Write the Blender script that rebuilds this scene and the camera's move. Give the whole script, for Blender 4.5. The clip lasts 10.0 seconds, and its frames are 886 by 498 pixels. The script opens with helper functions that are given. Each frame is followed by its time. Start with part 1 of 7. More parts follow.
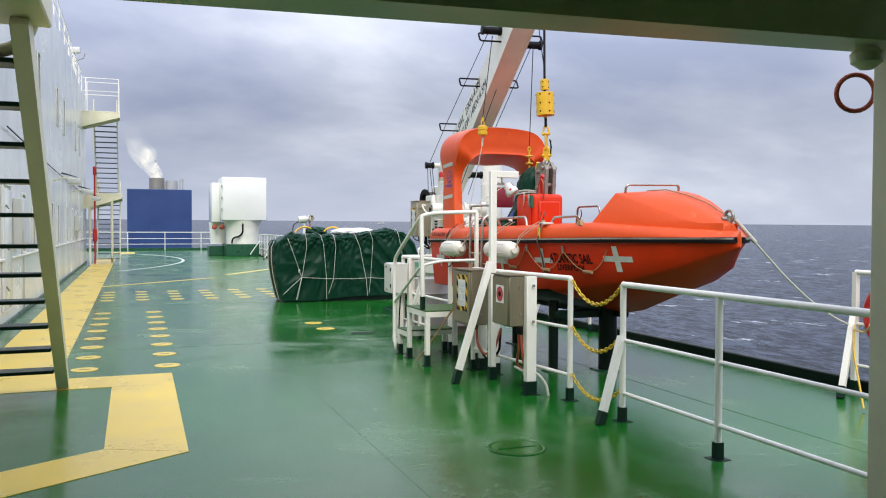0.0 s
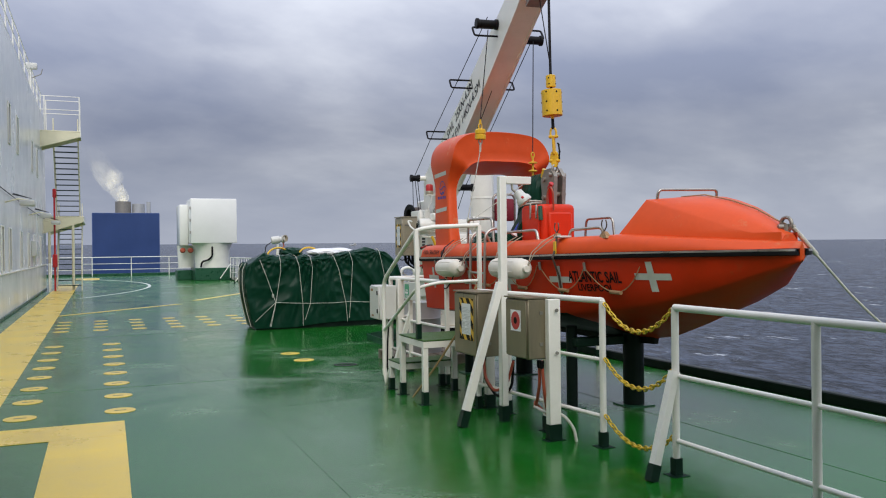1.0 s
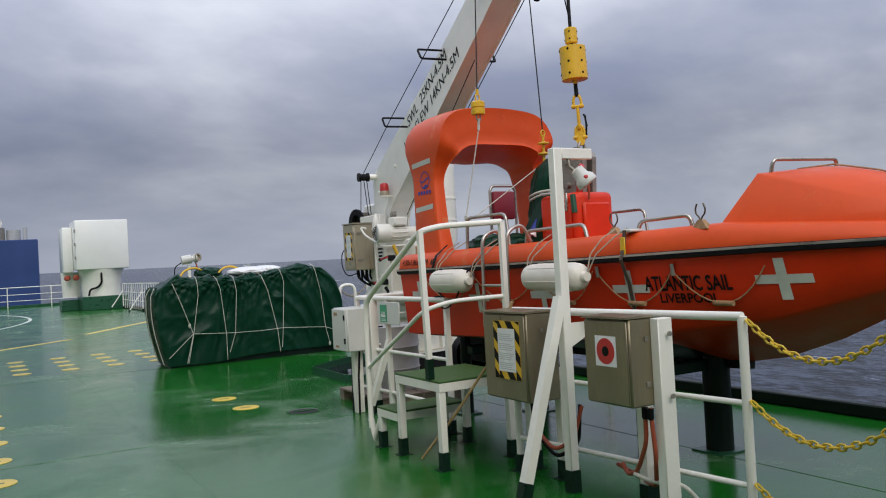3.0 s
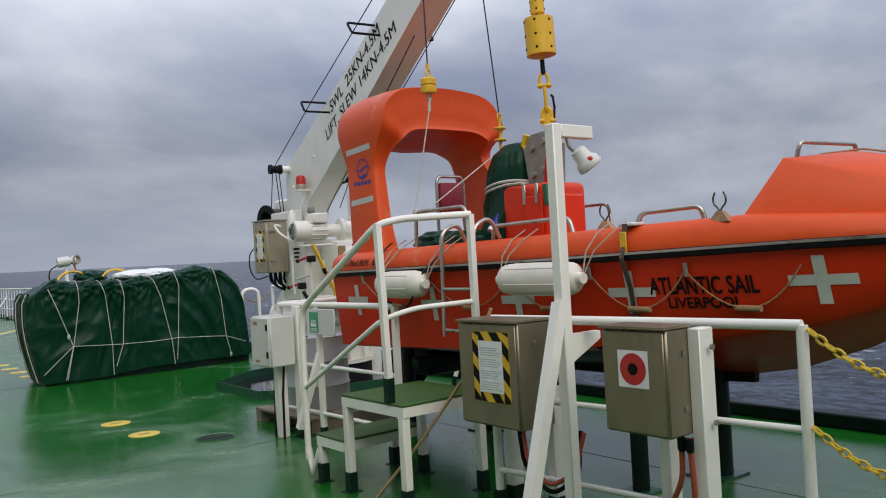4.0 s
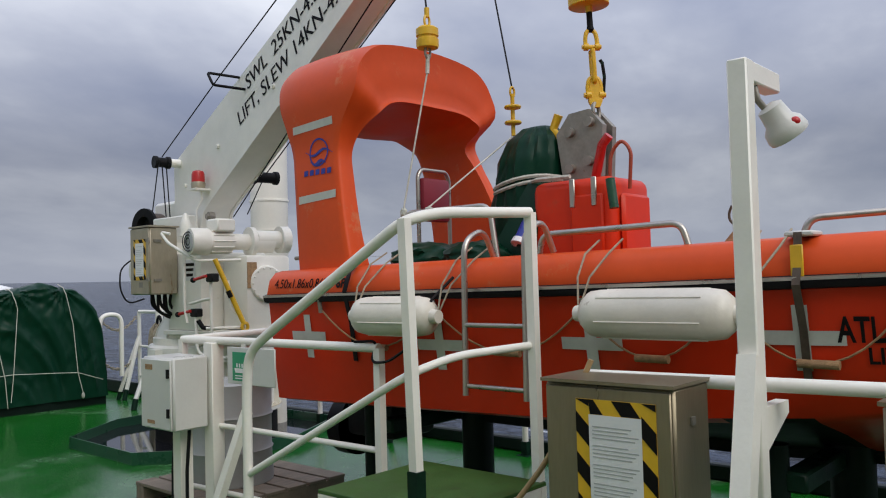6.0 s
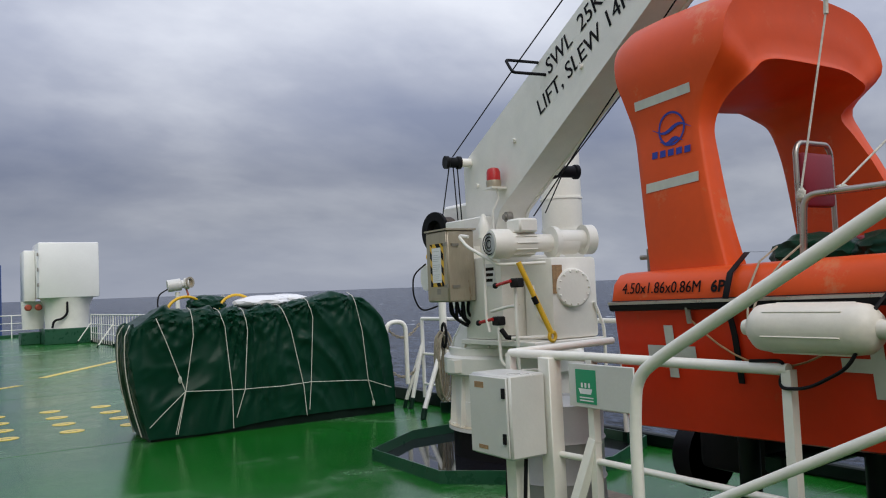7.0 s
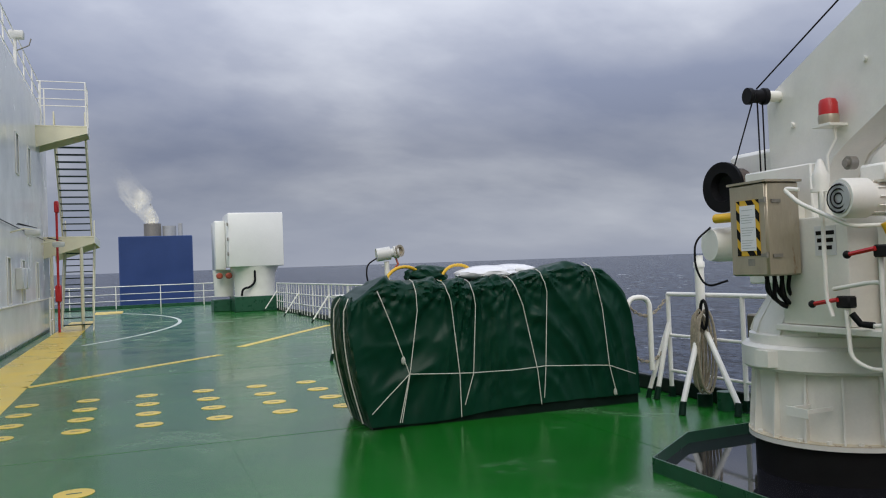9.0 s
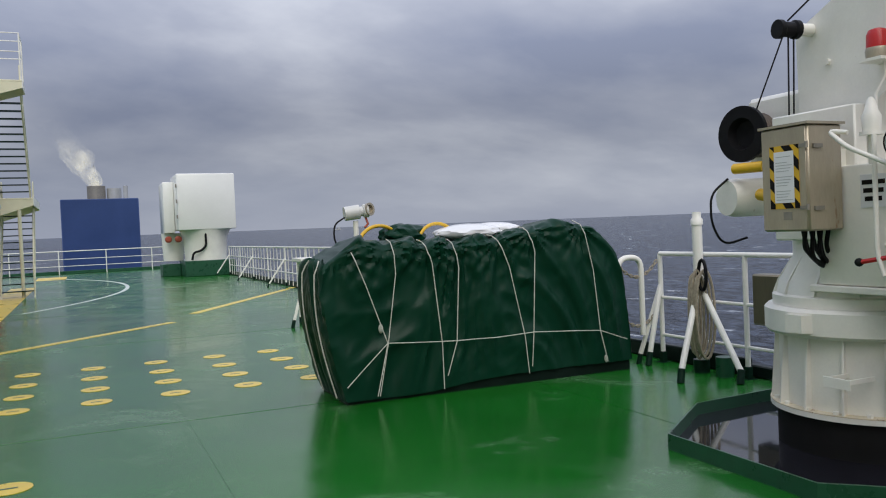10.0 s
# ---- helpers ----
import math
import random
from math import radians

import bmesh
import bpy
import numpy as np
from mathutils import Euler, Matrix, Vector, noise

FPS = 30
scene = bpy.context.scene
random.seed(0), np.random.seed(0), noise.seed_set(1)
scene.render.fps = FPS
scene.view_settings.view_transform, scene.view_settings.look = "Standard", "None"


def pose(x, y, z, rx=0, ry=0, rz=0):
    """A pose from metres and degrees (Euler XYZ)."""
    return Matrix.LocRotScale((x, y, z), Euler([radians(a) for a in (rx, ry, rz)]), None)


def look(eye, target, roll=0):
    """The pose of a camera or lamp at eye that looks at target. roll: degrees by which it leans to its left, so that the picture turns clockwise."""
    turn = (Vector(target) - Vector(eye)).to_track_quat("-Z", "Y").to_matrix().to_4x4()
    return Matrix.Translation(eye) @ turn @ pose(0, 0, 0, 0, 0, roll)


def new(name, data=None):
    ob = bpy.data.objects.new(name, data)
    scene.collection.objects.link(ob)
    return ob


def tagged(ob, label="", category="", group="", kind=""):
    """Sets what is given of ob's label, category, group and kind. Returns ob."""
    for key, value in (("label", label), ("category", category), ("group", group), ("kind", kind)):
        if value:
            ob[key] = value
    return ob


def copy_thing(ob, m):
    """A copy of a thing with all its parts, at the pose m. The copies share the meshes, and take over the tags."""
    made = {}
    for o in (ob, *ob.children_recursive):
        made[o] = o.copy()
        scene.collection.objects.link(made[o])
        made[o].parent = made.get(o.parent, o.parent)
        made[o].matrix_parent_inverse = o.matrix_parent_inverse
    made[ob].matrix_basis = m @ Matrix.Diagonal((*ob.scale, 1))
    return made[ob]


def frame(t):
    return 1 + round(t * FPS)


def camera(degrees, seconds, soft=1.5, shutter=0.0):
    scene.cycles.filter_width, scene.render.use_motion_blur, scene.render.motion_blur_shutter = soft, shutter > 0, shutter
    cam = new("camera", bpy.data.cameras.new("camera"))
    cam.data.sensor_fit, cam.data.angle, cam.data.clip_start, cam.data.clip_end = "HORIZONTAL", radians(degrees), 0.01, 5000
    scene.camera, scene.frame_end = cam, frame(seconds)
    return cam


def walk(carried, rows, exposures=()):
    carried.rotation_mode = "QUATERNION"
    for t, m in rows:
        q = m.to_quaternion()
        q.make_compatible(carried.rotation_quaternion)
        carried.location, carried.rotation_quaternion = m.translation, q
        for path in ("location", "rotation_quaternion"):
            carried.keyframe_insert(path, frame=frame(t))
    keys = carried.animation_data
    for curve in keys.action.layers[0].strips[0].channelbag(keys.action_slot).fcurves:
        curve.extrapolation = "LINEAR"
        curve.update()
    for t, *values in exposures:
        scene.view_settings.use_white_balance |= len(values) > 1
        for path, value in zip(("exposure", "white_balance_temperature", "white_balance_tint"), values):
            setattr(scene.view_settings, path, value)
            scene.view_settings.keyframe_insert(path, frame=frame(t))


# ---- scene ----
cam = camera(57.2, 10.0, 1.1)
PATH = [
    (0, (0.015, -1.157, 1.492), (0.731, 0.71, 1.44), 0.2),
    (0.5, (0.145, -0.611, 1.503), (0.868, 1.253, 1.438), -0.4),
    (1, (0.21, 0.025, 1.454), (0.989, 1.867, 1.452), -0.7),
    (1.5, (0.244, 0.563, 1.463), (1.078, 2.381, 1.448), -1.1),
    (2, (0.242, 1.103, 1.444), (1.18, 2.869, 1.422), -1.5),
    (2.5, (0.26, 1.688, 1.487), (1.245, 3.429, 1.504), -2.5),
    (2.7, (0.266, 1.918, 1.45), (1.262, 3.652, 1.474), -2.9),
    (3.8, (0.292, 3.093, 1.408), (1.437, 4.733, 1.424), -3.1),
    (4, (0.359, 3.286, 1.423), (1.599, 4.855, 1.441), -3.2),
    (4.5, (0.504, 3.744, 1.418), (2.001, 5.069, 1.478), -2.8),
    (5, (0.694, 4.19, 1.429), (2.238, 5.46, 1.483), -1.7),
    (5.2, (0.725, 4.389, 1.404), (2.286, 5.638, 1.462), -1.4),
    (6.3, (0.955, 5.454, 1.42), (2.365, 6.87, 1.507), -1.6),
    (6.5, (0.984, 5.634, 1.426), (2.285, 7.151, 1.505), -2.2),
    (7, (0.948, 6.099, 1.435), (2.007, 7.793, 1.539), -2.5),
    (7.5, (0.864, 6.547, 1.476), (1.418, 8.465, 1.595), -1.6),
    (8, (0.784, 6.934, 1.456), (1.405, 8.834, 1.519), -2.1),
    (8.5, (0.771, 7.258, 1.445), (1.536, 9.106, 1.481), -2.5),
    (9, (0.815, 7.681, 1.472), (1.523, 9.551, 1.519), -2.2),
    (9.5, (0.803, 8.057, 1.469), (1.566, 9.905, 1.498), -2.3),
    (10, (0.837, 8.432, 1.444), (1.65, 10.258, 1.395), -2.5),
]
walk(cam, [(t, look(eye, target, roll)) for t, eye, target, roll in PATH],
     [(0.0, 0.62), (0.4, 0.42), (1.0, 0.12), (2.5, -0.02), (4.0, -0.02), (6.5, -0.09), (7.5, -0.11), (10.0, -0.07)])

# ---- world, sun, exposure ----
world = bpy.data.worlds.new("overcast_sky")
scene.world = world
world.use_nodes = True
wn, wl = world.node_tree.nodes, world.node_tree.links
wn.clear()


def wnode(kind, **inputs):
    n = wn.new(kind)
    for k, v in inputs.items():
        n.inputs[k].default_value = v
    return n


w_out = wn.new("ShaderNodeOutputWorld")
w_bg = wn.new("ShaderNodeBackground")
w_sky = wn.new("ShaderNodeTexSky")
w_sky.sky_type, w_sky.sun_disc = "NISHITA", False
w_sky.sun_elevation, w_sky.sun_rotation = radians(48), radians(250)
w_co = wn.new("ShaderNodeTexCoord")
w_sep = wn.new("ShaderNodeSeparateXYZ")
wl.new(w_co.outputs["Generated"], w_sep.inputs[0])


def wmath(op, a, b=None, clamp=False):
    n = wn.new("ShaderNodeMath")
    n.operation, n.use_clamp = op, clamp
    for i, v in enumerate((a, b)):
        if v is None:
            continue
        if isinstance(v, (int, float)):
            n.inputs[i].default_value = v
        else:
            wl.new(v, n.inputs[i])
    return n.outputs[0]


w_h = wmath("ADD", wmath("MAXIMUM", w_sep.outputs[2], 0.0), 0.30)
w_cx = wmath("DIVIDE", w_sep.outputs[0], w_h)
w_cy = wmath("DIVIDE", w_sep.outputs[1], w_h)
w_comb = wn.new("ShaderNodeCombineXYZ")
wl.new(w_cx, w_comb.inputs[0])
wl.new(w_cy, w_comb.inputs[1])
w_map = wn.new("ShaderNodeMapping")
w_map.inputs["Rotation"].default_value = (0, 0, radians(-28))
w_map.inputs["Scale"].default_value = (0.85, 1.05, 1.0)
w_map.inputs["Location"].default_value = (1.3, 0.7, 0)
wl.new(w_comb.outputs[0], w_map.inputs[0])
w_n1 = wnode("ShaderNodeTexNoise", Scale=0.95, Detail=6.0, Roughness=0.50, Distortion=0.2)
w_n2 = wnode("ShaderNodeTexNoise", Scale=4.2, Detail=6.0, Roughness=0.55)
for n in (w_n1, w_n2):
    wl.new(w_map.outputs[0], n.inputs["Vector"])
w_mixn = wmath("ADD", wmath("MULTIPLY", w_n1.outputs["Fac"], 0.84), wmath("MULTIPLY", w_n2.outputs["Fac"], 0.16))
w_ramp = wn.new("ShaderNodeValToRGB")
w_ramp.color_ramp.elements[0].position, w_ramp.color_ramp.elements[0].color = 0.38, (0.258, 0.292, 0.405, 1)
w_ramp.color_ramp.elements[1].position, w_ramp.color_ramp.elements[1].color = 0.65, (0.64, 0.668, 0.742, 1)
mid = w_ramp.color_ramp.elements.new(0.5)
mid.color = (0.380, 0.410, 0.508, 1)
wl.new(w_mixn, w_ramp.inputs[0])
# paler band over the horizon
w_band = wn.new("ShaderNodeMapRange")
w_band.inputs["From Min"].default_value, w_band.inputs["From Max"].default_value = 0.01, 0.13
w_band.inputs["To Min"].default_value, w_band.inputs["To Max"].default_value = 0.65, 0.0
wl.new(w_sep.outputs[2], w_band.inputs["Value"])
w_mix = wn.new("ShaderNodeMixRGB")
w_mix.inputs[2].default_value = (0.405, 0.442, 0.54, 1)
wl.new(w_band.outputs[0], w_mix.inputs[0])
wl.new(w_ramp.outputs[0], w_mix.inputs[1])
# the brighter cloud cover overhead
w_top = wn.new("ShaderNodeMapRange")
w_top.inputs["From Min"].default_value, w_top.inputs["From Max"].default_value = 0.35, 0.95
w_top.inputs["To Min"].default_value, w_top.inputs["To Max"].default_value = 1.0, 2.6
wl.new(w_sep.outputs[2], w_top.inputs["Value"])
# heavier cloud bank some way up the sky, thinner cover above it
w_bank = wn.new("ShaderNodeValToRGB")
for pos, val in ((0.0, 0.61), (0.05, 0.59), (0.10, 0.53), (0.15, 0.56), (0.22, 0.75), (0.30, 0.91), (0.42, 0.97)):
    e = w_bank.color_ramp.elements[0] if pos == 0 else w_bank.color_ramp.elements.new(pos)
    e.color = (val, val, val, 1)
w_bank.color_ramp.elements[-1].color = (0.64, 0.64, 0.64, 1)
wl.new(w_sep.outputs[2], w_bank.inputs[0])
w_gain = wmath("MULTIPLY", wmath("MULTIPLY", w_bank.outputs[0], 1.0 / 0.64), w_top.outputs[0])
w_scale = wn.new("ShaderNodeVectorMath")
w_scale.operation = "SCALE"
wl.new(w_mix.outputs[0], w_scale.inputs[0])
wl.new(w_gain, w_scale.inputs["Scale"])
w_nish = wn.new("ShaderNodeVectorMath")
w_nish.operation = "SCALE"
w_nish.inputs["Scale"].default_value = 0.06
wl.new(w_sky.outputs[0], w_nish.inputs[0])
w_fin = wn.new("ShaderNodeMixRGB")
w_fin.inputs[0].default_value = 0.93
wl.new(w_nish.outputs[0], w_fin.inputs[1])
wl.new(w_scale.outputs[0], w_fin.inputs[2])
wl.new(w_fin.outputs[0], w_bg.inputs[0])
w_bg.inputs[1].default_value = 1.0
wl.new(w_bg.outputs[0], w_out.inputs[0])

sun = new("sun", bpy.data.lights.new("sun", "SUN"))
sun.data.energy, sun.data.angle, sun.data.color = 1.5, radians(40), (1.0, 0.94, 0.83)
sun.matrix_world = look((-3, -16, 24), (3, 8, 0))

# ---- materials ----


def material(name, col, rough=0.5, metal=0.0, var=0.12, scale=3.0, fine=60.0, bump=0.15, wear=None, wear_at=0.66, coat=0.0, rough_var=0.1, stretch=(1, 1, 1), bump_dist=0.004, spec=0.5):
    """Painted or bare surface with variation at two scales and optional worn or rusty spots."""
    m = bpy.data.materials.new(name)
    m.use_nodes = True
    n, l = m.node_tree.nodes, m.node_tree.links
    b = n["Principled BSDF"]
    b.inputs["Metallic"].default_value = metal
    b.inputs["Coat Weight"].default_value = coat
    b.inputs["Specular IOR Level"].default_value = spec
    co = n.new("ShaderNodeTexCoord")
    mp = n.new("ShaderNodeMapping")
    mp.inputs["Scale"].default_value = stretch
    l.new(co.outputs["Object"], mp.inputs[0])
    big = n.new("ShaderNodeTexNoise")
    big.inputs["Scale"].default_value, big.inputs["Detail"].default_value, big.inputs["Roughness"].default_value = scale, 6, 0.62
    small = n.new("ShaderNodeTexNoise")
    small.inputs["Scale"].default_value, small.inputs["Detail"].default_value = fine, 3
    for t in (big, small):
        l.new(mp.outputs[0], t.inputs["Vector"])
    mr = n.new("ShaderNodeMapRange")
    mr.inputs["From Min"].default_value, mr.inputs["From Max"].default_value = 0.3, 0.7
    mr.inputs["To Min"].default_value, mr.inputs["To Max"].default_value = 1 - var, 1 + var
    l.new(big.outputs["Fac"], mr.inputs["Value"])
    mr2 = n.new("ShaderNodeMapRange")
    mr2.inputs["To Min"].default_value, mr2.inputs["To Max"].default_value = 1 - var * 0.45, 1 + var * 0.45
    l.new(small.outputs["Fac"], mr2.inputs["Value"])
    mul = n.new("ShaderNodeMath")
    mul.operation = "MULTIPLY"
    l.new(mr.outputs[0], mul.inputs[0])
    l.new(mr2.outputs[0], mul.inputs[1])
    sc = n.new("ShaderNodeVectorMath")
    sc.operation = "SCALE"
    sc.inputs[0].default_value = col
    l.new(mul.outputs[0], sc.inputs["Scale"])
    colour = sc.outputs[0]
    if wear:
        wt = n.new("ShaderNodeTexNoise")
        wt.inputs["Scale"].default_value, wt.inputs["Detail"].default_value, wt.inputs["Roughness"].default_value = scale * 2.3, 9, 0.72
        l.new(mp.outputs[0], wt.inputs["Vector"])
        st = n.new("ShaderNodeMapRange")
        st.inputs["From Min"].default_value, st.inputs["From Max"].default_value = wear_at, wear_at + 0.07
        l.new(wt.outputs["Fac"], st.inputs["Value"])
        mx = n.new("ShaderNodeMixRGB")
        mx.inputs[2].default_value = (*wear, 1)
        l.new(st.outputs[0], mx.inputs[0])
        l.new(colour, mx.inputs[1])
        colour = mx.outputs[0]
    l.new(colour, b.inputs["Base Color"])
    rr = n.new("ShaderNodeMapRange")
    rr.inputs["From Min"].default_value, rr.inputs["From Max"].default_value = 0.3, 0.7
    rr.inputs["To Min"].default_value, rr.inputs["To Max"].default_value = max(0.02, rough - rough_var), min(1, rough + rough_var)
    l.new(big.outputs["Fac"], rr.inputs["Value"])
    l.new(rr.outputs[0], b.inputs["Roughness"])
    if bump:
        bp = n.new("ShaderNodeBump")
        bp.inputs["Strength"].default_value, bp.inputs["Distance"].default_value = bump, bump_dist
        l.new(small.outputs["Fac"], bp.inputs["Height"])
        l.new(bp.outputs[0], b.inputs["Normal"])
    return m


RUST = (0.22, 0.09, 0.035)
M_RUSTED = material("rust_stained_white_paint", (0.66, 0.58, 0.42), 0.5, var=0.2, scale=6, wear=RUST, wear_at=0.58)
M_WHITE = material("white_paint", (0.84, 0.82, 0.74), 0.38, var=0.07, scale=2.5, wear=(0.5, 0.40, 0.26), wear_at=0.67)
M_WALL = material("white_bulkhead_paint", (0.82, 0.82, 0.78), 0.22, var=0.05, scale=0.5, fine=14, bump=0.12, bump_dist=0.02, wear=(0.6, 0.52, 0.42), wear_at=0.73)
M_CREAM = material("cream_paint", (0.74, 0.70, 0.50), 0.4, var=0.07, scale=2, wear=(0.4, 0.28, 0.15), wear_at=0.72)
M_GREENPAINT = material("dark_green_paint", (0.012, 0.075, 0.035), 0.32, var=0.2, scale=6, wear=(0.06, 0.06, 0.05), wear_at=0.7)
M_BOOT = material("green_black_boot_paint", (0.006, 0.024, 0.014), 0.35, var=0.3, scale=9, spec=0.15)
M_ORANGE = material("orange_glassfibre", (0.62, 0.032, 0.005), 0.40, spec=0.28, var=0.11, scale=1.6, fine=25, bump=0.05, wear=(0.56, 0.050, 0.014), wear_at=0.60)
# lighter copy of the orange for upper mouldings: fading plus painted-in sky light
M_FADED_LIT = material("faded_lit_orange_glassfibre", (0.66, 0.078, 0.012), 0.44, spec=0.28, var=0.10, scale=1.6, fine=25, bump=0.05, wear=(0.62, 0.15, 0.055), wear_at=0.60)
M_BLACK = material("black_rubber", (0.008, 0.008, 0.009), 0.5, var=0.3, scale=12, spec=0.12)
M_STEEL = material("stainless_tube", (0.46, 0.43, 0.38), 0.32, metal=0.9, var=0.15, scale=8)
M_CABINET = material("weathered_steel_cabinet", (0.24, 0.205, 0.135), 0.34, metal=0.55, var=0.22, scale=3, fine=90, stretch=(1, 1, 0.18), wear=(0.2, 0.13, 0.08), wear_at=0.68)
M_TANSTEEL = material("tarnished_steel_sheet", (0.40, 0.35, 0.26), 0.34, metal=0.45, var=0.2, scale=3, fine=90, stretch=(1, 1, 0.25), wear=(0.26, 0.15, 0.07), wear_at=0.62)
M_TREAD = material("olive_nonslip_coating", (0.042, 0.110, 0.018), 0.55, var=0.25, scale=5, fine=160, bump=0.7, bump_dist=0.004, wear=(0.03, 0.055, 0.012), wear_at=0.58)
M_TARP = material("green_tarpaulin", (0.0020, 0.031, 0.0155), 0.38, var=0.10, scale=3, fine=280, spec=0.17, bump=0.3, bump_dist=0.002, rough_var=0.04)
M_ROPE = material("pale_rope", (0.56, 0.55, 0.48), 0.85, var=0.25, scale=30, fine=220, bump=0.8)
M_BROWNROPE = material("tan_rope", (0.36, 0.22, 0.11), 0.85, var=0.3, scale=30, fine=220, bump=0.8)
M_CHAIN = material("dull_yellow_plastic", (0.60, 0.41, 0.03), 0.45, var=0.2, scale=14)
M_YELLOW = material("yellow_paint", (0.72, 0.43, 0.02), 0.38, var=0.1, scale=8, wear=(0.35, 0.2, 0.03), wear_at=0.67)
M_DECKYELLOW = material("yellow_deck_paint", (0.80, 0.57, 0.075), 0.32, var=0.10, scale=1.2, fine=90, wear=(0.42, 0.36, 0.08), wear_at=0.69)
M_DECKWHITE = material("white_deck_paint", (0.66, 0.70, 0.64), 0.35, var=0.12, scale=1.2, wear=(0.25, 0.33, 0.25), wear_at=0.65)
M_RED = material("red_plastic", (0.5, 0.02, 0.02), 0.3, var=0.1)
M_MAROON = material("maroon_vinyl", (0.20, 0.012, 0.025), 0.45, var=0.15)
M_NAVY = material("navy_blue_paint", (0.018, 0.05, 0.165), 0.45, var=0.12, scale=0.5, fine=8)
M_GREY = material("grey_paint", (0.42, 0.43, 0.42), 0.42, var=0.1, wear=(0.3, 0.24, 0.18), wear_at=0.7)
M_LIGHTGREY = material("light_grey_enamel", (0.62, 0.62, 0.58), 0.35, var=0.05, wear=(0.45, 0.38, 0.3), wear_at=0.73)
M_GLASS = material("dark_window_glass", (0.02, 0.022, 0.025), 0.12, var=0.2, bump=0)
M_TAPE = material("grey_reflective_tape", (0.50, 0.52, 0.46), 0.5, var=0.12, scale=8)
M_FENDER = material("cream_vinyl_fender", (0.74, 0.70, 0.60), 0.4, var=0.1, scale=5, wear=(0.42, 0.36, 0.27), wear_at=0.66)
M_INK = material("black_lettering", (0.008, 0.007, 0.007), 0.45, var=0.2, spec=0.12)
M_BLUEINK = material("blue_emblem_print", (0.012, 0.03, 0.26), 0.4, var=0.1)
M_PAPER = material("laminated_paper", (0.80, 0.80, 0.80), 0.25, var=0.03)
M_GREENSIGN = material("green_sign_print", (0.012, 0.30, 0.14), 0.35, var=0.05)
M_WOOD = material("grey_pallet_wood", (0.24, 0.19, 0.14), 0.75, var=0.3, scale=4, fine=70, stretch=(1, 6, 1), bump=0.5)
M_STICK = material("wooden_stick", (0.36, 0.24, 0.11), 0.6, var=0.25, scale=6, fine=60)
M_CABLE = material("black_cable", (0.015, 0.015, 0.017), 0.5, var=0.2, spec=0.12)
M_REDHOSE = material("red_rubber_hose", (0.36, 0.07, 0.035), 0.5, var=0.2)
M_GALV = material("galvanised_metal", (0.30, 0.28, 0.24), 0.45, metal=0.55, var=0.2, scale=14, wear=RUST, wear_at=0.66)
M_OIL = material("dark_bilge_water", (0.012, 0.012, 0.016), 0.05, var=0.3, scale=2, bump=0.06, fine=9, rough_var=0.03)
M_HULLSIDE = material("ship_side_paint", (0.03, 0.05, 0.12), 0.5, var=0.15, scale=0.3)
M_COIL = material("old_hemp_rope", (0.34, 0.29, 0.21), 0.9, var=0.3, scale=30, fine=200, bump=0.8)
M_WIRE = material("greasy_steel_wire", (0.10, 0.075, 0.055), 0.5, metal=0.3, var=0.3, scale=20)
M_COAMING = material("black_green_coaming_paint", (0.005, 0.012, 0.009), 0.4, var=0.3, scale=4, spec=0.15)
# black fittings, also the shade under the boat painted onto its bottom
M_HULLBLACK = material("black_paint_and_hull_shade", (0.014, 0.014, 0.014), 0.5, var=0.2, spec=0.12)


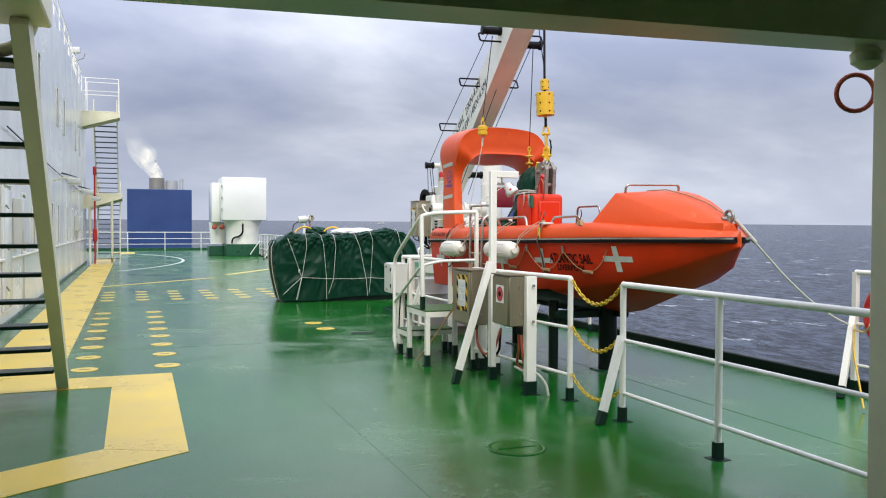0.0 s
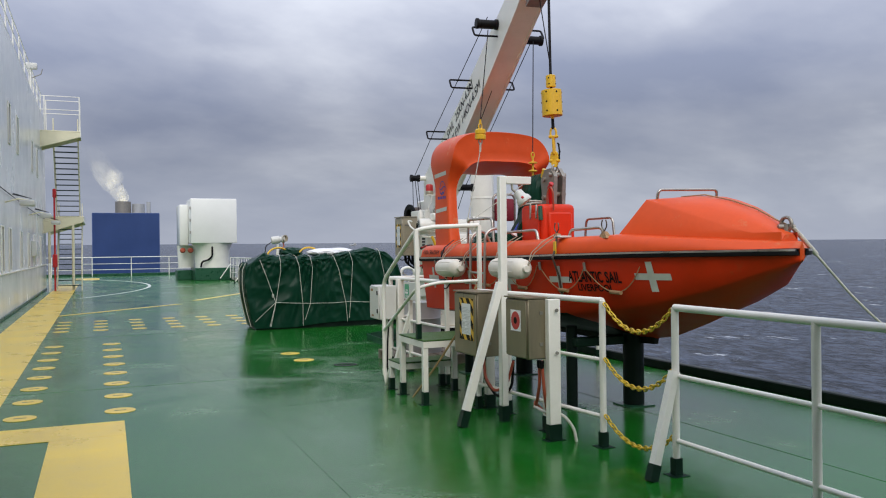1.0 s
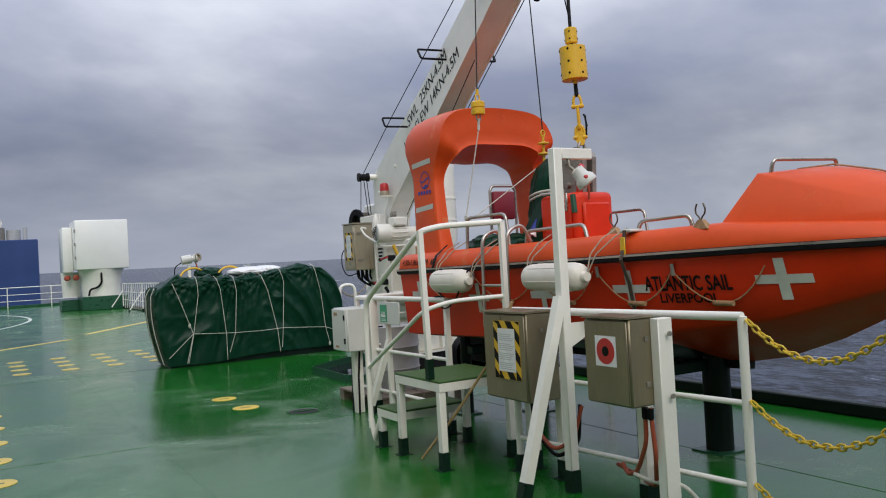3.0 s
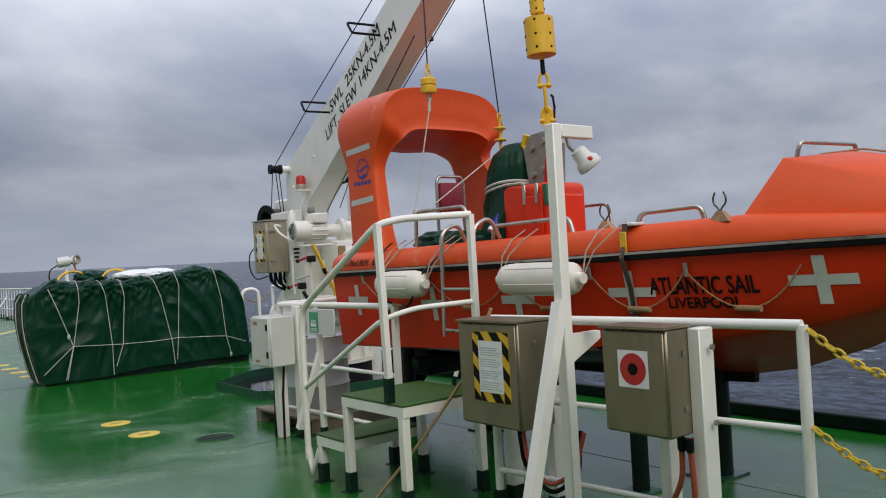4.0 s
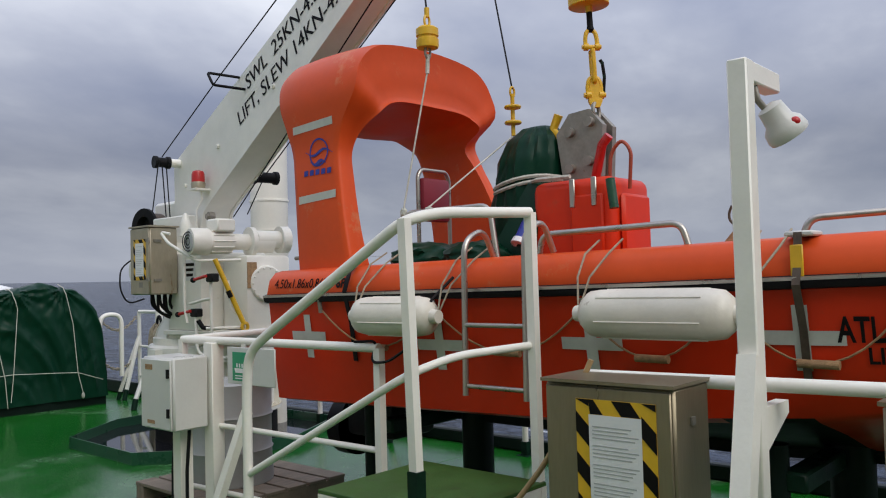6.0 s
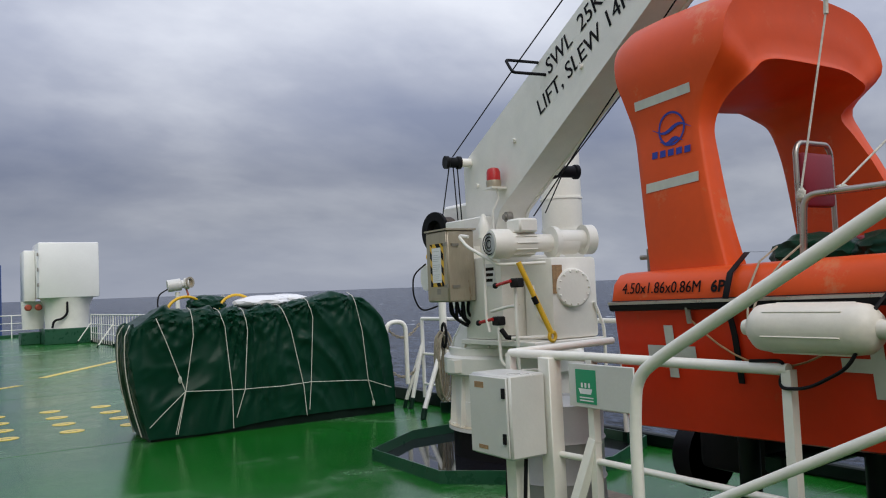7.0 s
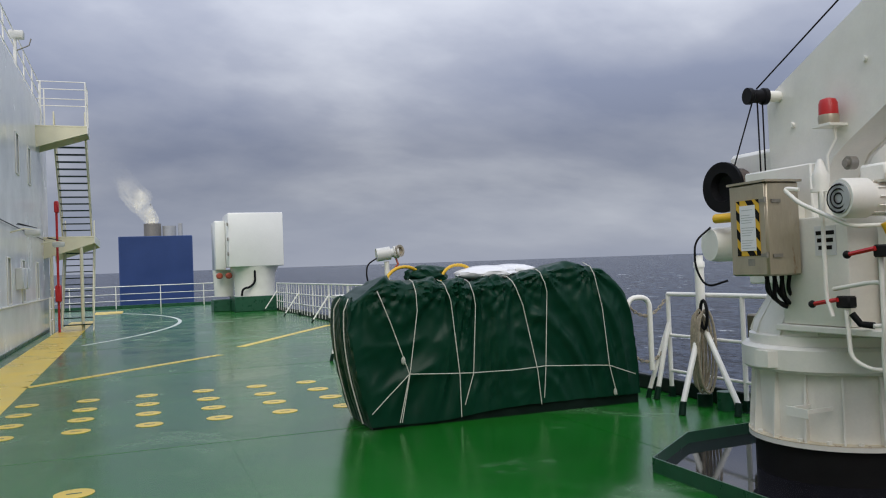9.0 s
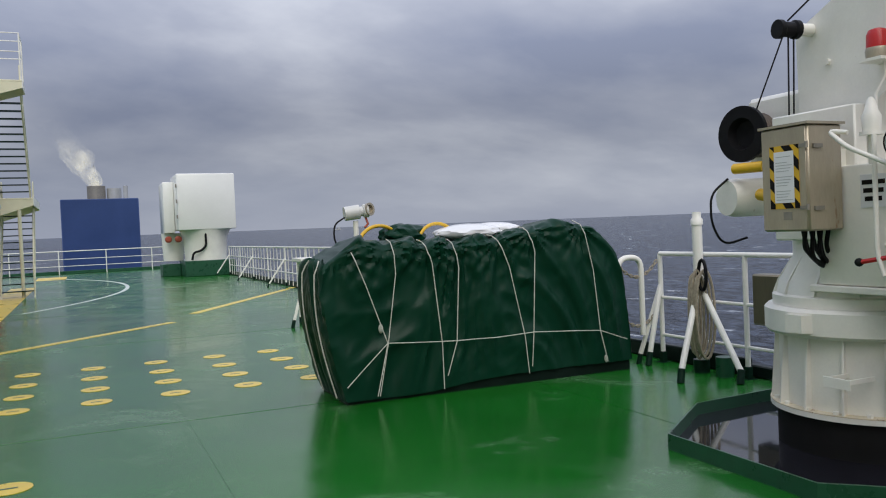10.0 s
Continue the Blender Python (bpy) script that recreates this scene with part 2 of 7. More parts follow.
def deck_material():
    m = bpy.data.materials.new("wet_green_deck_paint")
    m.use_nodes = True
    n, l = m.node_tree.nodes, m.node_tree.links
    b = n["Principled BSDF"]
    b.inputs["Specular IOR Level"].default_value = 0.46
    co = n.new("ShaderNodeTexCoord")
    def tex(scale, detail, rough=0.6, dist=0.0):
        t = n.new("ShaderNodeTexNoise")
        t.inputs["Scale"].default_value, t.inputs["Detail"].default_value = scale, detail
        t.inputs["Roughness"].default_value, t.inputs["Distortion"].default_value = rough, dist
        l.new(co.outputs["Object"], t.inputs["Vector"])
        return t.outputs["Fac"]
    big, patch, fine = tex(0.22, 7, 0.6, 0.4), tex(0.75, 9, 0.7, 0.7), tex(45, 4)
    ramp = n.new("ShaderNodeValToRGB")
    e = ramp.color_ramp.elements
    e[0].position, e[0].color = 0.3, (0.004, 0.083, 0.006, 1)
    e[1].position, e[1].color = 0.72, (0.012, 0.160, 0.016, 1)
    l.new(big, ramp.inputs[0])
    # pale salt stains
    st = n.new("ShaderNodeMapRange")
    st.inputs["From Min"].default_value, st.inputs["From Max"].default_value = 0.53, 0.72
    st.inputs["To Max"].default_value = 0.65
    # heavier where boots and hoses come off the boat platform
    far = n.new("ShaderNodeVectorMath")
    far.operation = "DISTANCE"
    far.inputs[1].default_value = (2.1, 9.3, 0)
    l.new(co.outputs["Object"], far.inputs[0])
    near = n.new("ShaderNodeMapRange")
    near.inputs["From Min"].default_value, near.inputs["From Max"].default_value = 2.4, 0.5
    near.inputs["To Max"].default_value = 0.11
    l.new(far.outputs["Value"], near.inputs["Value"])
    worn = n.new("ShaderNodeMath")
    l.new(patch, worn.inputs[0])
    l.new(near.outputs[0], worn.inputs[1])
    l.new(worn.outputs[0], st.inputs["Value"])
    mx = n.new("ShaderNodeMixRGB")
    mx.inputs[2].default_value = (0.15, 0.26, 0.15, 1)
    l.new(st.outputs[0], mx.inputs[0])
    l.new(ramp.outputs[0], mx.inputs[1])
    l.new(mx.outputs[0], b.inputs["Base Color"])
    rr = n.new("ShaderNodeMapRange")
    rr.inputs["From Min"].default_value, rr.inputs["From Max"].default_value = 0.36, 0.66
    rr.inputs["To Min"].default_value, rr.inputs["To Max"].default_value = 0.12, 0.30
    l.new(patch, rr.inputs["Value"])
    l.new(rr.outputs[0], b.inputs["Roughness"])
    bp = n.new("ShaderNodeBump")
    bp.inputs["Strength"].default_value, bp.inputs["Distance"].default_value = 0.12, 0.004
    l.new(fine, bp.inputs["Height"])
    bp2 = n.new("ShaderNodeBump")
    bp2.inputs["Strength"].default_value, bp2.inputs["Distance"].default_value = 0.25, 0.02
    l.new(patch, bp2.inputs["Height"])
    l.new(bp.outputs[0], bp2.inputs["Normal"])
    l.new(bp2.outputs[0], b.inputs["Normal"])
    return m


def sea_material():
    m = bpy.data.materials.new("grey_ocean_water")
    m.use_nodes = True
    n, l = m.node_tree.nodes, m.node_tree.links
    b = n["Principled BSDF"]
    b.inputs["IOR"].default_value = 1.33
    b.inputs["Specular IOR Level"].default_value = 0.13
    co = n.new("ShaderNodeTexCoord")
    mp = n.new("ShaderNodeMapping")
    mp.inputs["Rotation"].default_value = (0, 0, radians(20))
    mp.inputs["Scale"].default_value = (1, 0.45, 1)
    l.new(co.outputs["Object"], mp.inputs[0])
    def tex(scale, detail, rough=0.6):
        t = n.new("ShaderNodeTexNoise")
        t.inputs["Scale"].default_value, t.inputs["Detail"].default_value, t.inputs["Roughness"].default_value = scale, detail, rough
        l.new(mp.outputs[0], t.inputs["Vector"])
        return t.outputs["Fac"]
    swell, wave, chop, ripple = tex(0.03, 6), tex(0.2, 9, 0.68), tex(0.085, 10, 0.72), tex(0.75, 6, 0.65)
    foam = n.new("ShaderNodeMapRange")
    foam.inputs["From Min"].default_value, foam.inputs["From Max"].default_value = 0.615, 0.68
    l.new(chop, foam.inputs["Value"])
    # shading of the waves put into the colour: dark troughs, lighter slopes
    wave_shade = n.new("ShaderNodeValToRGB")
    wave_shade.color_ramp.elements[0].position, wave_shade.color_ramp.elements[0].color = 0.44, (0.003, 0.006, 0.013, 1)
    wave_shade.color_ramp.elements[1].position, wave_shade.color_ramp.elements[1].color = 0.565, (0.070, 0.090, 0.135, 1)
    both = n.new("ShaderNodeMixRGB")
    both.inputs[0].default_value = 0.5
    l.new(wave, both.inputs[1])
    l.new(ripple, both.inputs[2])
    l.new(both.outputs[0], wave_shade.inputs[0])
    mx = n.new("ShaderNodeMixRGB")
    mx.inputs[2].default_value = (0.62, 0.66, 0.70, 1)
    l.new(foam.outputs[0], mx.inputs[0])
    l.new(wave_shade.outputs[0], mx.inputs[1])
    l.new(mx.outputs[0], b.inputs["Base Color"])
    b.inputs["Roughness"].default_value = 0.22
    add = n.new("ShaderNodeMath")
    add.operation = "MULTIPLY_ADD"
    add.inputs[1].default_value = 0.5
    l.new(wave, add.inputs[0])
    l.new(swell, add.inputs[2])
    add2 = n.new("ShaderNodeMath")
    add2.operation = "MULTIPLY_ADD"
    add2.inputs[1].default_value = 0.15
    l.new(ripple, add2.inputs[0])
    l.new(add.outputs[0], add2.inputs[2])
    bp = n.new("ShaderNodeBump")
    bp.inputs["Strength"].default_value, bp.inputs["Distance"].default_value = 1.0, 5.0
    l.new(add2.outputs[0], bp.inputs["Height"])
    l.new(bp.outputs[0], b.inputs["Normal"])
    return m


M_DECK, M_SEA = deck_material(), sea_material()

# ---- building helpers ----
ORIGIN = {}


def thing(name, base, label="", category="", group="", kind=""):
    """An Empty at the base of a thing; its parts are built in world places."""
    ob = new(name)
    ob.empty_display_size = 0.2
    ob.location = base
    ORIGIN[ob] = Vector(base)
    return tagged(ob, label, category, group, kind)


def part(name, bm, mat, parent=None, label="", kind=""):
    """Links a bmesh, built in world places, as one mesh object."""
    o = ORIGIN[parent] if parent else Vector((0, 0, 0))
    bmesh.ops.recalc_face_normals(bm, faces=bm.faces)
    if parent:
        bmesh.ops.translate(bm, verts=bm.verts, vec=-o)
    me = bpy.data.meshes.new(name)
    bm.to_mesh(me)
    bm.free()
    me.materials.append(mat)
    me.set_sharp_from_angle(angle=radians(40))
    ob = new(name, me)
    if parent:
        ob.parent = parent
    ORIGIN[ob] = o
    return tagged(ob, label, kind=kind)


def solid(name, bm, mat, label="", category="", kind="", group=""):
    """A thing that is one mesh."""
    return tagged(part(name, bm, mat, None), label, category, group, kind)


def box(x0, x1, y0, y1, z0, z1, bevel=0.0, bm=None, seg=1):
    out = bmesh.new() if bm is None else bm
    b = bmesh.new() if bevel else out
    vs = [b.verts.new((x, y, z)) for x in (x0, x1) for y in (y0, y1) for z in (z0, z1)]
    for f in ((0, 1, 3, 2), (4, 6, 7, 5), (0, 4, 5, 1), (2, 3, 7, 6), (0, 2, 6, 4), (1, 5, 7, 3)):
        b.faces.new([vs[i] for i in f])
    if bevel:
        bmesh.ops.recalc_face_normals(b, faces=b.faces)
        bmesh.ops.bevel(b, geom=list(b.edges), offset=bevel, segments=seg, affect="EDGES", profile=0.5)
        merge(out, b)
    return out


def merge(bm, other):
    me = bpy.data.meshes.new("tmp")
    other.to_mesh(me)
    other.free()
    bm.from_mesh(me)
    bpy.data.meshes.remove(me)
    return bm


def loft(rings, bm=None, caps=True, closed=True, loop=False):
    """Skins a row of rings of equal count."""
    bm = bm or bmesh.new()
    vr = [[bm.verts.new(p) for p in r] for r in rings]
    k = len(vr[0])
    pairs = list(zip(vr, vr[1:])) + ([(vr[-1], vr[0])] if loop else [])
    for a, b in pairs:
        for i in range(k if closed else k - 1):
            j = (i + 1) % k
            try:
                bm.faces.new((a[i], a[j], b[j], b[i])).smooth = True
            except ValueError:
                pass
    if caps and closed and not loop:
        bm.faces.new(vr[0][::-1])
        bm.faces.new(vr[-1])
    return bm


def tube(points, r, bm=None, seg=12, loop=False, round_corners=0.0, square=False):
    """A bar of radius r along a polyline; square gives a square bar."""
    pts = [Vector(p) for p in points]
    if round_corners and len(pts) > 2:
        out = [pts[0]]
        for a, p, c in zip(pts, pts[1:], pts[2:]):
            d1, d2 = (a - p), (c - p)
            k = min(round_corners, d1.length * 0.45, d2.length * 0.45)
            s, e = p + d1.normalized() * k, p + d2.normalized() * k
            for i in range(6):
                t = i / 5
                out.append(s * (1 - t) ** 2 + p * 2 * t * (1 - t) + e * t * t)
        pts = out + [pts[-1]]
    n = len(pts)
    rings = []
    up = None
    for i, p in enumerate(pts):
        a = pts[i - 1] if (i or loop) else pts[0]
        c = pts[(i + 1) % n] if (i < n - 1 or loop) else pts[-1]
        d = (c - a)
        d = d.normalized() if d.length > 1e-9 else Vector((0, 0, 1))
        if up is None:
            up = Vector((0, 0, 1)) if abs(d.z) < 0.9 else Vector((1, 0, 0))
        side = d.cross(up)
        side = side.normalized() if side.length > 1e-6 else d.orthogonal().normalized()
        up = side.cross(d).normalized()
        k = 4 if square else seg
        off = math.pi / 4 if square else 0
        rr = r * (math.sqrt(2) if square else 1)
        rings.append([p + (side * math.cos(off + 2 * math.pi * j / k) + up * math.sin(off + 2 * math.pi * j / k)) * rr for j in range(k)])
    return loft(rings, bm, caps=not loop, loop=loop)


def lathe(base, axis, profile, seg=24, bm=None):
    """Turns a profile of (along, radius) round an axis from base."""
    base, axis = Vector(base), Vector(axis).normalized()
    u = axis.orthogonal().normalized()
    v = axis.cross(u)
    rings = [[base + axis * h + (u * math.cos(2 * math.pi * j / seg) + v * math.sin(2 * math.pi * j / seg)) * max(r, 0.0005) for j in range(seg)] for h, r in profile]
    return loft(rings, bm)


def ball(c, r, bm=None, squash=(1, 1, 1), sub=2):
    bm = bm or bmesh.new()
    m = Matrix.Translation(c) @ Matrix.Diagonal((*squash, 1))
    bmesh.ops.create_icosphere(bm, subdivisions=sub, radius=r, matrix=m)
    for f in bm.faces:
        f.smooth = True
    return bm


def slab(poly, z0, z1, bm=None):
    """A flat plate from an outline in plan."""
    return loft([[(x, y, z0) for x, y in poly], [(x, y, z1) for x, y in poly]], bm)


def sag(a, b, drop, n=14):
    a, b = Vector(a), Vector(b)
    return [a.lerp(b, i / n) - Vector((0, 0, drop * 4 * (i / n) * (1 - i / n))) for i in range(n + 1)]


def letters(text, size, width, place, parent, mat, name="lettering", label="", bold=0.03):
    """Raised lettering; place maps (along, up) metres of the text line to a world point."""
    cu = bpy.data.curves.new("txt", "FONT")
    cu.body, cu.size, cu.resolution_u = text, 1.0, 3
    cu.offset = 0.0 if "M" in text else bold
    tmp = new("txt", cu)
    bpy.context.view_layer.update()
    me = bpy.data.meshes.new_from_object(tmp.evaluated_get(bpy.context.evaluated_depsgraph_get()))
    bpy.data.objects.remove(tmp)
    bm = bmesh.new()
    bm.from_mesh(me)
    bpy.data.meshes.remove(me)
    bmesh.ops.triangulate(bm, faces=bm.faces)
    if "M" in text:
        # a second, slightly shifted strike thickens the strokes
        twin = bmesh.ops.duplicate(bm, geom=list(bm.verts) + list(bm.edges) + list(bm.faces))["geom"]
        bmesh.ops.translate(bm, verts=[g for g in twin if isinstance(g, bmesh.types.BMVert)], vec=(0.025, 0.0, 0.0005))
    x0, x1 = min(v.co.x for v in bm.verts), max(v.co.x for v in bm.verts)
    y1 = max(v.co.y for v in bm.verts)
    for v in bm.verts:
        v.co = place((v.co.x - x0) / (x1 - x0) * width, v.co.y * size / y1)
    return part(name, bm, mat, parent, label)

# ---- sea, deck, deckhouse ----
SEA_Z = -28.0


def sea_height(x, y):
    return SEA_Z + 0.0006 * x + 0.0139 * y


bm = bmesh.new()
sea_rings = []
for r in (30, 60, 110, 180, 280, 420, 650, 1000, 1600, 2600, 4200, 6500, 9500):
    sea_rings.append([(r * math.cos(2 * math.pi * k / 96), r * math.sin(2 * math.pi * k / 96), sea_height(r * math.cos(2 * math.pi * k / 96), r * math.sin(2 * math.pi * k / 96))) for k in range(96)])
loft(sea_rings, bm, caps=False)
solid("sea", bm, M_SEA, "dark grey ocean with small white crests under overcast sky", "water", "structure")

solid("deck_floor", box(-14, 6.34, -8, 53.6, -0.3, 0), M_DECK, "wet glossy green painted steel deck", "deck", "structure")
solid("ship_side", box(-13.9, 6.30, -8, 53.4, -26.5, -0.302), M_HULLSIDE, "dark painted steel ship side below the deck", "hull", "structure")
solid("coaming", box(6.26, 6.34, -8, 14.0, 0.002, 0.11, 0.012), M_COAMING, "low blackish green steel coaming along the deck edge", "coaming", "structure")
solid("coaming", box(6.26, 6.34, 14.0, 53.5, 0.002, 0.16, 0.012), M_COAMING, "low blackish green steel coaming along the deck edge", "coaming", "structure")
solid("coaming", box(-14, 6.25, 53.42, 53.5, 0.002, 0.16, 0.012), M_GREENPAINT, "low dark green steel coaming across the deck end", "coaming", "structure")

# weld seams of the deck plates
bm = bmesh.new()
for y in (-2.2, 9.4, 15.2, 21.0, 26.8, 32.6, 38.4, 44.2):
    tube([(-1.7, y, 0.0005), (6.2, y, 0.0)], 0.002, bm, 5)
for x in (1.55, 4.6):
    tube([(x, -7, 0.0005), (x, 53, 0.0)], 0.002, bm, 5)
solid("deck_seams", bm, M_DECK, "raised weld seams between green deck plates", "seam", "structure")


def mark(poly, mat, label, name="deck_marking", group=""):
    return solid(name, slab(poly, 0.0005, 0.004), mat, label, "deck marking", "structure", group)


YL = "worn yellow painted walkway band on the green deck"
mark([(-1.46, 7.552), (-0.67, 7.552), (-0.67, 40.6), (-1.46, 40.6)], M_DECKYELLOW, YL)
mark([(-1.7, 6.97), (0.388, 6.97), (0.392, 7.55), (-1.7, 7.55)], M_DECKYELLOW, YL)
mark([(-0.165, 4.70), (0.362, 4.452), (0.388, 6.967), (-0.165, 6.967)], M_DECKYELLOW, YL)
mark([(0.357, 4.448), (-0.17, 4.696), (-1.72, 3.78), (-1.72, 3.2)], M_DECKYELLOW, YL)
mark([(-1.0, 46.4), (0.2, 46.4), (0.2, 49.6), (-1.0, 49.6)], M_DECKYELLOW, "yellow painted square on the green deck")


def stripe(a, b, w, mat, label):
    a, b = Vector((*a, 0)), Vector((*b, 0))
    s = (b - a).normalized().cross(Vector((0, 0, 1))) * w / 2
    mark([(p.x, p.y) for p in (a - s, a + s, b + s, b - s)], mat, label)


stripe((-0.70, 20.62), (2.26, 23.55), 0.17, M_DECKYELLOW, "thin yellow guide line on the green deck")
stripe((2.80, 25.0), (5.85, 30.2), 0.19, M_DECKYELLOW, "thin yellow guide line on the green deck")
stripe((6.0, 30.5), (6.2, 30.9), 0.19, M_DECKYELLOW, "thin yellow guide line on the green deck")
ring = [(-17.2 + r * math.cos(a), 37.9 + r * math.sin(a)) for r, aa in ((19.46, range(-30, 31, 2)), (19.34, range(30, -31, -2))) for a in [radians(q) for q in aa]]
mark(ring, M_DECKWHITE, "thin white painted arc on the green deck")


def dot(x, y, group):
    bm = slab([(x + 0.135 * math.cos(k * math.pi / 10), y + 0.135 * math.sin(k * math.pi / 10)) for k in range(20)], 0.0005, 0.004)
    d = thing("deck_dot", (x, y, 0), "round yellow painted spot with small dark print on deck", "deck marking", group, "structure")
    part("spot", bm, M_DECKYELLOW, d)
    part("print", box(x - 0.05, x + 0.05, y - 0.012, y + 0.012, 0.004, 0.0052), M_GREENPAINT, d)
    return d


spot = dot(-0.45, 8.05, "rows of yellow spots")
spots = [(x, 8.05 + 0.84 * k) for x in (-0.45, 0.37) for k in range(8)][1:]
spots += [(x, y) for x in (-0.46, 0.22, 0.90, 1.59, 2.27, 2.93, 3.6) for y in (16.5, 17.22, 17.94, 18.7)]
spots += [(2.66, 11.38), (2.68, 10.62)]
for x, y in spots:
    copy_thing(spot, pose(x, y, 0))

# flush deck sockets; the black disc paints in the shade of a hollow
for x, y, r, cup in ((3.05, 9.93, 0.17, M_BLACK), (2.45, 3.78, 0.2, M_DECK)):
    d = thing("deck_socket", (x, y, 0), "round flush lashing socket in the green deck", "deck fitting", "", "structure")
    part("ring", lathe((x, y, 0.0008), (0, 0, 1), [(0, r), (0.005, r), (0.006, r - 0.012), (0.003, r - 0.022)], 28), M_DECK, d)
    part("cup", lathe((x, y, 0.0008), (0, 0, 1), [(0, r - 0.024), (0.0042, r - 0.024)], 24), cup, d)
    part("bar", box(x - r + 0.06, x + r - 0.06, y - 0.012, y + 0.012, 0.004, 0.009), M_DECK, d)

# deckhouse wall with real window openings
WX, WEND, WTOP = -1.75, 36.0, 6.62
WINS = [(y, 1.06, 2.04) for y in (14.45, 16.0, 19.95, 21.58, 24.6, 27.1, 29.5, 32.5)] + [(y, 4.10, 5.03) for y in (14.8, 17.2, 21.7, 23.85, 28.9, 31.2)]


def wall_with_openings(x0, x1, y0, y1, z0, z1, holes):
    """A slab of wall cut by oblong openings: built as a lattice of blocks."""
    bm = bmesh.new()
    ys = sorted({y0, y1, *[h[0] for h in holes], *[h[1] for h in holes]})
    zs = sorted({z0, z1, *[h[2] for h in holes], *[h[3] for h in holes]})
    for ya, yb in zip(ys, ys[1:]):
        run = None
        for za, zb in zip(zs, zs[1:]):
            inside = any(h[0] <= ya + 1e-6 and yb <= h[1] + 1e-6 and h[2] <= za + 1e-6 and zb <= h[3] + 1e-6 for h in holes)
            if inside:
                if run:
                    box(x0, x1, ya, yb, run[0], run[1], bm=bm)
                run = None
            else:
                run = (run[0], zb) if run else (za, zb)
        if run:
            box(x0, x1, ya, yb, run[0], run[1], bm=bm)
    bmesh.ops.remove_doubles(bm, verts=bm.verts, dist=0.0005)
    seen = {}
    for f in bm.faces:
        seen.setdefault(tuple(round(c, 3) for c in f.calc_center_median()), []).append(f)
    bmesh.ops.delete(bm, geom=[f for fs in seen.values() if len(fs) > 1 for f in fs], context="FACES_ONLY")
    return bm


holes = [(y, y + 0.46, za, zb) for y, za, zb in WINS]
solid("wall_deckhouse", wall_with_openings(WX - 0.14, WX, -7.9, WEND, 0, WTOP, holes), M_WALL, "glossy white painted steel deckhouse side with small windows", "wall", "structure")
solid("wall_deckhouse_end", box(-13.8, WX - 0.001, WEND, WEND + 0.14, 0, WTOP), M_WALL, "white painted steel end of the deckhouse", "wall", "structure")
solid("roof_deckhouse", box(-13.8, WX, -7.9, WEND + 0.14, WTOP + 0.002, WTOP + 0.1), M_WALL, "white painted deckhouse roof edge", "roof", "structure")
solid("wall_inner", box(WX - 1.2, WX - 1.1, -7.8, WEND - 0.1, 0, WTOP - 0.1), M_HULLBLACK, "dark room behind the windows", "wall", "structure")
solid("trim", box(WX + 0.001, WX + 0.045, 5.0, WEND, 0.985, 1.02, 0.008), M_WHITE, "white horizontal steel ledge along the deckhouse", "trim", "structure")
solid("trim", box(WX + 0.001, WX + 0.03, -7.8, WEND, 0.001, 0.07, 0.004), M_GREENPAINT, "dark green painted foot of the deckhouse wall", "trim", "structure")
for i, (y, za, zb) in enumerate(WINS):
    w = thing("window_%d" % (i + 1), (WX, y, za), "narrow upright dark window in white steel wall", "window", "deckhouse windows", "structure")
    bm = bmesh.new()
    for a in ((y - 0.035, y + 0.005, za - 0.035, zb + 0.035), (y + 0.455, y + 0.495, za - 0.035, zb + 0.035), (y + 0.005, y + 0.455, za - 0.035, za + 0.004), (y + 0.005, y + 0.455, zb - 0.004, zb + 0.035)):
        box(WX + 0.001, WX + 0.028, *a, 0.006, bm)
    part("window_frame", bm, M_WHITE, w)
    part("pane", box(WX - 0.055, WX - 0.04, y, y + 0.46, za, zb), M_GLASS, w, "dark glass pane")

# weather door of the deckhouse
d = thing("door_1", (WX, 12.2, 0), "closed white steel weather door in deckhouse wall", "door", "", "structure")
part("leaf", box(WX + 0.002, WX + 0.05, 12.2, 12.95, 0.3, 2.05, 0.02, seg=2), M_WALL, d)
part("door_frame", tube([(WX + 0.02, 12.14, 0.24), (WX + 0.02, 13.01, 0.24), (WX + 0.02, 13.01, 2.11), (WX + 0.02, 12.14, 2.11)], 0.02, None, 6, True), M_WHITE, d)
for z in (0.6, 1.2, 1.8):
    part("dog", tube([(WX + 0.06, 12.3, z), (WX + 0.06, 12.22, z), (WX + 0.1, 12.16, z - 0.05)], 0.012), M_GALV, d)
# grey plates fixed to the wall
for y, z0, z1, w in ((13.35, 1.2, 1.95, 0.5), (28.4, 1.35, 1.85, 0.55), (29.2, 1.35, 1.85, 0.4)):
    b = thing("wall_box", (WX, y, z0), "small white enamelled junction box on the deckhouse wall", "box")
    part("body", box(WX + 0.002, WX + 0.15, y, y + w, z0, z1, 0.015), M_LIGHTGREY, b)
    part("lid", box(WX + 0.151, WX + 0.165, y + 0.02, y + w - 0.02, z0 + 0.02, z1 - 0.02, 0.005), M_WALL, b)


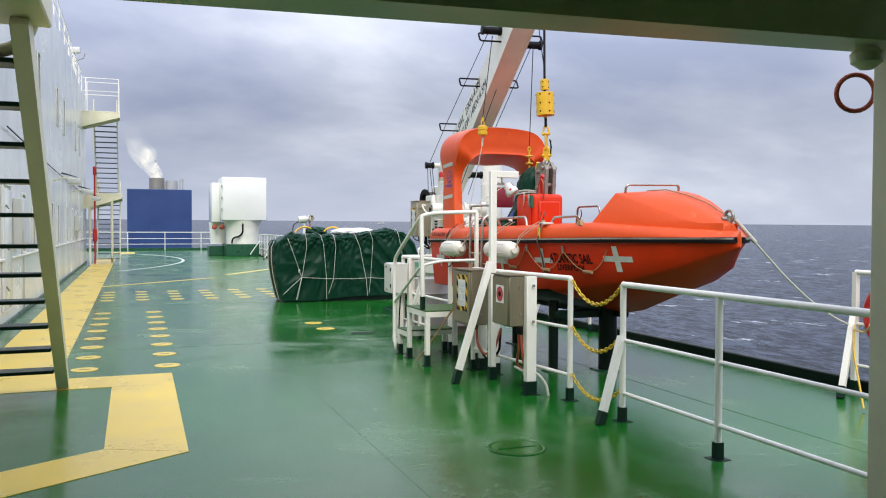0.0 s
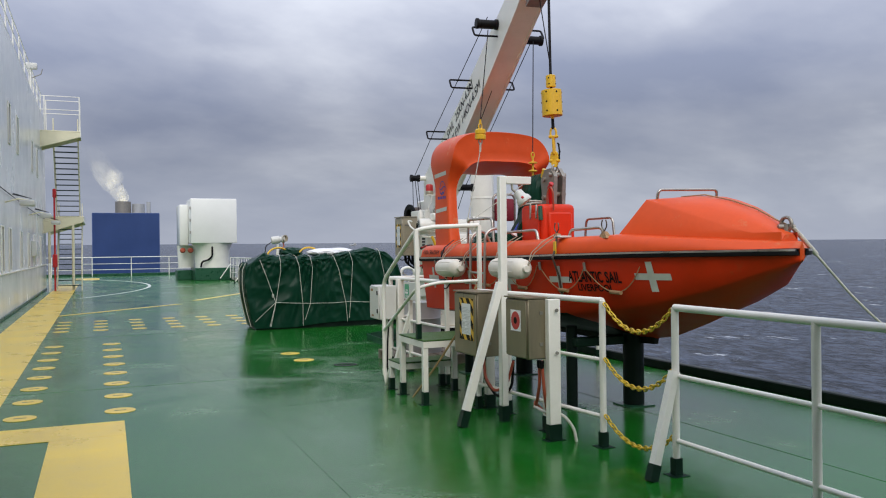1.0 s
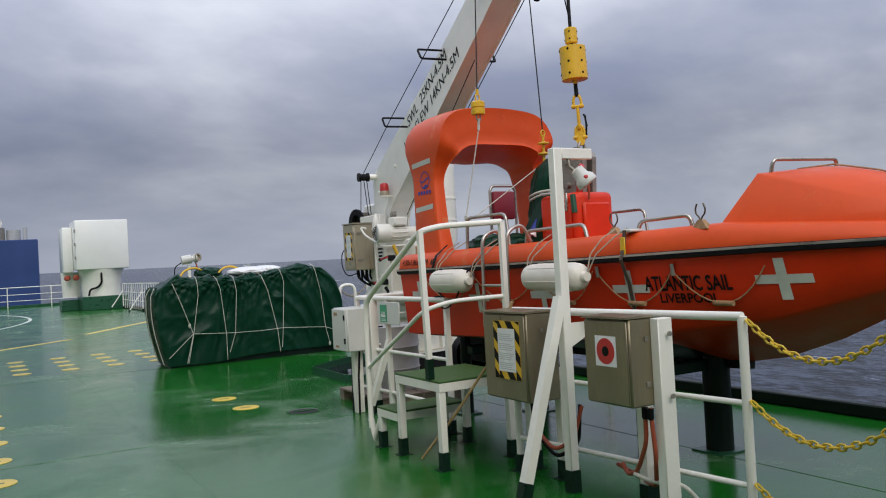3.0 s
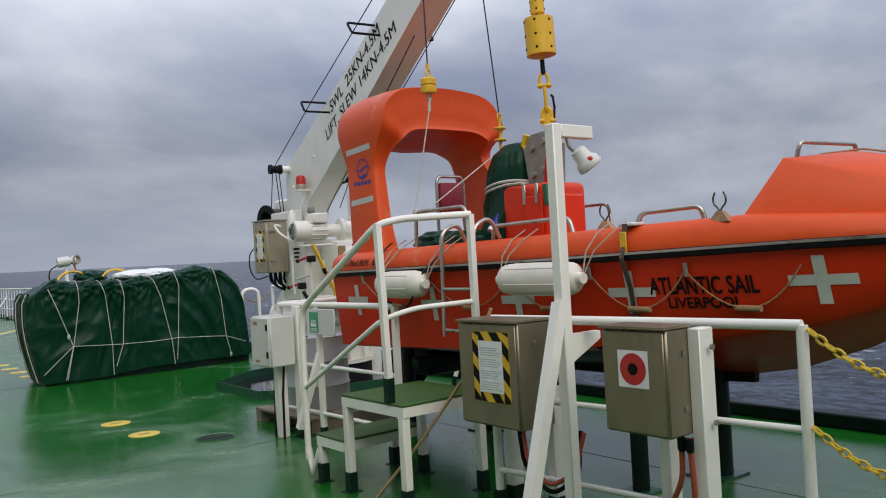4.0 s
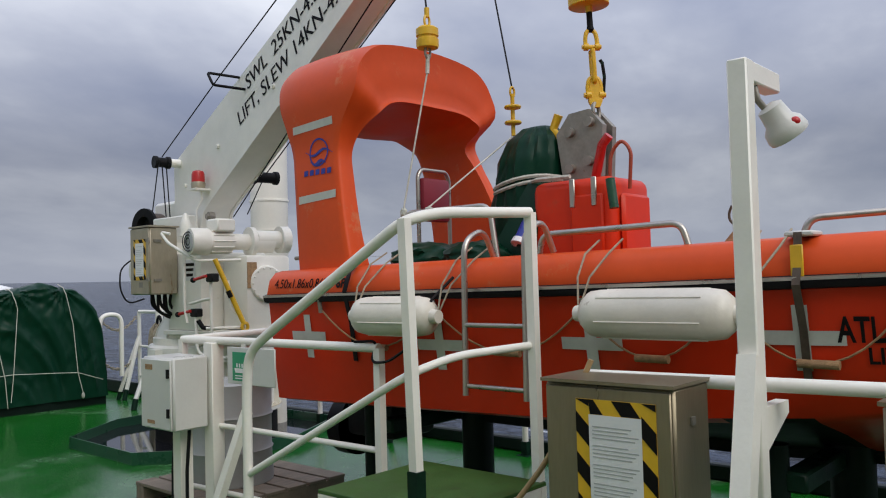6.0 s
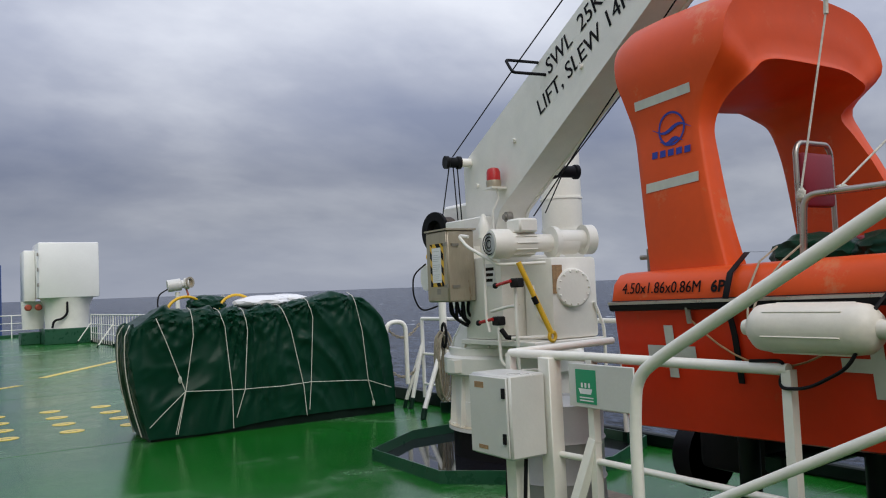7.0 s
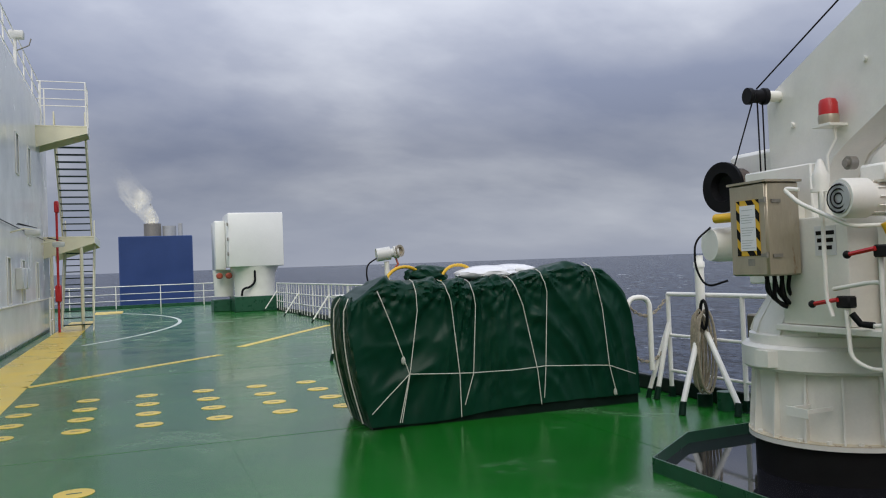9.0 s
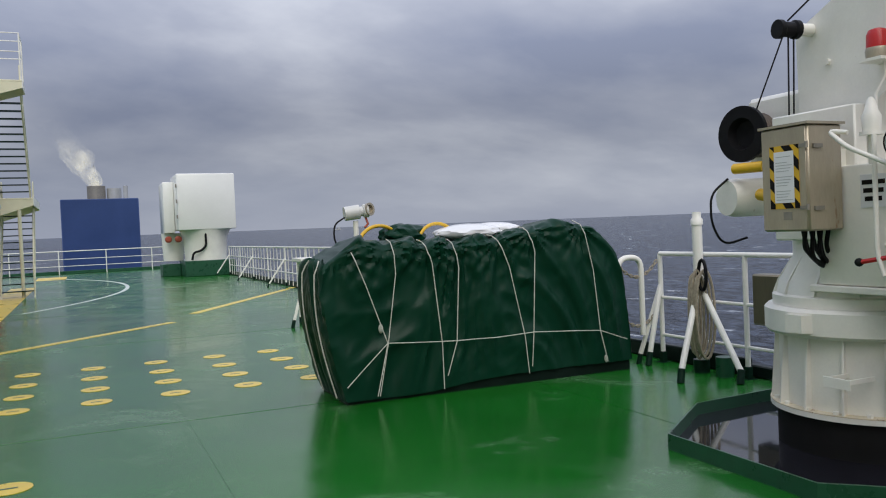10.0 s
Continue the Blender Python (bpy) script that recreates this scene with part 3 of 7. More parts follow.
# wall lamps on brackets, and the lashing wires to them
def wall_lamp(y):
    l = thing("wall_lamp", (WX, y, 2.6), "white floodlight with wire guard on deckhouse wall bracket", "lamp", "deckhouse lamps")
    part("bracket", tube([(WX, y, 2.62), (WX + 0.28, y, 2.70), (WX + 0.5, y, 2.66)], 0.018), M_CREAM, l)
    part("housing", box(WX + 0.3, WX + 0.62, y - 0.13, y + 0.13, 2.54, 2.67, 0.03, seg=2), M_LIGHTGREY, l)
    part("lens", box(WX + 0.33, WX + 0.59, y - 0.1, y + 0.1, 2.52, 2.539), M_PAPER, l)
    bm = bmesh.new()
    for k in range(3):
        tube([(WX + 0.2, y - 0.55 + 0.1 * k, 2.76 + 0.02 * k), (WX + 0.55, y - 0.1, 2.70)], 0.007, bm, 5)
    part("wires", bm, M_CABLE, l)
    return l


for y in (20.85, 27.7, 34.0):
    wall_lamp(y)
solid("wall_cable", tube(sag((WX + 0.05, 12.5, 2.98), (WX + 0.05, 34.5, 2.75), 0.05), 0.012, None, 6), M_CABLE, "dark cable run along the deckhouse wall", "cable")

# roof rail and roof light over the wall
r = thing("roof_rail", (WX, 20, WTOP + 0.1), "white tubular guard rail on the deckhouse roof edge", "railing")
for k in range(16):
    part("post", tube([(WX - 0.12, 8 + k * 1.85, WTOP + 0.1), (WX - 0.12, 8 + k * 1.85, WTOP + 1.15)], 0.022, None, 6), M_WHITE, r)
for z in (0.42, 0.78, 1.15):
    part("rail", tube([(WX - 0.12, 8, WTOP + z), (WX - 0.12, 35.9, WTOP + z)], 0.02, None, 6), M_WHITE, r)
for y, z in ((29.85, 7.5),):
    m = thing("mast_lamp", (WX - 0.05, y, WTOP + 0.1), "small white floodlight on a roof edge pole", "lamp")
    part("pole", tube([(WX - 0.05, y, WTOP + 0.1), (WX - 0.05, y, z)], 0.03), M_WHITE, m)
    part("head", box(WX - 0.2, WX + 0.15, y - 0.12, y + 0.12, z, z + 0.2, 0.04, seg=2), M_LIGHTGREY, m)
    part("arm", tube([(WX - 0.05, y, z - 0.3), (WX + 0.25, y, z - 0.15), (WX + 0.3, y, z + 0.02)], 0.015), M_GALV, m)


# ---- stairs ----
def stair(name, x0, x1, foot, top, steps, mat, label, rails=True, stringer=0.17, width=0.02):
    """foot, top: (y, z) of the flight's ends."""
    s = thing(name, ((x0 + x1) / 2, foot[0], foot[1]), label, "stairs")
    (ya, za), (yb, zb) = foot, top
    run = Vector((0, yb - ya, zb - za)).normalized()
    nrm = Vector((0, -run.z, run.y)) * stringer / 2
    for x in (x0, x1):
        c = [Vector((x, ya, za)) - nrm, Vector((x, ya, za)) + nrm, Vector((x, yb, zb)) + nrm, Vector((x, yb, zb)) - nrm]
        c[0].z = c[1].z = za + 0.005
        bm = loft([[p + Vector((dx, 0, 0)) for p in c] for dx in (-width, width)])
        part("stringer", bm, mat, s)
    for k in range(1, steps + 1):
        t = k / (steps + 1)
        y, z = ya + (yb - ya) * t, za + (zb - za) * t
        part("tread", box(x0 + width + 0.001, x1 - width - 0.001, y - 0.11, y + 0.11, z - 0.03, z, 0.006), M_BOOT, s, "dark grating tread")
    if rails:
        for x in (x0, x1):
            h = Vector((0, 0, 0.9))
            part("handrail", tube([Vector((x, ya, za + 0.1)), Vector((x, ya, za)) + h, Vector((x, yb, zb)) + h, Vector((x, yb, zb))], 0.02, None, 6, round_corners=0.15), mat, s)
            for t in (0.33, 0.66):
                p = Vector((x, ya + (yb - ya) * t, za + (zb - za) * t))
                part("handrail_post", tube([p, p + h], 0.015, None, 6), mat, s)
    return s


stair("stairs", -1.28, -0.42, (34.4, 0.0), (36.6, 2.62), 12, M_CREAM, "cream steel ship stair with dark treads by deckhouse")
stair("stairs", -1.36, -0.50, (36.6, 2.75), (34.3, 5.75), 14, M_CREAM, "cream steel ship stair with dark treads by deckhouse")


def platform(x0, x1, y0, y1, z0, z1, label):
    p = thing("platform", ((x0 + x1) / 2, (y0 + y1) / 2, z0), label, "platform")
    part("plate", box(x0, x1, y0, y1, z1 - 0.05, z1, 0.008), M_CREAM, p)
    bm = loft([[(x0, y, z1 - 0.051), (x1, y, z1 - 0.051), (x1, y, z1 - 0.22), (x0, y, z0)] for y in (y0, y0 + 0.05)])
    part("bracket", bm, M_CREAM, p)
    bm = loft([[(x0, y, z1 - 0.051), (x1, y, z1 - 0.051), (x1, y, z1 - 0.22), (x0, y, z0)] for y in (y1 - 0.05, y1)])
    part("bracket", bm, M_CREAM, p)
    part("edge", box(x1, x1 + 0.02, y0, y1, z1 - 0.22, z1 + 0.02), M_WHITE, p)
    return p


platform(WX, -0.35, 34.6, 38.4, 2.2, 2.86, "cream steel landing half way up the stair")
platform(WX, -0.40, 33.2, 34.3, 5.35, 5.98, "cream steel upper landing beside the deckhouse roof")
r = thing("landing_rail", (-0.9, 34, 6.0), "white tubular rail round the upper landing", "railing")
for x, y in ((-0.42, 33.25), (-0.42, 34.25), (-1.6, 33.25), (-1.6, 34.25)):
    part("post", tube([(x, y, 5.98), (x, y, 7.25)], 0.022, None, 6), M_WHITE, r)
for z in (6.75, 7.25):
    part("rail", tube([(-1.7, 33.25, z), (-0.42, 33.25, z), (-0.42, 34.25, z), (-1.7, 34.25, z)], 0.014, None, 6), M_WHITE, r)
# landing supports, fire pipe
for x, y in ((-0.62, 34.65), (-1.45, 34.65)):
    solid("support_post", tube([(x - 0.1, y, 0), (x - 0.1, y, 2.7)], 0.05, None, 12), M_CREAM, "cream steel post under the stair landing", "post")
h = thing("fire_line", (-1.35, 34.2, 0), "red fire hydrant pipe with valve beside the stair", "pipe")
part("pipe", tube([(-1.35, 34.3, 0), (-1.35, 34.3, 3.9)], 0.035), M_RED, h)
part("valve", box(-1.43, -1.26, 34.15, 34.4, 0.9, 1.4, 0.03), M_RED, h)
part("upper_valve", box(-1.41, -1.28, 34.2, 34.4, 3.55, 3.9, 0.03), M_RED, h)
r = thing("stair_rail", (-1.55, 33.4, 0), "white rail section at the stair foot", "railing")
for y in (33.3, 34.0):
    part("post", tube([(-1.5, y, 0), (-1.5, y, 1.05)], 0.025, None, 6), M_WHITE, r)
for z in (0.4, 0.72, 1.05):
    part("rail", tube([(-1.5, 33.3, z), (-1.5, 34.0, z)], 0.02, None, 6), M_WHITE, r)

# nearer stair with its landing, beside the covered passage
stair("stairs", -1.45, -0.58, (7.06, 0.0), (4.15, 2.72), 11, M_CREAM, "cream steel stair with dark open treads", False, 0.2, 0.05)
solid("stair_landing", box(WX + 0.002, -0.43, 1.86, 4.36, 2.70, 2.95, 0.01), M_CREAM, "cream painted steel landing at the stair head", "landing", "structure")
solid("stair_handrail", tube([(-0.53, 4.40, 2.92), (-0.535, 4.40, 2.72), (-0.62, 4.40, 2.58), (-0.95, 4.40, 2.48)], 0.04, None, 10, round_corners=0.12), M_CREAM, "cream bent tubular handrail", "handrail")

# covered passage behind the start
solid("ceiling", box(WX + 0.002, 3.7, -7.9, 1.598, 2.66, 2.9), M_CREAM, "cream painted underside of the deck above", "ceiling", "structure")
solid("ceiling_beam", loft([[(WX + 0.004, y, 2.215), (3.50, y, 2.36), (3.50, y, 2.95), (WX + 0.004, y, 2.95)] for y in (1.60, 1.84)]), M_CREAM, "cream painted steel beam over the passage mouth", "beam", "structure")
solid("passage_post", box(3.40, 3.48, 1.64, 1.82, 0, 2.345, 0.012), M_CREAM, "cream painted square steel post", "post", "structure")
solid("wall_passage", box(3.56, 3.64, -7.9, 1.5, 0, 2.655), M_CREAM, "cream steel side wall of the passage", "wall", "structure")
solid("wall_passage_end", box(WX + 0.002, 3.555, -7.9, -7.8, 0.001, 2.655), M_CREAM, "cream steel end wall of the passage", "wall", "structure")
v = thing("wall_vent", (3.54, 1.1, 0.9), "dark louvred vent with pale slats on the passage wall", "vent")
part("backing", box(3.53, 3.558, 0.75, 1.48, 0.9, 2.5), M_BLACK, v)
for k in range(16):
    part("slat", box(3.50, 3.529, 0.76, 1.47, 0.93 + k * 0.098, 0.96 + k * 0.098), M_CREAM, v)
solid("coiled_hose", tube([(3.38 + 0.07 * math.cos(a), 1.90 - 0.05 * math.cos(a), 2.17 + 0.09 * math.sin(a)) for a in [2 * math.pi * k / 24 for k in range(24)]], 0.012, None, 12, True), M_REDHOSE, "coil of brown-red hose hanging on the passage post", "hose")
l = thing("passage_lamp", (3.15, 1.7, 2.2), "small cream dome lamp under the beam", "lamp")
part("dome", lathe((3.25, 1.72, 2.345), (0, 0, -1), [(0, 0.05), (0.03, 0.075), (0.07, 0.07), (0.1, 0.03)], 16), M_CREAM, l)

# ---- far end: funnel, ventilation house, rails ----
f = thing("ship_funnel", (2.4, 70, -1), "dark blue ship funnel casing with grey exhaust pipes", "funnel")
part("casing", box(-0.12, 4.95, 70, 76, -14, 4.51, 0.05), M_NAVY, f)
part("exhaust", lathe((2.25, 72.2, 4.51), (0, 0, 1), [(0, 0.62), (1.02, 0.62), (1.02, 0.5), (0.7, 0.45)], 24), M_GALV, f, "wide grey exhaust pipe")
part("exhaust", lathe((3.45, 72.4, 4.51), (0, 0, 1), [(0, 0.5), (0.85, 0.5), (0.85, 0.42), (0.6, 0.4)], 20), M_GREY, f, "grey exhaust pipe")
part("exhaust", lathe((4.2, 71.6, 4.51), (0, 0, 1), [(0, 0.16), (0.98, 0.16), (0.98, 0.12)], 14), M_GREY, f, "slim grey exhaust pipe")
f.location = (2.21, 70, -0.91)
solid("after_hull", box(-13, 6.2, 53.7, 130, -26.5, -4.0), M_HULLSIDE, "lower part of the ship beyond the deck end", "hull", "structure")

v = thing("ventilation_house", (5.6, 42.2, 0), "white box-shaped ventilation housing on round pedestal", "ventilator")
part("housing", box(4.47, 6.70, 41.5, 43.6, 1.84, 4.05, 0.05, seg=2), M_WALL, v)
part("side_housing", box(4.05, 4.468, 42.6, 44.3, 1.75, 3.8, 0.04, seg=2), M_WALL, v)
part("pedestal", lathe((5.6, 42.5, 0.62), (0, 0, 1), [(0, 0.82), (0.9, 0.86), (1.22, 1.0)], 28), M_WHITE, v)
part("side_pedestal", lathe((4.45, 43.6, 0.62), (0, 0, 1), [(0, 0.4), (1.13, 0.45)], 20), M_WHITE, v)
part("plinth", box(4.66, 6.6, 41.55, 43.5, 0.001, 0.62, 0.02), M_GREENPAINT, v, "dark green plinth")
part("side_plinth", box(3.95, 4.655, 43.0, 44.2, 0.001, 0.5, 0.02), M_GREENPAINT, v, "dark green plinth")
for x, y in ((4.55, 42.6), (4.2, 42.9)):
    part("motor", lathe((x, y, 1.5), (0, -1, 0), [(0, 0.02), (0, 0.13), (0.25, 0.13), (0.3, 0.08)], 14), M_REDHOSE, v, "dark red motor")
part("pipe", tube([(5.5, 41.62, 1.83), (5.5, 41.6, 1.2), (5.3, 41.6, 1.0), (5.0, 41.6, 0.95), (4.95, 41.62, 0.65)], 0.045, None, 12, round_corners=0.15), M_BLACK, v, "black cable pipe")
for z in (2.3, 2.9, 3.5):
    part("hinge", box(4.42, 4.47, 41.42, 41.5, z, z + 0.14), M_GALV, v)
v.location.x -= 0.13


def fence(name, pts, top, mids, label, group="", strut=None, r=0.022, boots=True, post_r=0.024, square=False, strut_len=0.5):
    """A guard rail: upright posts with boots and through rails. strut: the side to which stays lean."""
    a = Vector((*pts[0], 0))
    t = thing(name, a, label, "railing", group)
    for i, (x, y) in enumerate(pts):
        if boots:
            part("boot", box(x - post_r - 0.003, x + post_r + 0.003, y - post_r - 0.003, y + post_r + 0.003, 0.004, 0.11), M_BOOT, t, "dark green foot")
            part("foot_plate", box(x - 0.06, x + 0.06, y - 0.06, y + 0.06, 0.0, 0.0035), M_BOOT, t)
        part("post", tube([(x, y, 0.11 if boots else 0), (x, y, top)], post_r, None, 12, square=square), M_WHITE, t)
        if strut and i % 2 == 0:
            part("stay", tube([(x, y, top * 0.72), (x + strut[0] * strut_len, y + strut[1] * strut_len, 0.09)], post_r, None, 12, square=square), M_WHITE, t)
            part("stay_boot", tube([(x + strut[0] * strut_len * 0.985, y + strut[1] * strut_len * 0.985, 0.10), (x + strut[0] * strut_len * 1.09, y + strut[1] * strut_len * 1.09, 0.0)], post_r + 0.003, None, 12, square=square), M_BOOT, t, "dark green foot")
    for k, z in enumerate((top, *mids)):
        part("rail", tube([(x, y, z) for x, y in pts], r * (1.05 if k == 0 else 0.72), None, 12), M_WHITE, t)
    return t


fence("guard_rail", [(x, 53.3) for x in (-9, -6.8, -4.6, -2.4, -0.2, 2.0, 4.2, 6.15)], 1.15, (0.75, 0.4), "white tubular guard rail across the deck end", boots=False)
fence("guard_rail", [(6.18, y) for y in (22.0, 24.4, 26.8, 29.2, 31.6, 34, 36.4, 38.8, 41.2)], 1.12, (0.75, 0.4), "white tubular guard rail along the deck side", strut=(-1, 0))
rb = thing("rail_bars", (6.18, 31, 0), "slim upright white bars filling the guard rail", "railing")
for k in range(40):
    y = 22.3 + k * 0.47
    part("bar", tube([(6.18, y, 0.05), (6.18, y, 1.1)], 0.012, None, 5), M_WHITE, rb)
solid("rail_gangway", box(5.9, 6.2, 46, 53, 0.001, 0.1), M_GREENPAINT, "dark green deck step beside rail", "step")

# ---- rescue boat ----
STERN, BOW = 9.02, 4.34


def interp(table, s):
    for (a, va), (b, vb) in zip(table, table[1:]):
        if s <= b:
            t = (s - a) / (b - a)
            return va + (vb - va) * t
    return table[-1][1]


def boat_x(s):
    return 4.66 + 0.14 * s


HALF = [(0, 0.92), (0.2, 0.945), (0.5, 0.94), (0.62, 0.885), (0.72, 0.80), (0.82, 0.655), (0.9, 0.46), (0.96, 0.25), (0.985, 0.14), (1, 0.03)]
BELT = [(0, 1.315), (0.5, 1.345), (0.8, 1.375), (1, 1.385)]
KEEL = [(0, 0.62), (0.55, 0.60), (0.66, 0.63), (0.72, 0.68), (0.8, 0.815), (0.86, 0.95), (0.92, 1.13), (1, 1.345)]
CHINE_Z = [(0, 0.755), (0.4, 0.80), (0.62, 0.88), (0.8, 1.0), (0.9, 1.14), (1, 1.355)]
CHINE_W = [(0, 0.86), (0.4, 0.865), (0.62, 0.80), (0.8, 0.585), (0.9, 0.36), (1, 0.022)]
TOP = [(0, 1.485), (0.5, 1.52), (0.75, 1.55), (1, 1.47)]


def hull_x(y, z):
    """Port side of the hull between chine and belt."""
    s = (STERN - y) / (STERN - BOW)
    t = (z - interp(CHINE_Z, s)) / (interp(BELT, s) - interp(CHINE_Z, s))
    t = min(max(t, 0), 1)
    return boat_x(s) - (interp(CHINE_W, s) + (interp(HALF, s) - interp(CHINE_W, s)) * t)


STATIONS = [0, 0.1, 0.2, 0.3, 0.4, 0.5, 0.55, 0.62, 0.66, 0.7, 0.72, 0.75, 0.8, 0.82, 0.86, 0.9, 0.93, 0.96, 0.975, 0.985, 0.993, 1.0]


def side_rings(points):
    """Rings down one side and up the other from (half width, z) at each station."""
    rings = []
    for s in STATIONS:
        y = STERN - s * (STERN - BOW)
        if s == 0:
            y -= 0.0
        p = points(s)
        rings.append([(boat_x(s) - w, y, z) for w, z in p] + [(boat_x(s) + w, y, z) for w, z in reversed(p) if w > 1e-6])
    return rings


boat = thing("rescue_boat", (4.7, 7.0, 0.6), "orange glassfibre rescue boat hung over its cradle", "boat")


def topside(s):
    h, c, tz = interp(HALF, s), interp(CHINE_W, s), interp(TOP, s)
    bz, cz = interp(BELT, s), interp(CHINE_Z, s)
    inner = max(h - 0.2, 0.004)
    floor = tz - 0.22 if s < 0.6 else tz - 0.006
    k = interp(KEEL, s)
    return [(0.0, k), (c * 0.5, k * 0.40 + cz * 0.60 - 0.02), (c * 0.9, k * 0.08 + cz * 0.92 - 0.01), (c, cz), (c + (h - c) * 0.5, cz + (bz - cz) * 0.5), (h, bz), (h + 0.012, bz + 0.035), (h - 0.008, tz - 0.055), (max(h - 0.05, 0.01), tz - 0.012), (max(h - 0.1, 0.008), tz), (inner, tz), (inner * 0.98, floor), (inner * 0.5, floor)]


hull = part("hull", loft(side_rings(topside)), M_ORANGE, boat)
hull.data.set_sharp_from_angle(angle=radians(55))
# shade painted black below the chine aft of the forefoot, faded and lit gunwale above the belt
hull.data.materials.append(M_HULLBLACK)
hull.data.materials.append(M_FADED_LIT)
for f in hull.data.polygons:
    c = f.center + ORIGIN[boat]
    s = (STERN - c.y) / (STERN - BOW)
    if 0 < s < 0.63 and c.z < interp(CHINE_Z, s) - 0.015 and abs(f.normal.y) < 0.9:
        f.material_index = 1
    elif c.z > interp(BELT, min(max(s, 0), 1)) + 0.02 and 0 < s < 1:
        f.material_index = 2
part("keel_strip", loft([[(boat_x(s) + dx, STERN - s * (STERN - BOW) + 0.0, interp(KEEL, s) + dz) for dx, dz in ((-0.03, 0.01), (-0.02, -0.05), (0.02, -0.05), (0.03, 0.01))] for s in (0.02, 0.3, 0.5, 0.66)]), M_HULLBLACK, boat, "dark keel strip")
# rubbing belt
for side in (-1, 1):
    rail_pts = [Vector((boat_x(s) + side * (interp(HALF, s) + 0.012), STERN - s * (STERN - BOW), interp(BELT, s) + 0.012)) for s in STATIONS]
    bm = loft([[p + Vector((side * dx, 0, dz)) for dx, dz in ((-0.02, -0.026), (0.018, -0.022), (0.026, 0), (0.018, 0.022), (-0.02, 0.026))] for p in rail_pts])
    part("rubbing_belt", bm, M_BLACK, boat, "black rubber rubbing belt")
    bm = loft([[p + Vector((side * dx, 0, dz)) for dx, dz in ((0.01, 0.022), (0.030, 0.018), (0.030, 0.006), (0.01, 0.004))] for p in rail_pts])
    part("belt_strip", bm, M_STEEL, boat, "thin metal strip on the belt")
part("stern_belt", box(boat_x(0) - 0.93, boat_x(0) + 0.93, STERN, STERN + 0.03, 1.30, 1.35, 0.01), M_BLACK, boat, "black rubber belt across the stern")

# fore cover
HOOD = [(5.56, 0.67, 0.66, 1.552, 1.556), (5.435, 0.617, 0.49, 1.822, 1.845), (5.25, 0.55, 0.435, 1.765, 1.852), (5.0, 0.42, 0.36, 1.68, 1.79), (4.78, 0.30, 0.27, 1.595, 1.705), (4.62, 0.19, 0.18, 1.545, 1.615), (4.45, 0.08, 0.07, 1.495, 1.525)]
rings = []
for y, wb, ws, zs, zc in HOOD:
    x, zb = boat_x((STERN - y) / (STERN - BOW)), 1.47
    half_ring = [(wb, zb), (wb - 0.005, zb + 0.07), (ws + 0.004, zs - 0.012), (ws - 0.012, zs + 0.004), (ws * 0.72, zs + 0.62 * (zc - zs)), (ws * 0.4, zs + 0.92 * (zc - zs)), (0.0, zc)]
    rings.append([(x - w, y, z) for w, z in half_ring] + [(x + w, y, z) for w, z in reversed(half_ring[:-1])])
part("fore_cover", loft(rings), M_FADED_LIT, boat, "orange moulded fore cover").data.set_sharp_from_angle(angle=radians(24))
part("cover_rail", tube([(4.375, 5.41, 1.82), (4.375, 5.39, 1.905), (4.96, 5.375, 1.915), (4.96, 5.385, 1.83)], 0.012, None, 12, round_corners=0.05), M_STEEL, boat, "bent steel grab rail")
part("cover_rope", tube([(4.62, 5.41, 1.852), (4.70, 5.22, 1.858), (4.78, 5.0, 1.80), (4.83, 4.8, 1.725), (4.86, 4.62, 1.63), (4.86, 4.54, 1.6)], 0.006, None, 6), M_BROWNROPE, boat, "thin brown line")
# bow bitt
bm = lathe((4.84, 4.52, 1.50), (0, 0, 1), [(0, 0.05), (0.02, 0.05), (0.03, 0.03), (0.1, 0.03)], 12)
tube([(4.78, 4.54, 1.58), (4.90, 4.50, 1.58)], 0.018, bm)
tube([(4.84, 4.52 + 0.05 * math.cos(a), 1.6 + 0.05 * math.sin(a)) for a in [k * math.pi / 6 for k in range(12)]], 0.014, bm, 8, True)
part("bow_bitt", bm, M_GALV, boat, "rusty bow mooring bitt")

# arch at the stern
ARCH = [((3.86, 1.46), (4.0, 1.46), 8.34, 8.90), ((3.87, 1.7), (3.99, 1.7), 8.38, 8.93), ((3.89, 2.0), (4.0, 2.0), 8.42, 8.97), ((3.905, 2.17), (4.01, 2.15), 8.44, 9.0), ((3.895, 2.32), (4.035, 2.27), 8.44, 9.04), ((3.885, 2.47), (4.085, 2.36), 8.43, 9.08), ((3.925, 2.62), (4.16, 2.41), 8.43, 9.11), ((4.03, 2.73), (4.25, 2.43), 8.43, 9.11), ((4.2, 2.78), (4.36, 2.435), 8.43, 9.11), ((4.52, 2.80), (4.52, 2.435), 8.43, 9.11)]
AX = 4.52
SETBACK = [(1.46, 0.10), (1.7, 0.12), (2.0, 0.14), (2.17, 0.14), (2.32, 0.09), (2.47, 0.0), (2.9, 0.0)]
WAIST = [(1.46, -0.12), (1.7, -0.06), (2.0, 0.03), (2.17, 0.09), (2.32, 0.14), (2.47, 0.0), (2.9, 0.0)]
ARCH += [((2 * AX - o[0], o[1]), (2 * AX - i[0], i[1]), a + interp(WAIST, o[1]), b) for o, i, a, b in reversed(ARCH[:-1])]
ARCH[:9] = [(o, i, a + interp(SETBACK, o[1]), b) for o, i, a, b in ARCH[:9]]
rings = []
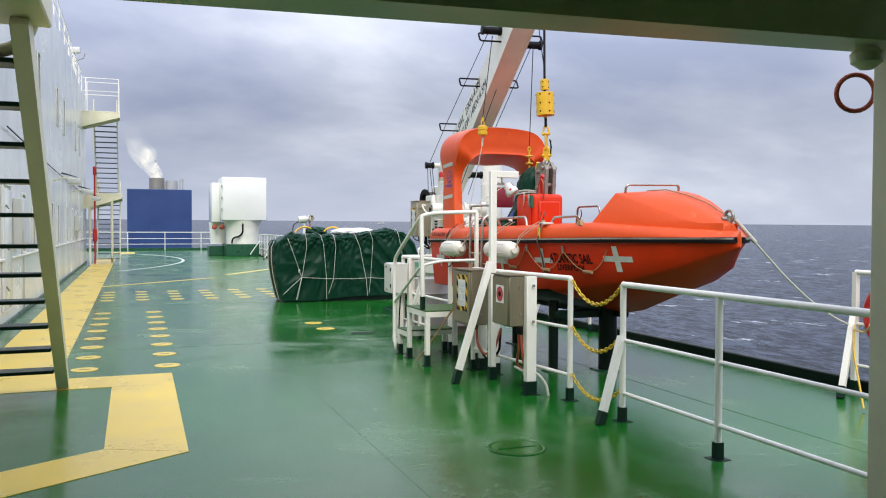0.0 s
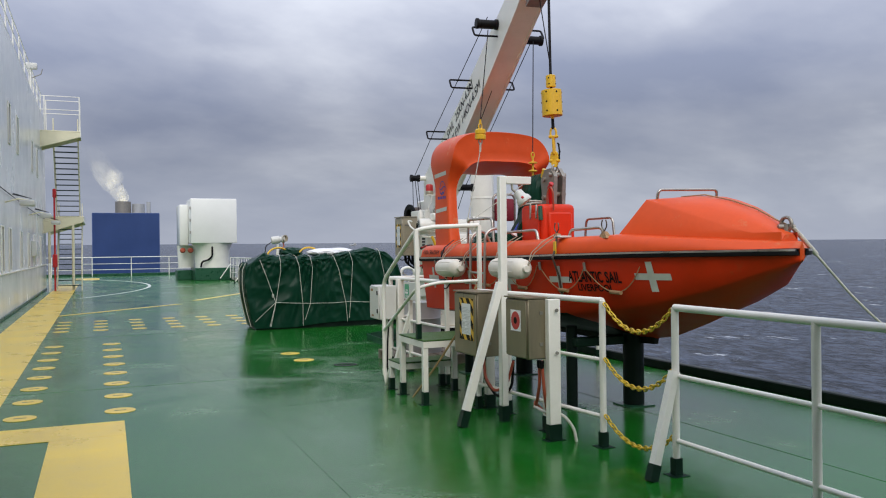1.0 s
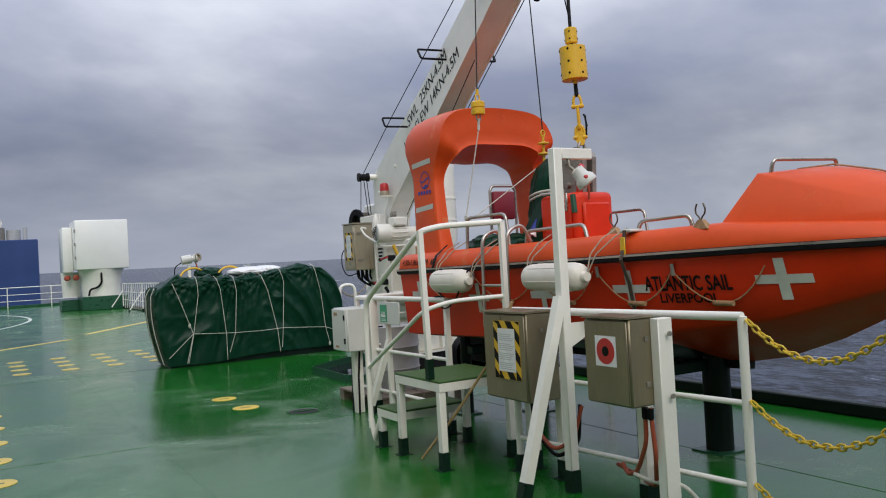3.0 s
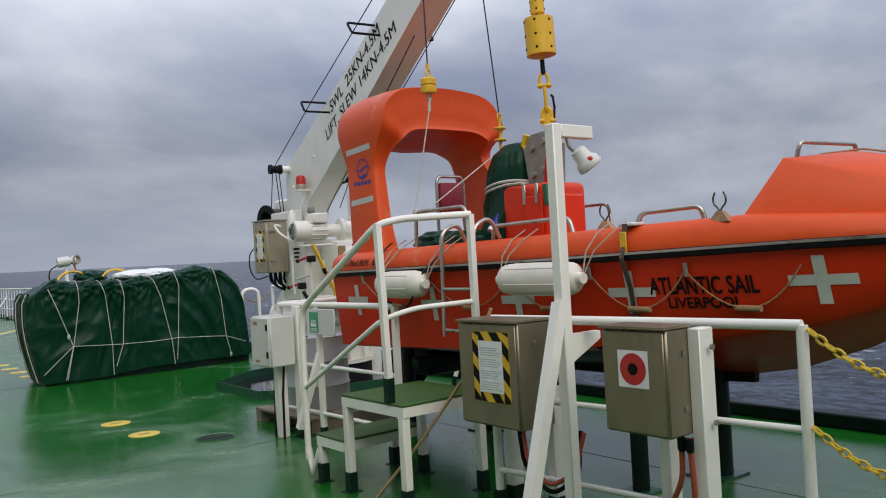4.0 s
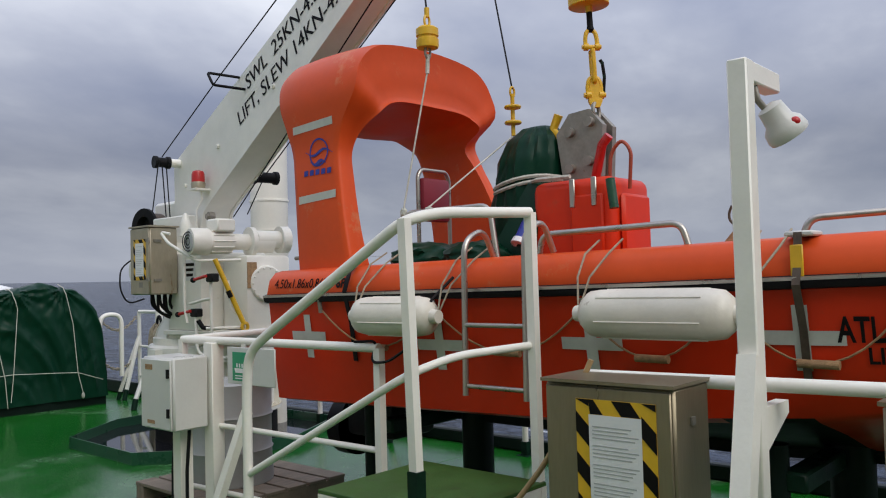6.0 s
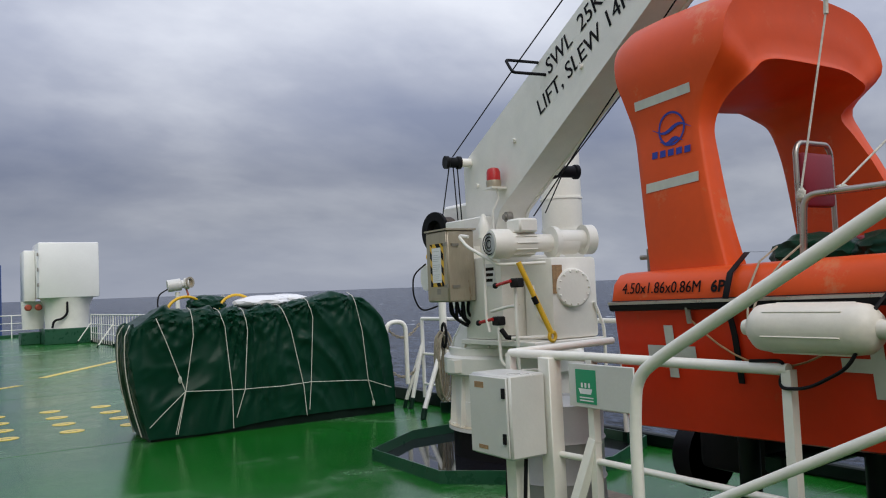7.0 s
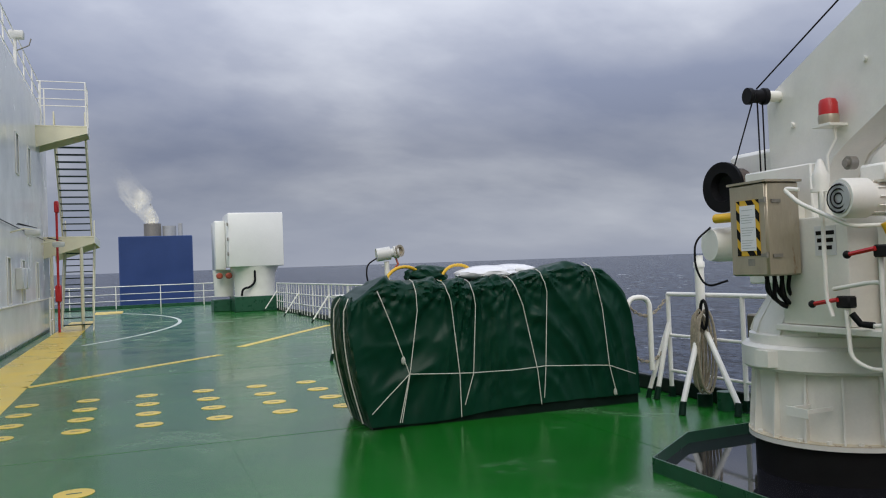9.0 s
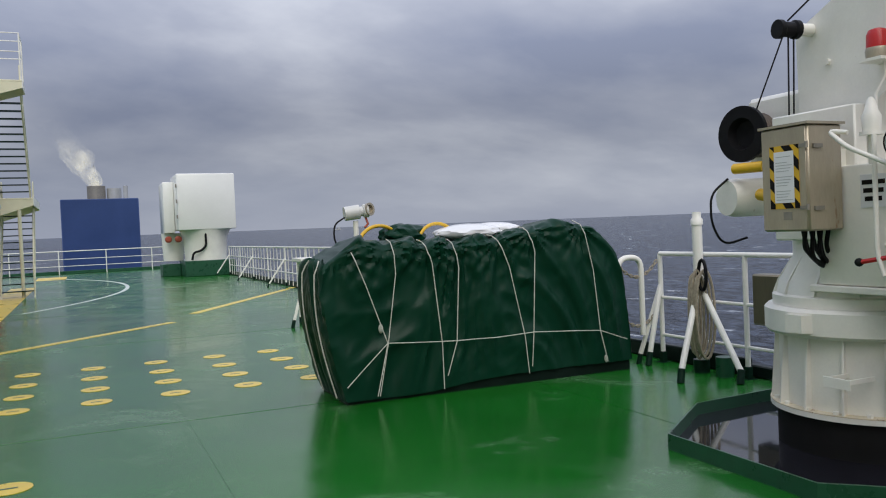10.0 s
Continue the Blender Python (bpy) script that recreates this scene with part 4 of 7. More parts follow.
for (ox, oz), (ix, iz), ya, yb in ARCH:
    o, i = Vector((ox, 0, oz)), Vector((ix, 0, iz))
    ring = []
    for k, (f, y) in enumerate(((0.2, ya), (0.86, ya), (1, ya + 0.03), (1.25 if iz > 2.3 else 1, yb - 0.07), (0.72, yb), (0.25, yb), (0, yb - 0.05), (0, ya + 0.05))):
        p = o.lerp(i, f)
        ring.append((p.x, y, p.z))
    rings.append(ring)


def flow(pts, n, closed):
    """Points along a smooth curve through pts."""
    out, m = [], len(pts)
    for i in range(m if closed else m - 1):
        a, b, c, d = [Vector(pts[k % m] if closed else pts[min(max(k, 0), m - 1)]) for k in (i - 1, i, i + 1, i + 2)]
        for k in range(n):
            t = k / n
            out.append(b + (c - a) * 0.5 * t + (a * 2 - b * 5 + c * 4 - d) * 0.5 * t * t + (b * 3 - a - c * 3 + d) * 0.5 * t ** 3)
    return out if closed else out + [Vector(pts[-1])]


columns = [flow([r[k] for r in rings], 4, False) for k in range(8)]
rings = [flow([c[i] for c in columns], 3, True) for i in range(len(columns[0]))]
part("arch", loft(rings), M_FADED_LIT, boat, "orange moulded self-righting arch")


def arch_side(y, z):
    """Outer port face of the arch leg."""
    return interp([(1.46, 3.86), (1.7, 3.87), (2.0, 3.89), (2.17, 3.905), (2.32, 3.895), (2.47, 3.885), (2.62, 3.925)], z) - 0.005


def on_surface(quads, surf):
    bm = bmesh.new()
    for q in quads:
        n = max(1, int(max((Vector(q[0]) - Vector(q[1])).length, 0.01) / 0.04))
        top = [Vector(q[0]).lerp(Vector(q[1]), k / n) for k in range(n + 1)]
        bot = [Vector(q[3]).lerp(Vector(q[2]), k / n) for k in range(n + 1)]
        for k in range(n):
            bm.faces.new([bm.verts.new((surf(p.x, p.y), p.x, p.y)) for p in (top[k], top[k + 1], bot[k + 1], bot[k])])
    return bm


def shell(y, z):
    return hull_x(y, z) - 0.007


def sheer(y, z):
    s = (STERN - y) / (STERN - BOW)
    bz, tz, h = interp(BELT, s) + 0.035, interp(TOP, s) - 0.055, interp(HALF, s)
    t = (z - bz) / (tz - bz)
    return boat_x(s) - (h + 0.012 - 0.02 * t) - 0.006


for yc, zc in ((8.69, 1.12), (7.75, 1.10), (6.94, 1.13), (6.13, 1.17), (5.205, 1.212)):
    hz, hy, w = 0.118, 0.138, 0.026
    part("reflective_cross", on_surface([((yc + hy, zc + w), (yc - hy, zc + w), (yc - hy, zc - w), (yc + hy, zc - w)), ((yc + w, zc + hz), (yc - w, zc + hz), (yc - w, zc + w), (yc + w, zc + w)), ((yc + w, zc - w), (yc - w, zc - w), (yc - w, zc - hz), (yc + w, zc - hz))], shell), M_TAPE, boat, "grey reflective tape cross")
for (a, b, z0, z1) in ((8.96, 8.61, 2.30, 2.345), (8.90, 8.58, 1.885, 1.93)):
    part("reflective_strip", on_surface([((a, z1 - 0.02), (b, z1), (b, z0), (a, z0 - 0.02))], arch_side), M_TAPE, boat, "grey reflective tape strip")

letters("ATLANTIC SAIL", 0.09, 0.545, lambda a, u: Vector((shell(6.02 - a, 1.158 + u) - 0.001, 6.02 - a, 1.158 + u)), boat, M_INK, "name_lettering", "black ship name lettering", 0.022)
letters("LIVERPOOL", 0.058, 0.365, lambda a, u: Vector((shell(5.93 - a, 1.082 + u) - 0.001, 5.93 - a, 1.082 + u)), boat, M_INK, "port_lettering", "black home port lettering", 0.022)
letters("4.50x1.86x0.86M", 0.05, 0.47, lambda a, u: Vector((sheer(8.955 - a, 1.385 + u), 8.955 - a, 1.385 + u)), boat, M_INK, "size_lettering", "black size lettering")
letters("6P", 0.05, 0.075, lambda a, u: Vector((sheer(8.43 - a, 1.385 + u), 8.43 - a, 1.385 + u)), boat, M_INK, "crew_lettering", "black crew number lettering")

# maker's emblem as plain shapes
bm = bmesh.new()
cy, cz = 8.74, 2.155
ring_o = [(0.082 * math.cos(a), 0.082 * math.sin(a)) for a in [k * math.pi / 14 for k in range(28)]]
for k in range(28):
    j = (k + 1) % 28
    q = [(ring_o[k][0], ring_o[k][1]), (ring_o[j][0], ring_o[j][1]), (ring_o[j][0] * 0.87, ring_o[j][1] * 0.87), (ring_o[k][0] * 0.87, ring_o[k][1] * 0.87)]
    bm.faces.new([bm.verts.new((arch_side(cy - a, cz + b), cy - a, cz + b)) for a, b in q])
for dz, amp, wid, half in ((0.0, 0.016, 0.022, 0.12), (-0.06, 0.010, 0.030, 0.07)):
    for k in range(12):
        a, b = -half + half * 2 * k / 12, -half + half * 2 * (k + 1) / 12
        f = lambda t: dz + amp * math.sin(t / half * 4)
        g = lambda t: wid * 0.5 * max(0.12, 1 - abs(t) / half)
        q = [(a, f(a) + g(a)), (b, f(b) + g(b)), (b, f(b) - g(b)), (a, f(a) - g(a))]
        bm.faces.new([bm.verts.new((arch_side(cy - u, cz + v) - 0.001, cy - u, cz + v)) for u, v in q])
for k in range(5):
    a = -0.12 + k * 0.05
    q = [(a, -0.098), (a + 0.035, -0.096), (a + 0.035, -0.128), (a, -0.13)]
    bm.faces.new([bm.verts.new((arch_side(cy - u, cz + v) - 0.001, cy - u, cz + v)) for u, v in q])
part("emblem", bm, M_BLUEINK, boat, "round blue emblem print")

# console, seats and covers in the cockpit
part("console", box(4.27, 4.66, 7.08, 7.54, 1.30, 1.885, 0.05, seg=3), M_ORANGE, boat, "orange steering console")
part("console_door", box(4.250, 4.269, 7.12, 7.30, 1.45, 1.80, 0.01), M_ORANGE, boat)
part("console_front", box(4.33, 4.60, 7.05, 7.08, 1.45, 1.80, 0.015), M_ORANGE, boat)
for y in (7.15, 7.27):
    part("latch", box(4.245, 4.256, y, y + 0.03, 1.74, 1.88, 0.004), M_STEEL, boat)
part("torch", tube([(4.24, 7.07, 1.86), (4.235, 7.05, 1.72)], 0.022), M_GREENPAINT, boat, "green torch")
part("hook_plate", loft([[(x, 7.50, 1.88), (x, 7.28, 1.88), (x, 7.26, 2.18), (x, 7.34, 2.27), (x, 7.46, 2.26), (x, 7.54, 2.16)] for x in (4.52, 4.56)]), M_GALV, boat, "worn steel release hook plate")
part("hook_plate", loft([[(x, 7.50, 1.88), (x, 7.28, 1.88), (x, 7.26, 2.18), (x, 7.34, 2.27), (x, 7.46, 2.26), (x, 7.54, 2.16)] for x in (4.62, 4.66)]), M_GALV, boat, "worn steel release hook plate")
for y, z in ((7.34, 2.0), (7.45, 2.16), (7.33, 2.2), (7.45, 1.97)):
    part("pin", lathe((4.49, y, z), (1, 0, 0), [(0, 0.026), (0.2, 0.026)], 10), M_GALV, boat)
part("release_handle", tube([(4.50, 7.30, 1.90), (4.44, 7.22, 2.06), (4.44, 7.18, 2.1)], 0.024), M_RED, boat, "red release handle")
part("release_arm", tube([(4.58, 7.52, 2.12), (4.58, 7.6, 2.2), (4.58, 7.56, 2.28)], 0.025), M_YELLOW, boat, "yellow release arm")


def lumpy(center, radii, seed, amp=0.18, freq=2.5, flat=None, sub=4):
    bm = bmesh.new()
    bmesh.ops.create_icosphere(bm, subdivisions=sub, radius=1)
    for f in bm.faces:
        f.smooth = True
    for v in bm.verts:
        p = v.co.copy()
        k = 1 + amp * noise.noise(p * freq + Vector((seed, 0, 0))) + amp * 0.4 * noise.noise(p * freq * 3.1 + Vector((0, seed, 0)))
        q = Vector((p.x * radii[0], p.y * radii[1], p.z * radii[2])) * k
        if flat is not None and q.z < -flat:
            q.z = -flat
        v.co = q + Vector(center)
    return bm


def refine(*rows, n=4):
    out = []
    for a, b in zip(rows, rows[1:]):
        out += [tuple(p + (q - p) * k / n for p, q in zip(a, b)) for k in range(n)]
    return out + [rows[-1]]


rings = []
for z, rx, ry, dy in refine((1.32, 0.20, 0.26, 0.02), (1.55, 0.21, 0.25, 0.0), (1.78, 0.22, 0.26, 0.0), (1.92, 0.20, 0.22, 0.0), (2.05, 0.19, 0.21, -0.01), (2.16, 0.15, 0.17, -0.02), (2.23, 0.08, 0.10, -0.03), (2.245, 0.02, 0.03, -0.03)):
    ring = []
    for k in range(72):
        a = 2 * math.pi * k / 72
        w = 1.02 + 0.16 * noise.noise(Vector((math.cos(a) * 2.4, math.sin(a) * 2.4, z * 2.2))) + 0.10 * (0.5 - abs(noise.noise(Vector((math.cos(a) * 5, math.sin(a) * 5, z * 3 + 4)))) * 2)
        ring.append((4.62 + rx * w * math.cos(a), 7.74 + dy + ry * w * math.sin(a), z))
    rings.append(ring)
part("steering_cover", loft(rings), M_TARP, boat, "dark green canvas cover tied with rope")
part("steering_cover_skirt", loft([[(4.36, 7.62, 1.9), (4.36, 7.5, 1.88), (4.42, 7.45, 1.9)], [(4.25, 7.74, 1.62), (4.24, 7.52, 1.66), (4.36, 7.46, 1.7)], [(4.24, 7.86, 1.40), (4.22, 7.62, 1.40), (4.4, 7.5, 1.40)]]), M_TARP, boat, "loose green canvas flap")
for z, ph in ((1.90, 0.0), (1.925, 0.4)):
    part("cover_rope", tube([(4.62 + 0.225 * math.cos(a), 7.74 + 0.245 * math.sin(a), z + 0.02 * math.sin(a * 2 + ph)) for a in [k * math.pi / 12 for k in range(24)]], 0.011, None, 6, True), M_ROPE, boat, "pale lashing rope")
part("cover_rope", tube([(4.40, 7.62, 1.91), (4.27, 7.5, 1.9), (4.26, 7.3, 1.895)], 0.011, None, 6), M_ROPE, boat)
bt = part("torch_lamp", lathe((4.24, 7.59, 1.60), (0.5, -0.1, 0.8), [(0, 0.036), (0.12, 0.034), (0.15, 0.02), (0.18, 0.018)], 14), M_BLUEINK, boat, "small blue hand lamp")
part("lamp_rim", lathe((4.24, 7.59, 1.60), (-0.5, 0.1, -0.8), [(0, 0.042), (0.03, 0.045), (0.032, 0.03), (0.02, 0.02)], 14), M_PAPER, bt, "white lamp rim")
part("seat_back", box(4.43, 4.67, 8.42, 8.48, 1.76, 2.02, 0.02, seg=2), M_MAROON, boat, "maroon padded seat back")
part("seat_frame", tube([(4.41, 8.45, 1.35), (4.41, 8.45, 2.03), (4.44, 8.45, 2.07), (4.66, 8.45, 2.07), (4.69, 8.45, 2.03), (4.69, 8.45, 1.35)], 0.013, None, 12, round_corners=0.03), M_STEEL, boat, "bent steel seat frame")
part("seat_cushion", box(4.35, 4.95, 8.10, 8.4, 1.50, 1.60, 0.03, seg=2), M_MAROON, boat, "maroon seat cushion")
part("stowed_cover", lumpy((4.3, 8.28, 1.52), (0.22, 0.2, 0.1), 3), M_TARP, boat, "folded green canvas")
part("stowed_cover", lumpy((4.2, 7.85, 1.53), (0.16, 0.2, 0.08), 7), M_TARP, boat, "folded green canvas")
# steel rails on the gunwale
for pts in ([(3.93, 8.12, 1.48), (3.93, 8.10, 1.76), (3.95, 7.56, 1.76), (3.95, 7.52, 1.50)],
            [(3.92, 7.26, 1.50), (3.92, 7.24, 1.60), (3.92, 6.58, 1.61), (3.92, 6.55, 1.51)],
            [(4.0, 6.15, 1.52), (4.0, 6.12, 1.60), (4.12, 5.82, 1.615), (4.13, 5.80, 1.53)],
            [(5.42, 8.1, 1.48), (5.42, 8.06, 1.77), (5.42, 7.54, 1.77), (5.42, 7.5, 1.50)]):
    part("grab_rail", tube(pts, 0.014, None, 12, round_corners=0.06), M_STEEL, boat, "bent stainless grab rail")
for yy in (6.39, 5.64):
    for k in (-1, 1):
        part("oar_crutch", tube([(4.02, yy, 1.56), (4.02, yy + k * 0.010, 1.59), (4.02, yy + k * 0.034, 1.61), (4.02, yy + k * 0.038, 1.64), (4.02, yy + k * 0.024, 1.67)], 0.0055, None, 6, round_corners=0.015), M_WIRE, boat, "forked steel oar crutch")
    part("crutch_base", loft([[(4.0, yy - 0.06, 1.52), (4.06, yy - 0.06, 1.52), (4.06, yy + 0.06, 1.52), (4.0, yy + 0.06, 1.52)], [(4.01, yy - 0.015, 1.575), (4.04, yy - 0.015, 1.575), (4.04, yy + 0.015, 1.575), (4.01, yy + 0.015, 1.575)]]), M_BROWNROPE, boat)
# boarding ladder
lad = part("ladder", tube([(3.90, 7.50, 1.50), (3.82, 7.50, 1.64), (3.68, 7.50, 1.58), (3.665, 7.50, 0.895)], 0.014, None, 12, round_corners=0.07), M_STEEL, boat, "stainless boarding ladder over the side")
part("ladder_side", tube([(3.90, 7.17, 1.52), (3.82, 7.17, 1.66), (3.68, 7.17, 1.60), (3.665, 7.17, 0.895)], 0.014, None, 12, round_corners=0.07), M_STEEL, lad)
for z in (0.937, 1.206):
    part("rung", tube([(3.67, 7.5, z), (3.67, 7.17, z)], 0.011, None, 12), M_STEEL, lad)


# fenders with their lines
def fender(ya, yb, z, x):
    n = 16
    rings = []
    prof = [(0, 0.02), (0.0, 0.03), (0.035, 0.035), (0.045, 0.06), (0.075, 0.086), (0.12, 0.092)]
    L = ya - yb
    prof = prof + [(L - a, r) for a, r in reversed(prof)]
    bm = lathe((x, ya, z), (0, -1, 0), prof, 20)
    f = thing("fender", (x, (ya + yb) / 2, z), "cream ribbed vinyl fender tied along the boat", "fender", "boat fenders")
    part("body", bm, M_FENDER, f)
    for k in range(6):
        a = 2 * math.pi * k / 6 + 0.3
        part("rib", tube([(x + 0.092 * math.cos(a), ya - 0.13, z + 0.092 * math.sin(a)), (x + 0.092 * math.cos(a), yb + 0.13, z + 0.092 * math.sin(a))], 0.004, None, 5), M_FENDER, f)
    for y0, ys in ((ya - 0.01, (ya + 0.06, ya - 0.05)), (yb + 0.01, (yb + 0.05, yb - 0.06))):
        for yt in ys:
            part("line", tube([(x, y0, z), (x + 0.06, (y0 + yt) / 2, z + 0.14), (3.80, yt, 1.50), (3.92, yt, 1.56)], 0.0045, None, 5), M_COIL, f, "pale rope line")


fender(8.17, 7.60, 1.245, 3.61)
fender(6.89, 6.22, 1.265, 3.62)
# lifelines looped along the side
loops = [(8.55, 7.75), (7.75, 6.95), (6.95, 6.4), (6.36, 5.80), (5.80, 5.27)]
for a, b in loops:
    pts = sag((shell(a, 1.28) - 0.012, a, 1.27), (shell(b, 1.28) - 0.012, b, 1.29), 0.20, 12)
    pts = [Vector((shell(p.y, p.z) - 0.012, p.y, p.z)) for p in pts]
    ln = part("lifeline", tube(pts, 0.0045, None, 6), M_BROWNROPE, boat, "brown looped grab line")
    m = pts[6]
    part("line_float", tube([m + Vector((-0.008, 0.07, 0)), m + Vector((-0.008, -0.07, -0.002))], 0.016, None, 12), M_BROWNROPE, ln, "reddish float on the line")
    part("line_eye", tube([(pts[0].x, a, 1.25), (pts[0].x - 0.01, a, 1.32)], 0.012, None, 6), M_GALV, ln)
# belly strap at the fore end and straps at the stern
for y, mat in ((6.12, M_WIRE), (8.33, M_BLACK)):
    pts = [(3.98, y, 1.545), (3.86, y, 1.545), (sheer(y, 1.45) - 0.004, y, 1.46), (sheer(y, 1.36) - 0.02, y, 1.36), (shell(y, 1.2) - 0.004, y, 1.2), (shell(y, 1.0) - 0.004, y, 1.0)]
    pts = [Vector(p) for p in pts]
    bm = loft([[p + Vector((0, dy, 0)) + Vector((dx, 0, 0)) for dy, dx in ((-0.014, 0), (0.014, 0), (0.014, -0.006), (-0.014, -0.006))] for p in pts])
    part("strap", bm, mat, boat, "webbing strap over the gunwale")
part("strap_pad", box(3.86, 3.98, 6.07, 6.17, 1.53, 1.55, 0.006), M_LIGHTGREY, boat, "pale chafe pad")
part("strap_sleeve", box(sheer(6.12, 1.42) - 0.018, sheer(6.12, 1.42) - 0.008, 6.098, 6.142, 1.38, 1.50, 0.003), M_YELLOW, boat, "yellow strap sleeve")
part("black_hose", tube([(3.74, 7.62, 1.42), (3.60, 7.66, 1.30), (3.56, 7.72, 1.12), (3.58, 7.9, 1.03), (3.60, 8.04, 1.02), (3.615, 8.0, 1.125), (3.61, 8.16, 1.115)], 0.007, None, 6, round_corners=0.06), M_BLACK, boat, "loose black hose")

# stern drive under the hull
sd = part("stern_drive", box(4.45, 4.85, 8.75, 9.18, 0.42, 0.78, 0.04, seg=2), M_HULLBLACK, boat, "black stern drive unit")
part("propeller_guard", lathe((4.62, 9.22, 0.46), (0, 1, 0), [(0, 0.2), (0.12, 0.2), (0.12, 0.18), (0, 0.18), (0, 0.2)], 24), M_BLACK, sd, "black propeller ring")
for k in range(3):
    a = 2 * math.pi * k / 3
    part("blade", tube([(4.62, 9.27, 0.46), (4.62 + 0.17 * math.cos(a), 9.29, 0.46 + 0.17 * math.sin(a))], 0.03, None, 6), M_BLACK, sd)
part("hose_loop", tube([(4.36, 7.14, 1.86), (4.36, 7.13, 2.0), (4.36, 7.07, 2.06), (4.36, 7.02, 2.0), (4.38, 7.045, 1.82)], 0.009, None, 12, round_corners=0.05), M_REDHOSE, boat, "orange-red hose loop at the hook")
part("stern_bitt", tube([(3.95, 8.97, 1.48), (3.95, 8.97, 1.60)], 0.016), M_GALV, boat)
part("stern_bitt_bar", tube([(3.95, 9.03, 1.56), (3.95, 8.91, 1.56)], 0.012), M_GALV, boat)

# cradle legs under the boat
cr = thing("boat_cradle", (4.7, 7.2, 0), "dark green steel cradle posts under the boat", "cradle")
for x, y, r, zt in ((4.70, 6.2, 0.095, 0.70), (4.12, 6.32, 0.05, 0.74), (4.70, 8.28, 0.095, 0.66), (4.16, 8.62, 0.05, 0.78)):
    l = part("post", tube([(x, y, 0.012), (x, y, zt)], r, None, 12), M_COAMING, cr)
    part("base_plate", box(x - r - 0.04, x + r + 0.04, y - r - 0.04, y + r + 0.04, 0, 0.012), M_GREENPAINT, l)
for y in (6.25, 8.45):
    part("bearer", box(4.1, 4.95, y - 0.05, y + 0.05, 0.56, 0.64, 0.01), M_BOOT, cr)
# bow line to the rail
rp = thing("bow_rope", (4.86, 4.5, 1.5), "grey mooring rope from the boat's bow to rail", "rope")
part("rope", tube([(4.86, 4.50, 1.58), (4.95, 4.5, 1.52), (5.18, 4.49, 1.30), (5.42, 4.47, 1.07), (5.68, 4.45, 0.86), (5.95, 4.42, 0.69), (6.17, 4.40, 0.60)], 0.009, None, 12, round_corners=0.08), M_ROPE, rp)
part("splice", tube([(4.88, 4.50, 1.575), (4.97, 4.5, 1.50), (5.10, 4.49, 1.375)], 0.018, None, 12), M_ROPE, rp, "thick spliced eye")

# ---- slewing davit crane ----
CX, CY = 5.30, 12.0
crane = thing("boat_crane", (CX, CY, 0), "white painted slewing crane with lifting arm over boat", "crane")
ped = part("pedestal", lathe((CX, CY, 0.24), (0, 0, 1), [(0, 0.60), (0.03, 0.60), (0.03, 0.54), (0.47, 0.54)], 40), M_WHITE, crane, "round white pedestal with ribs")
for k in range(16):
    a = 2 * math.pi * k / 16
    c, s = math.cos(a), math.sin(a)
    part("rib", loft([[(CX + (0.54 + d) * c - w * s, CY + (0.54 + d) * s + w * c, z) for d, w in ((-0.01, -0.006), (dd, -0.006), (dd, 0.006), (-0.01, 0.006))] for z, dd in ((0.27, 0.055), (0.70, 0.02))]), M_WHITE, ped)
part("base", lathe((CX, CY, 0.012), (0, 0, 1), [(0, 0.56), (0.227, 0.56)], 40), M_HULLBLACK, crane, "black pedestal base")
part("slew_ring", lathe((CX, CY, 0.71), (0, 0, 1), [(0, 0.60), (0.02, 0.62), (0.15, 0.62), (0.17, 0.60)], 40), M_WHITE, crane, "thick white slewing ring")
part("turret", lathe((CX, CY, 0.881), (0, 0, 1), [(0, 0.57), (0.06, 0.57), (0.07, 0.545), (0.14, 0.53), (0.30, 0.44), (0.75, 0.44)], 40), M_WHITE, crane, "white tapered turret")
for k in range(14):
    a = 2 * math.pi * k / 14 + 0.1
    c, s = math.cos(a), math.sin(a)
    part("gusset", loft([[(CX + d * c - w * s, CY + d * s + w * c, z) for d, z in ((0.43, 1.20), (0.43, 0.951), (0.565, 0.951), (0.535, 1.03))] for w in (-0.008, 0.008)]), M_WHITE, crane)
for k in range(20):
    a = 2 * math.pi * k / 20
    part("bolt", lathe((CX + 0.57 * math.cos(a), CY + 0.57 * math.sin(a), 0.27), (0, 0, 1), [(0, 0.018), (0.025, 0.018)], 6), M_WHITE, ped)

part("stop_block", loft([[(CX - 0.665, CY - 0.06, z), (CX - 0.60, CY - 0.10, z), (CX - 0.60, CY + 0.08, z), (CX - 0.665, CY + 0.06, z)] for z in (0.745, 0.85)]), M_WHITE, crane, "white stop block on the slewing ring")
for y in (-0.22, -0.36):
    part("step_arm", box(CX - 0.66, CX - 0.45, CY + y - 0.006, CY + y + 0.006, 0.49, 0.515), M_WHITE, ped)
part("step_plate", box(CX - 0.668, CX - 0.66, CY - 0.38, CY - 0.20, 0.46, 0.52, 0.002), M_WHITE, ped, "small white step plate")
part("foot_rust", lathe((CX, CY, 0.271), (0, 0, 1), [(0, 0.601), (0.006, 0.601), (0.008, 0.56)], 40), M_RUSTED, ped, "rust-stained flange edge")
# arm: side plates in the slewed plane
TIP = Vector((4.57, 7.62, 0))
ROOT = Vector((5.24, 12.18, 0))
AXIS = (TIP - ROOT).normalized()
ACROSS = Vector((AXIS.y, -AXIS.x, 0))
if ACROSS.x > 0:
    ACROSS = -ACROSS


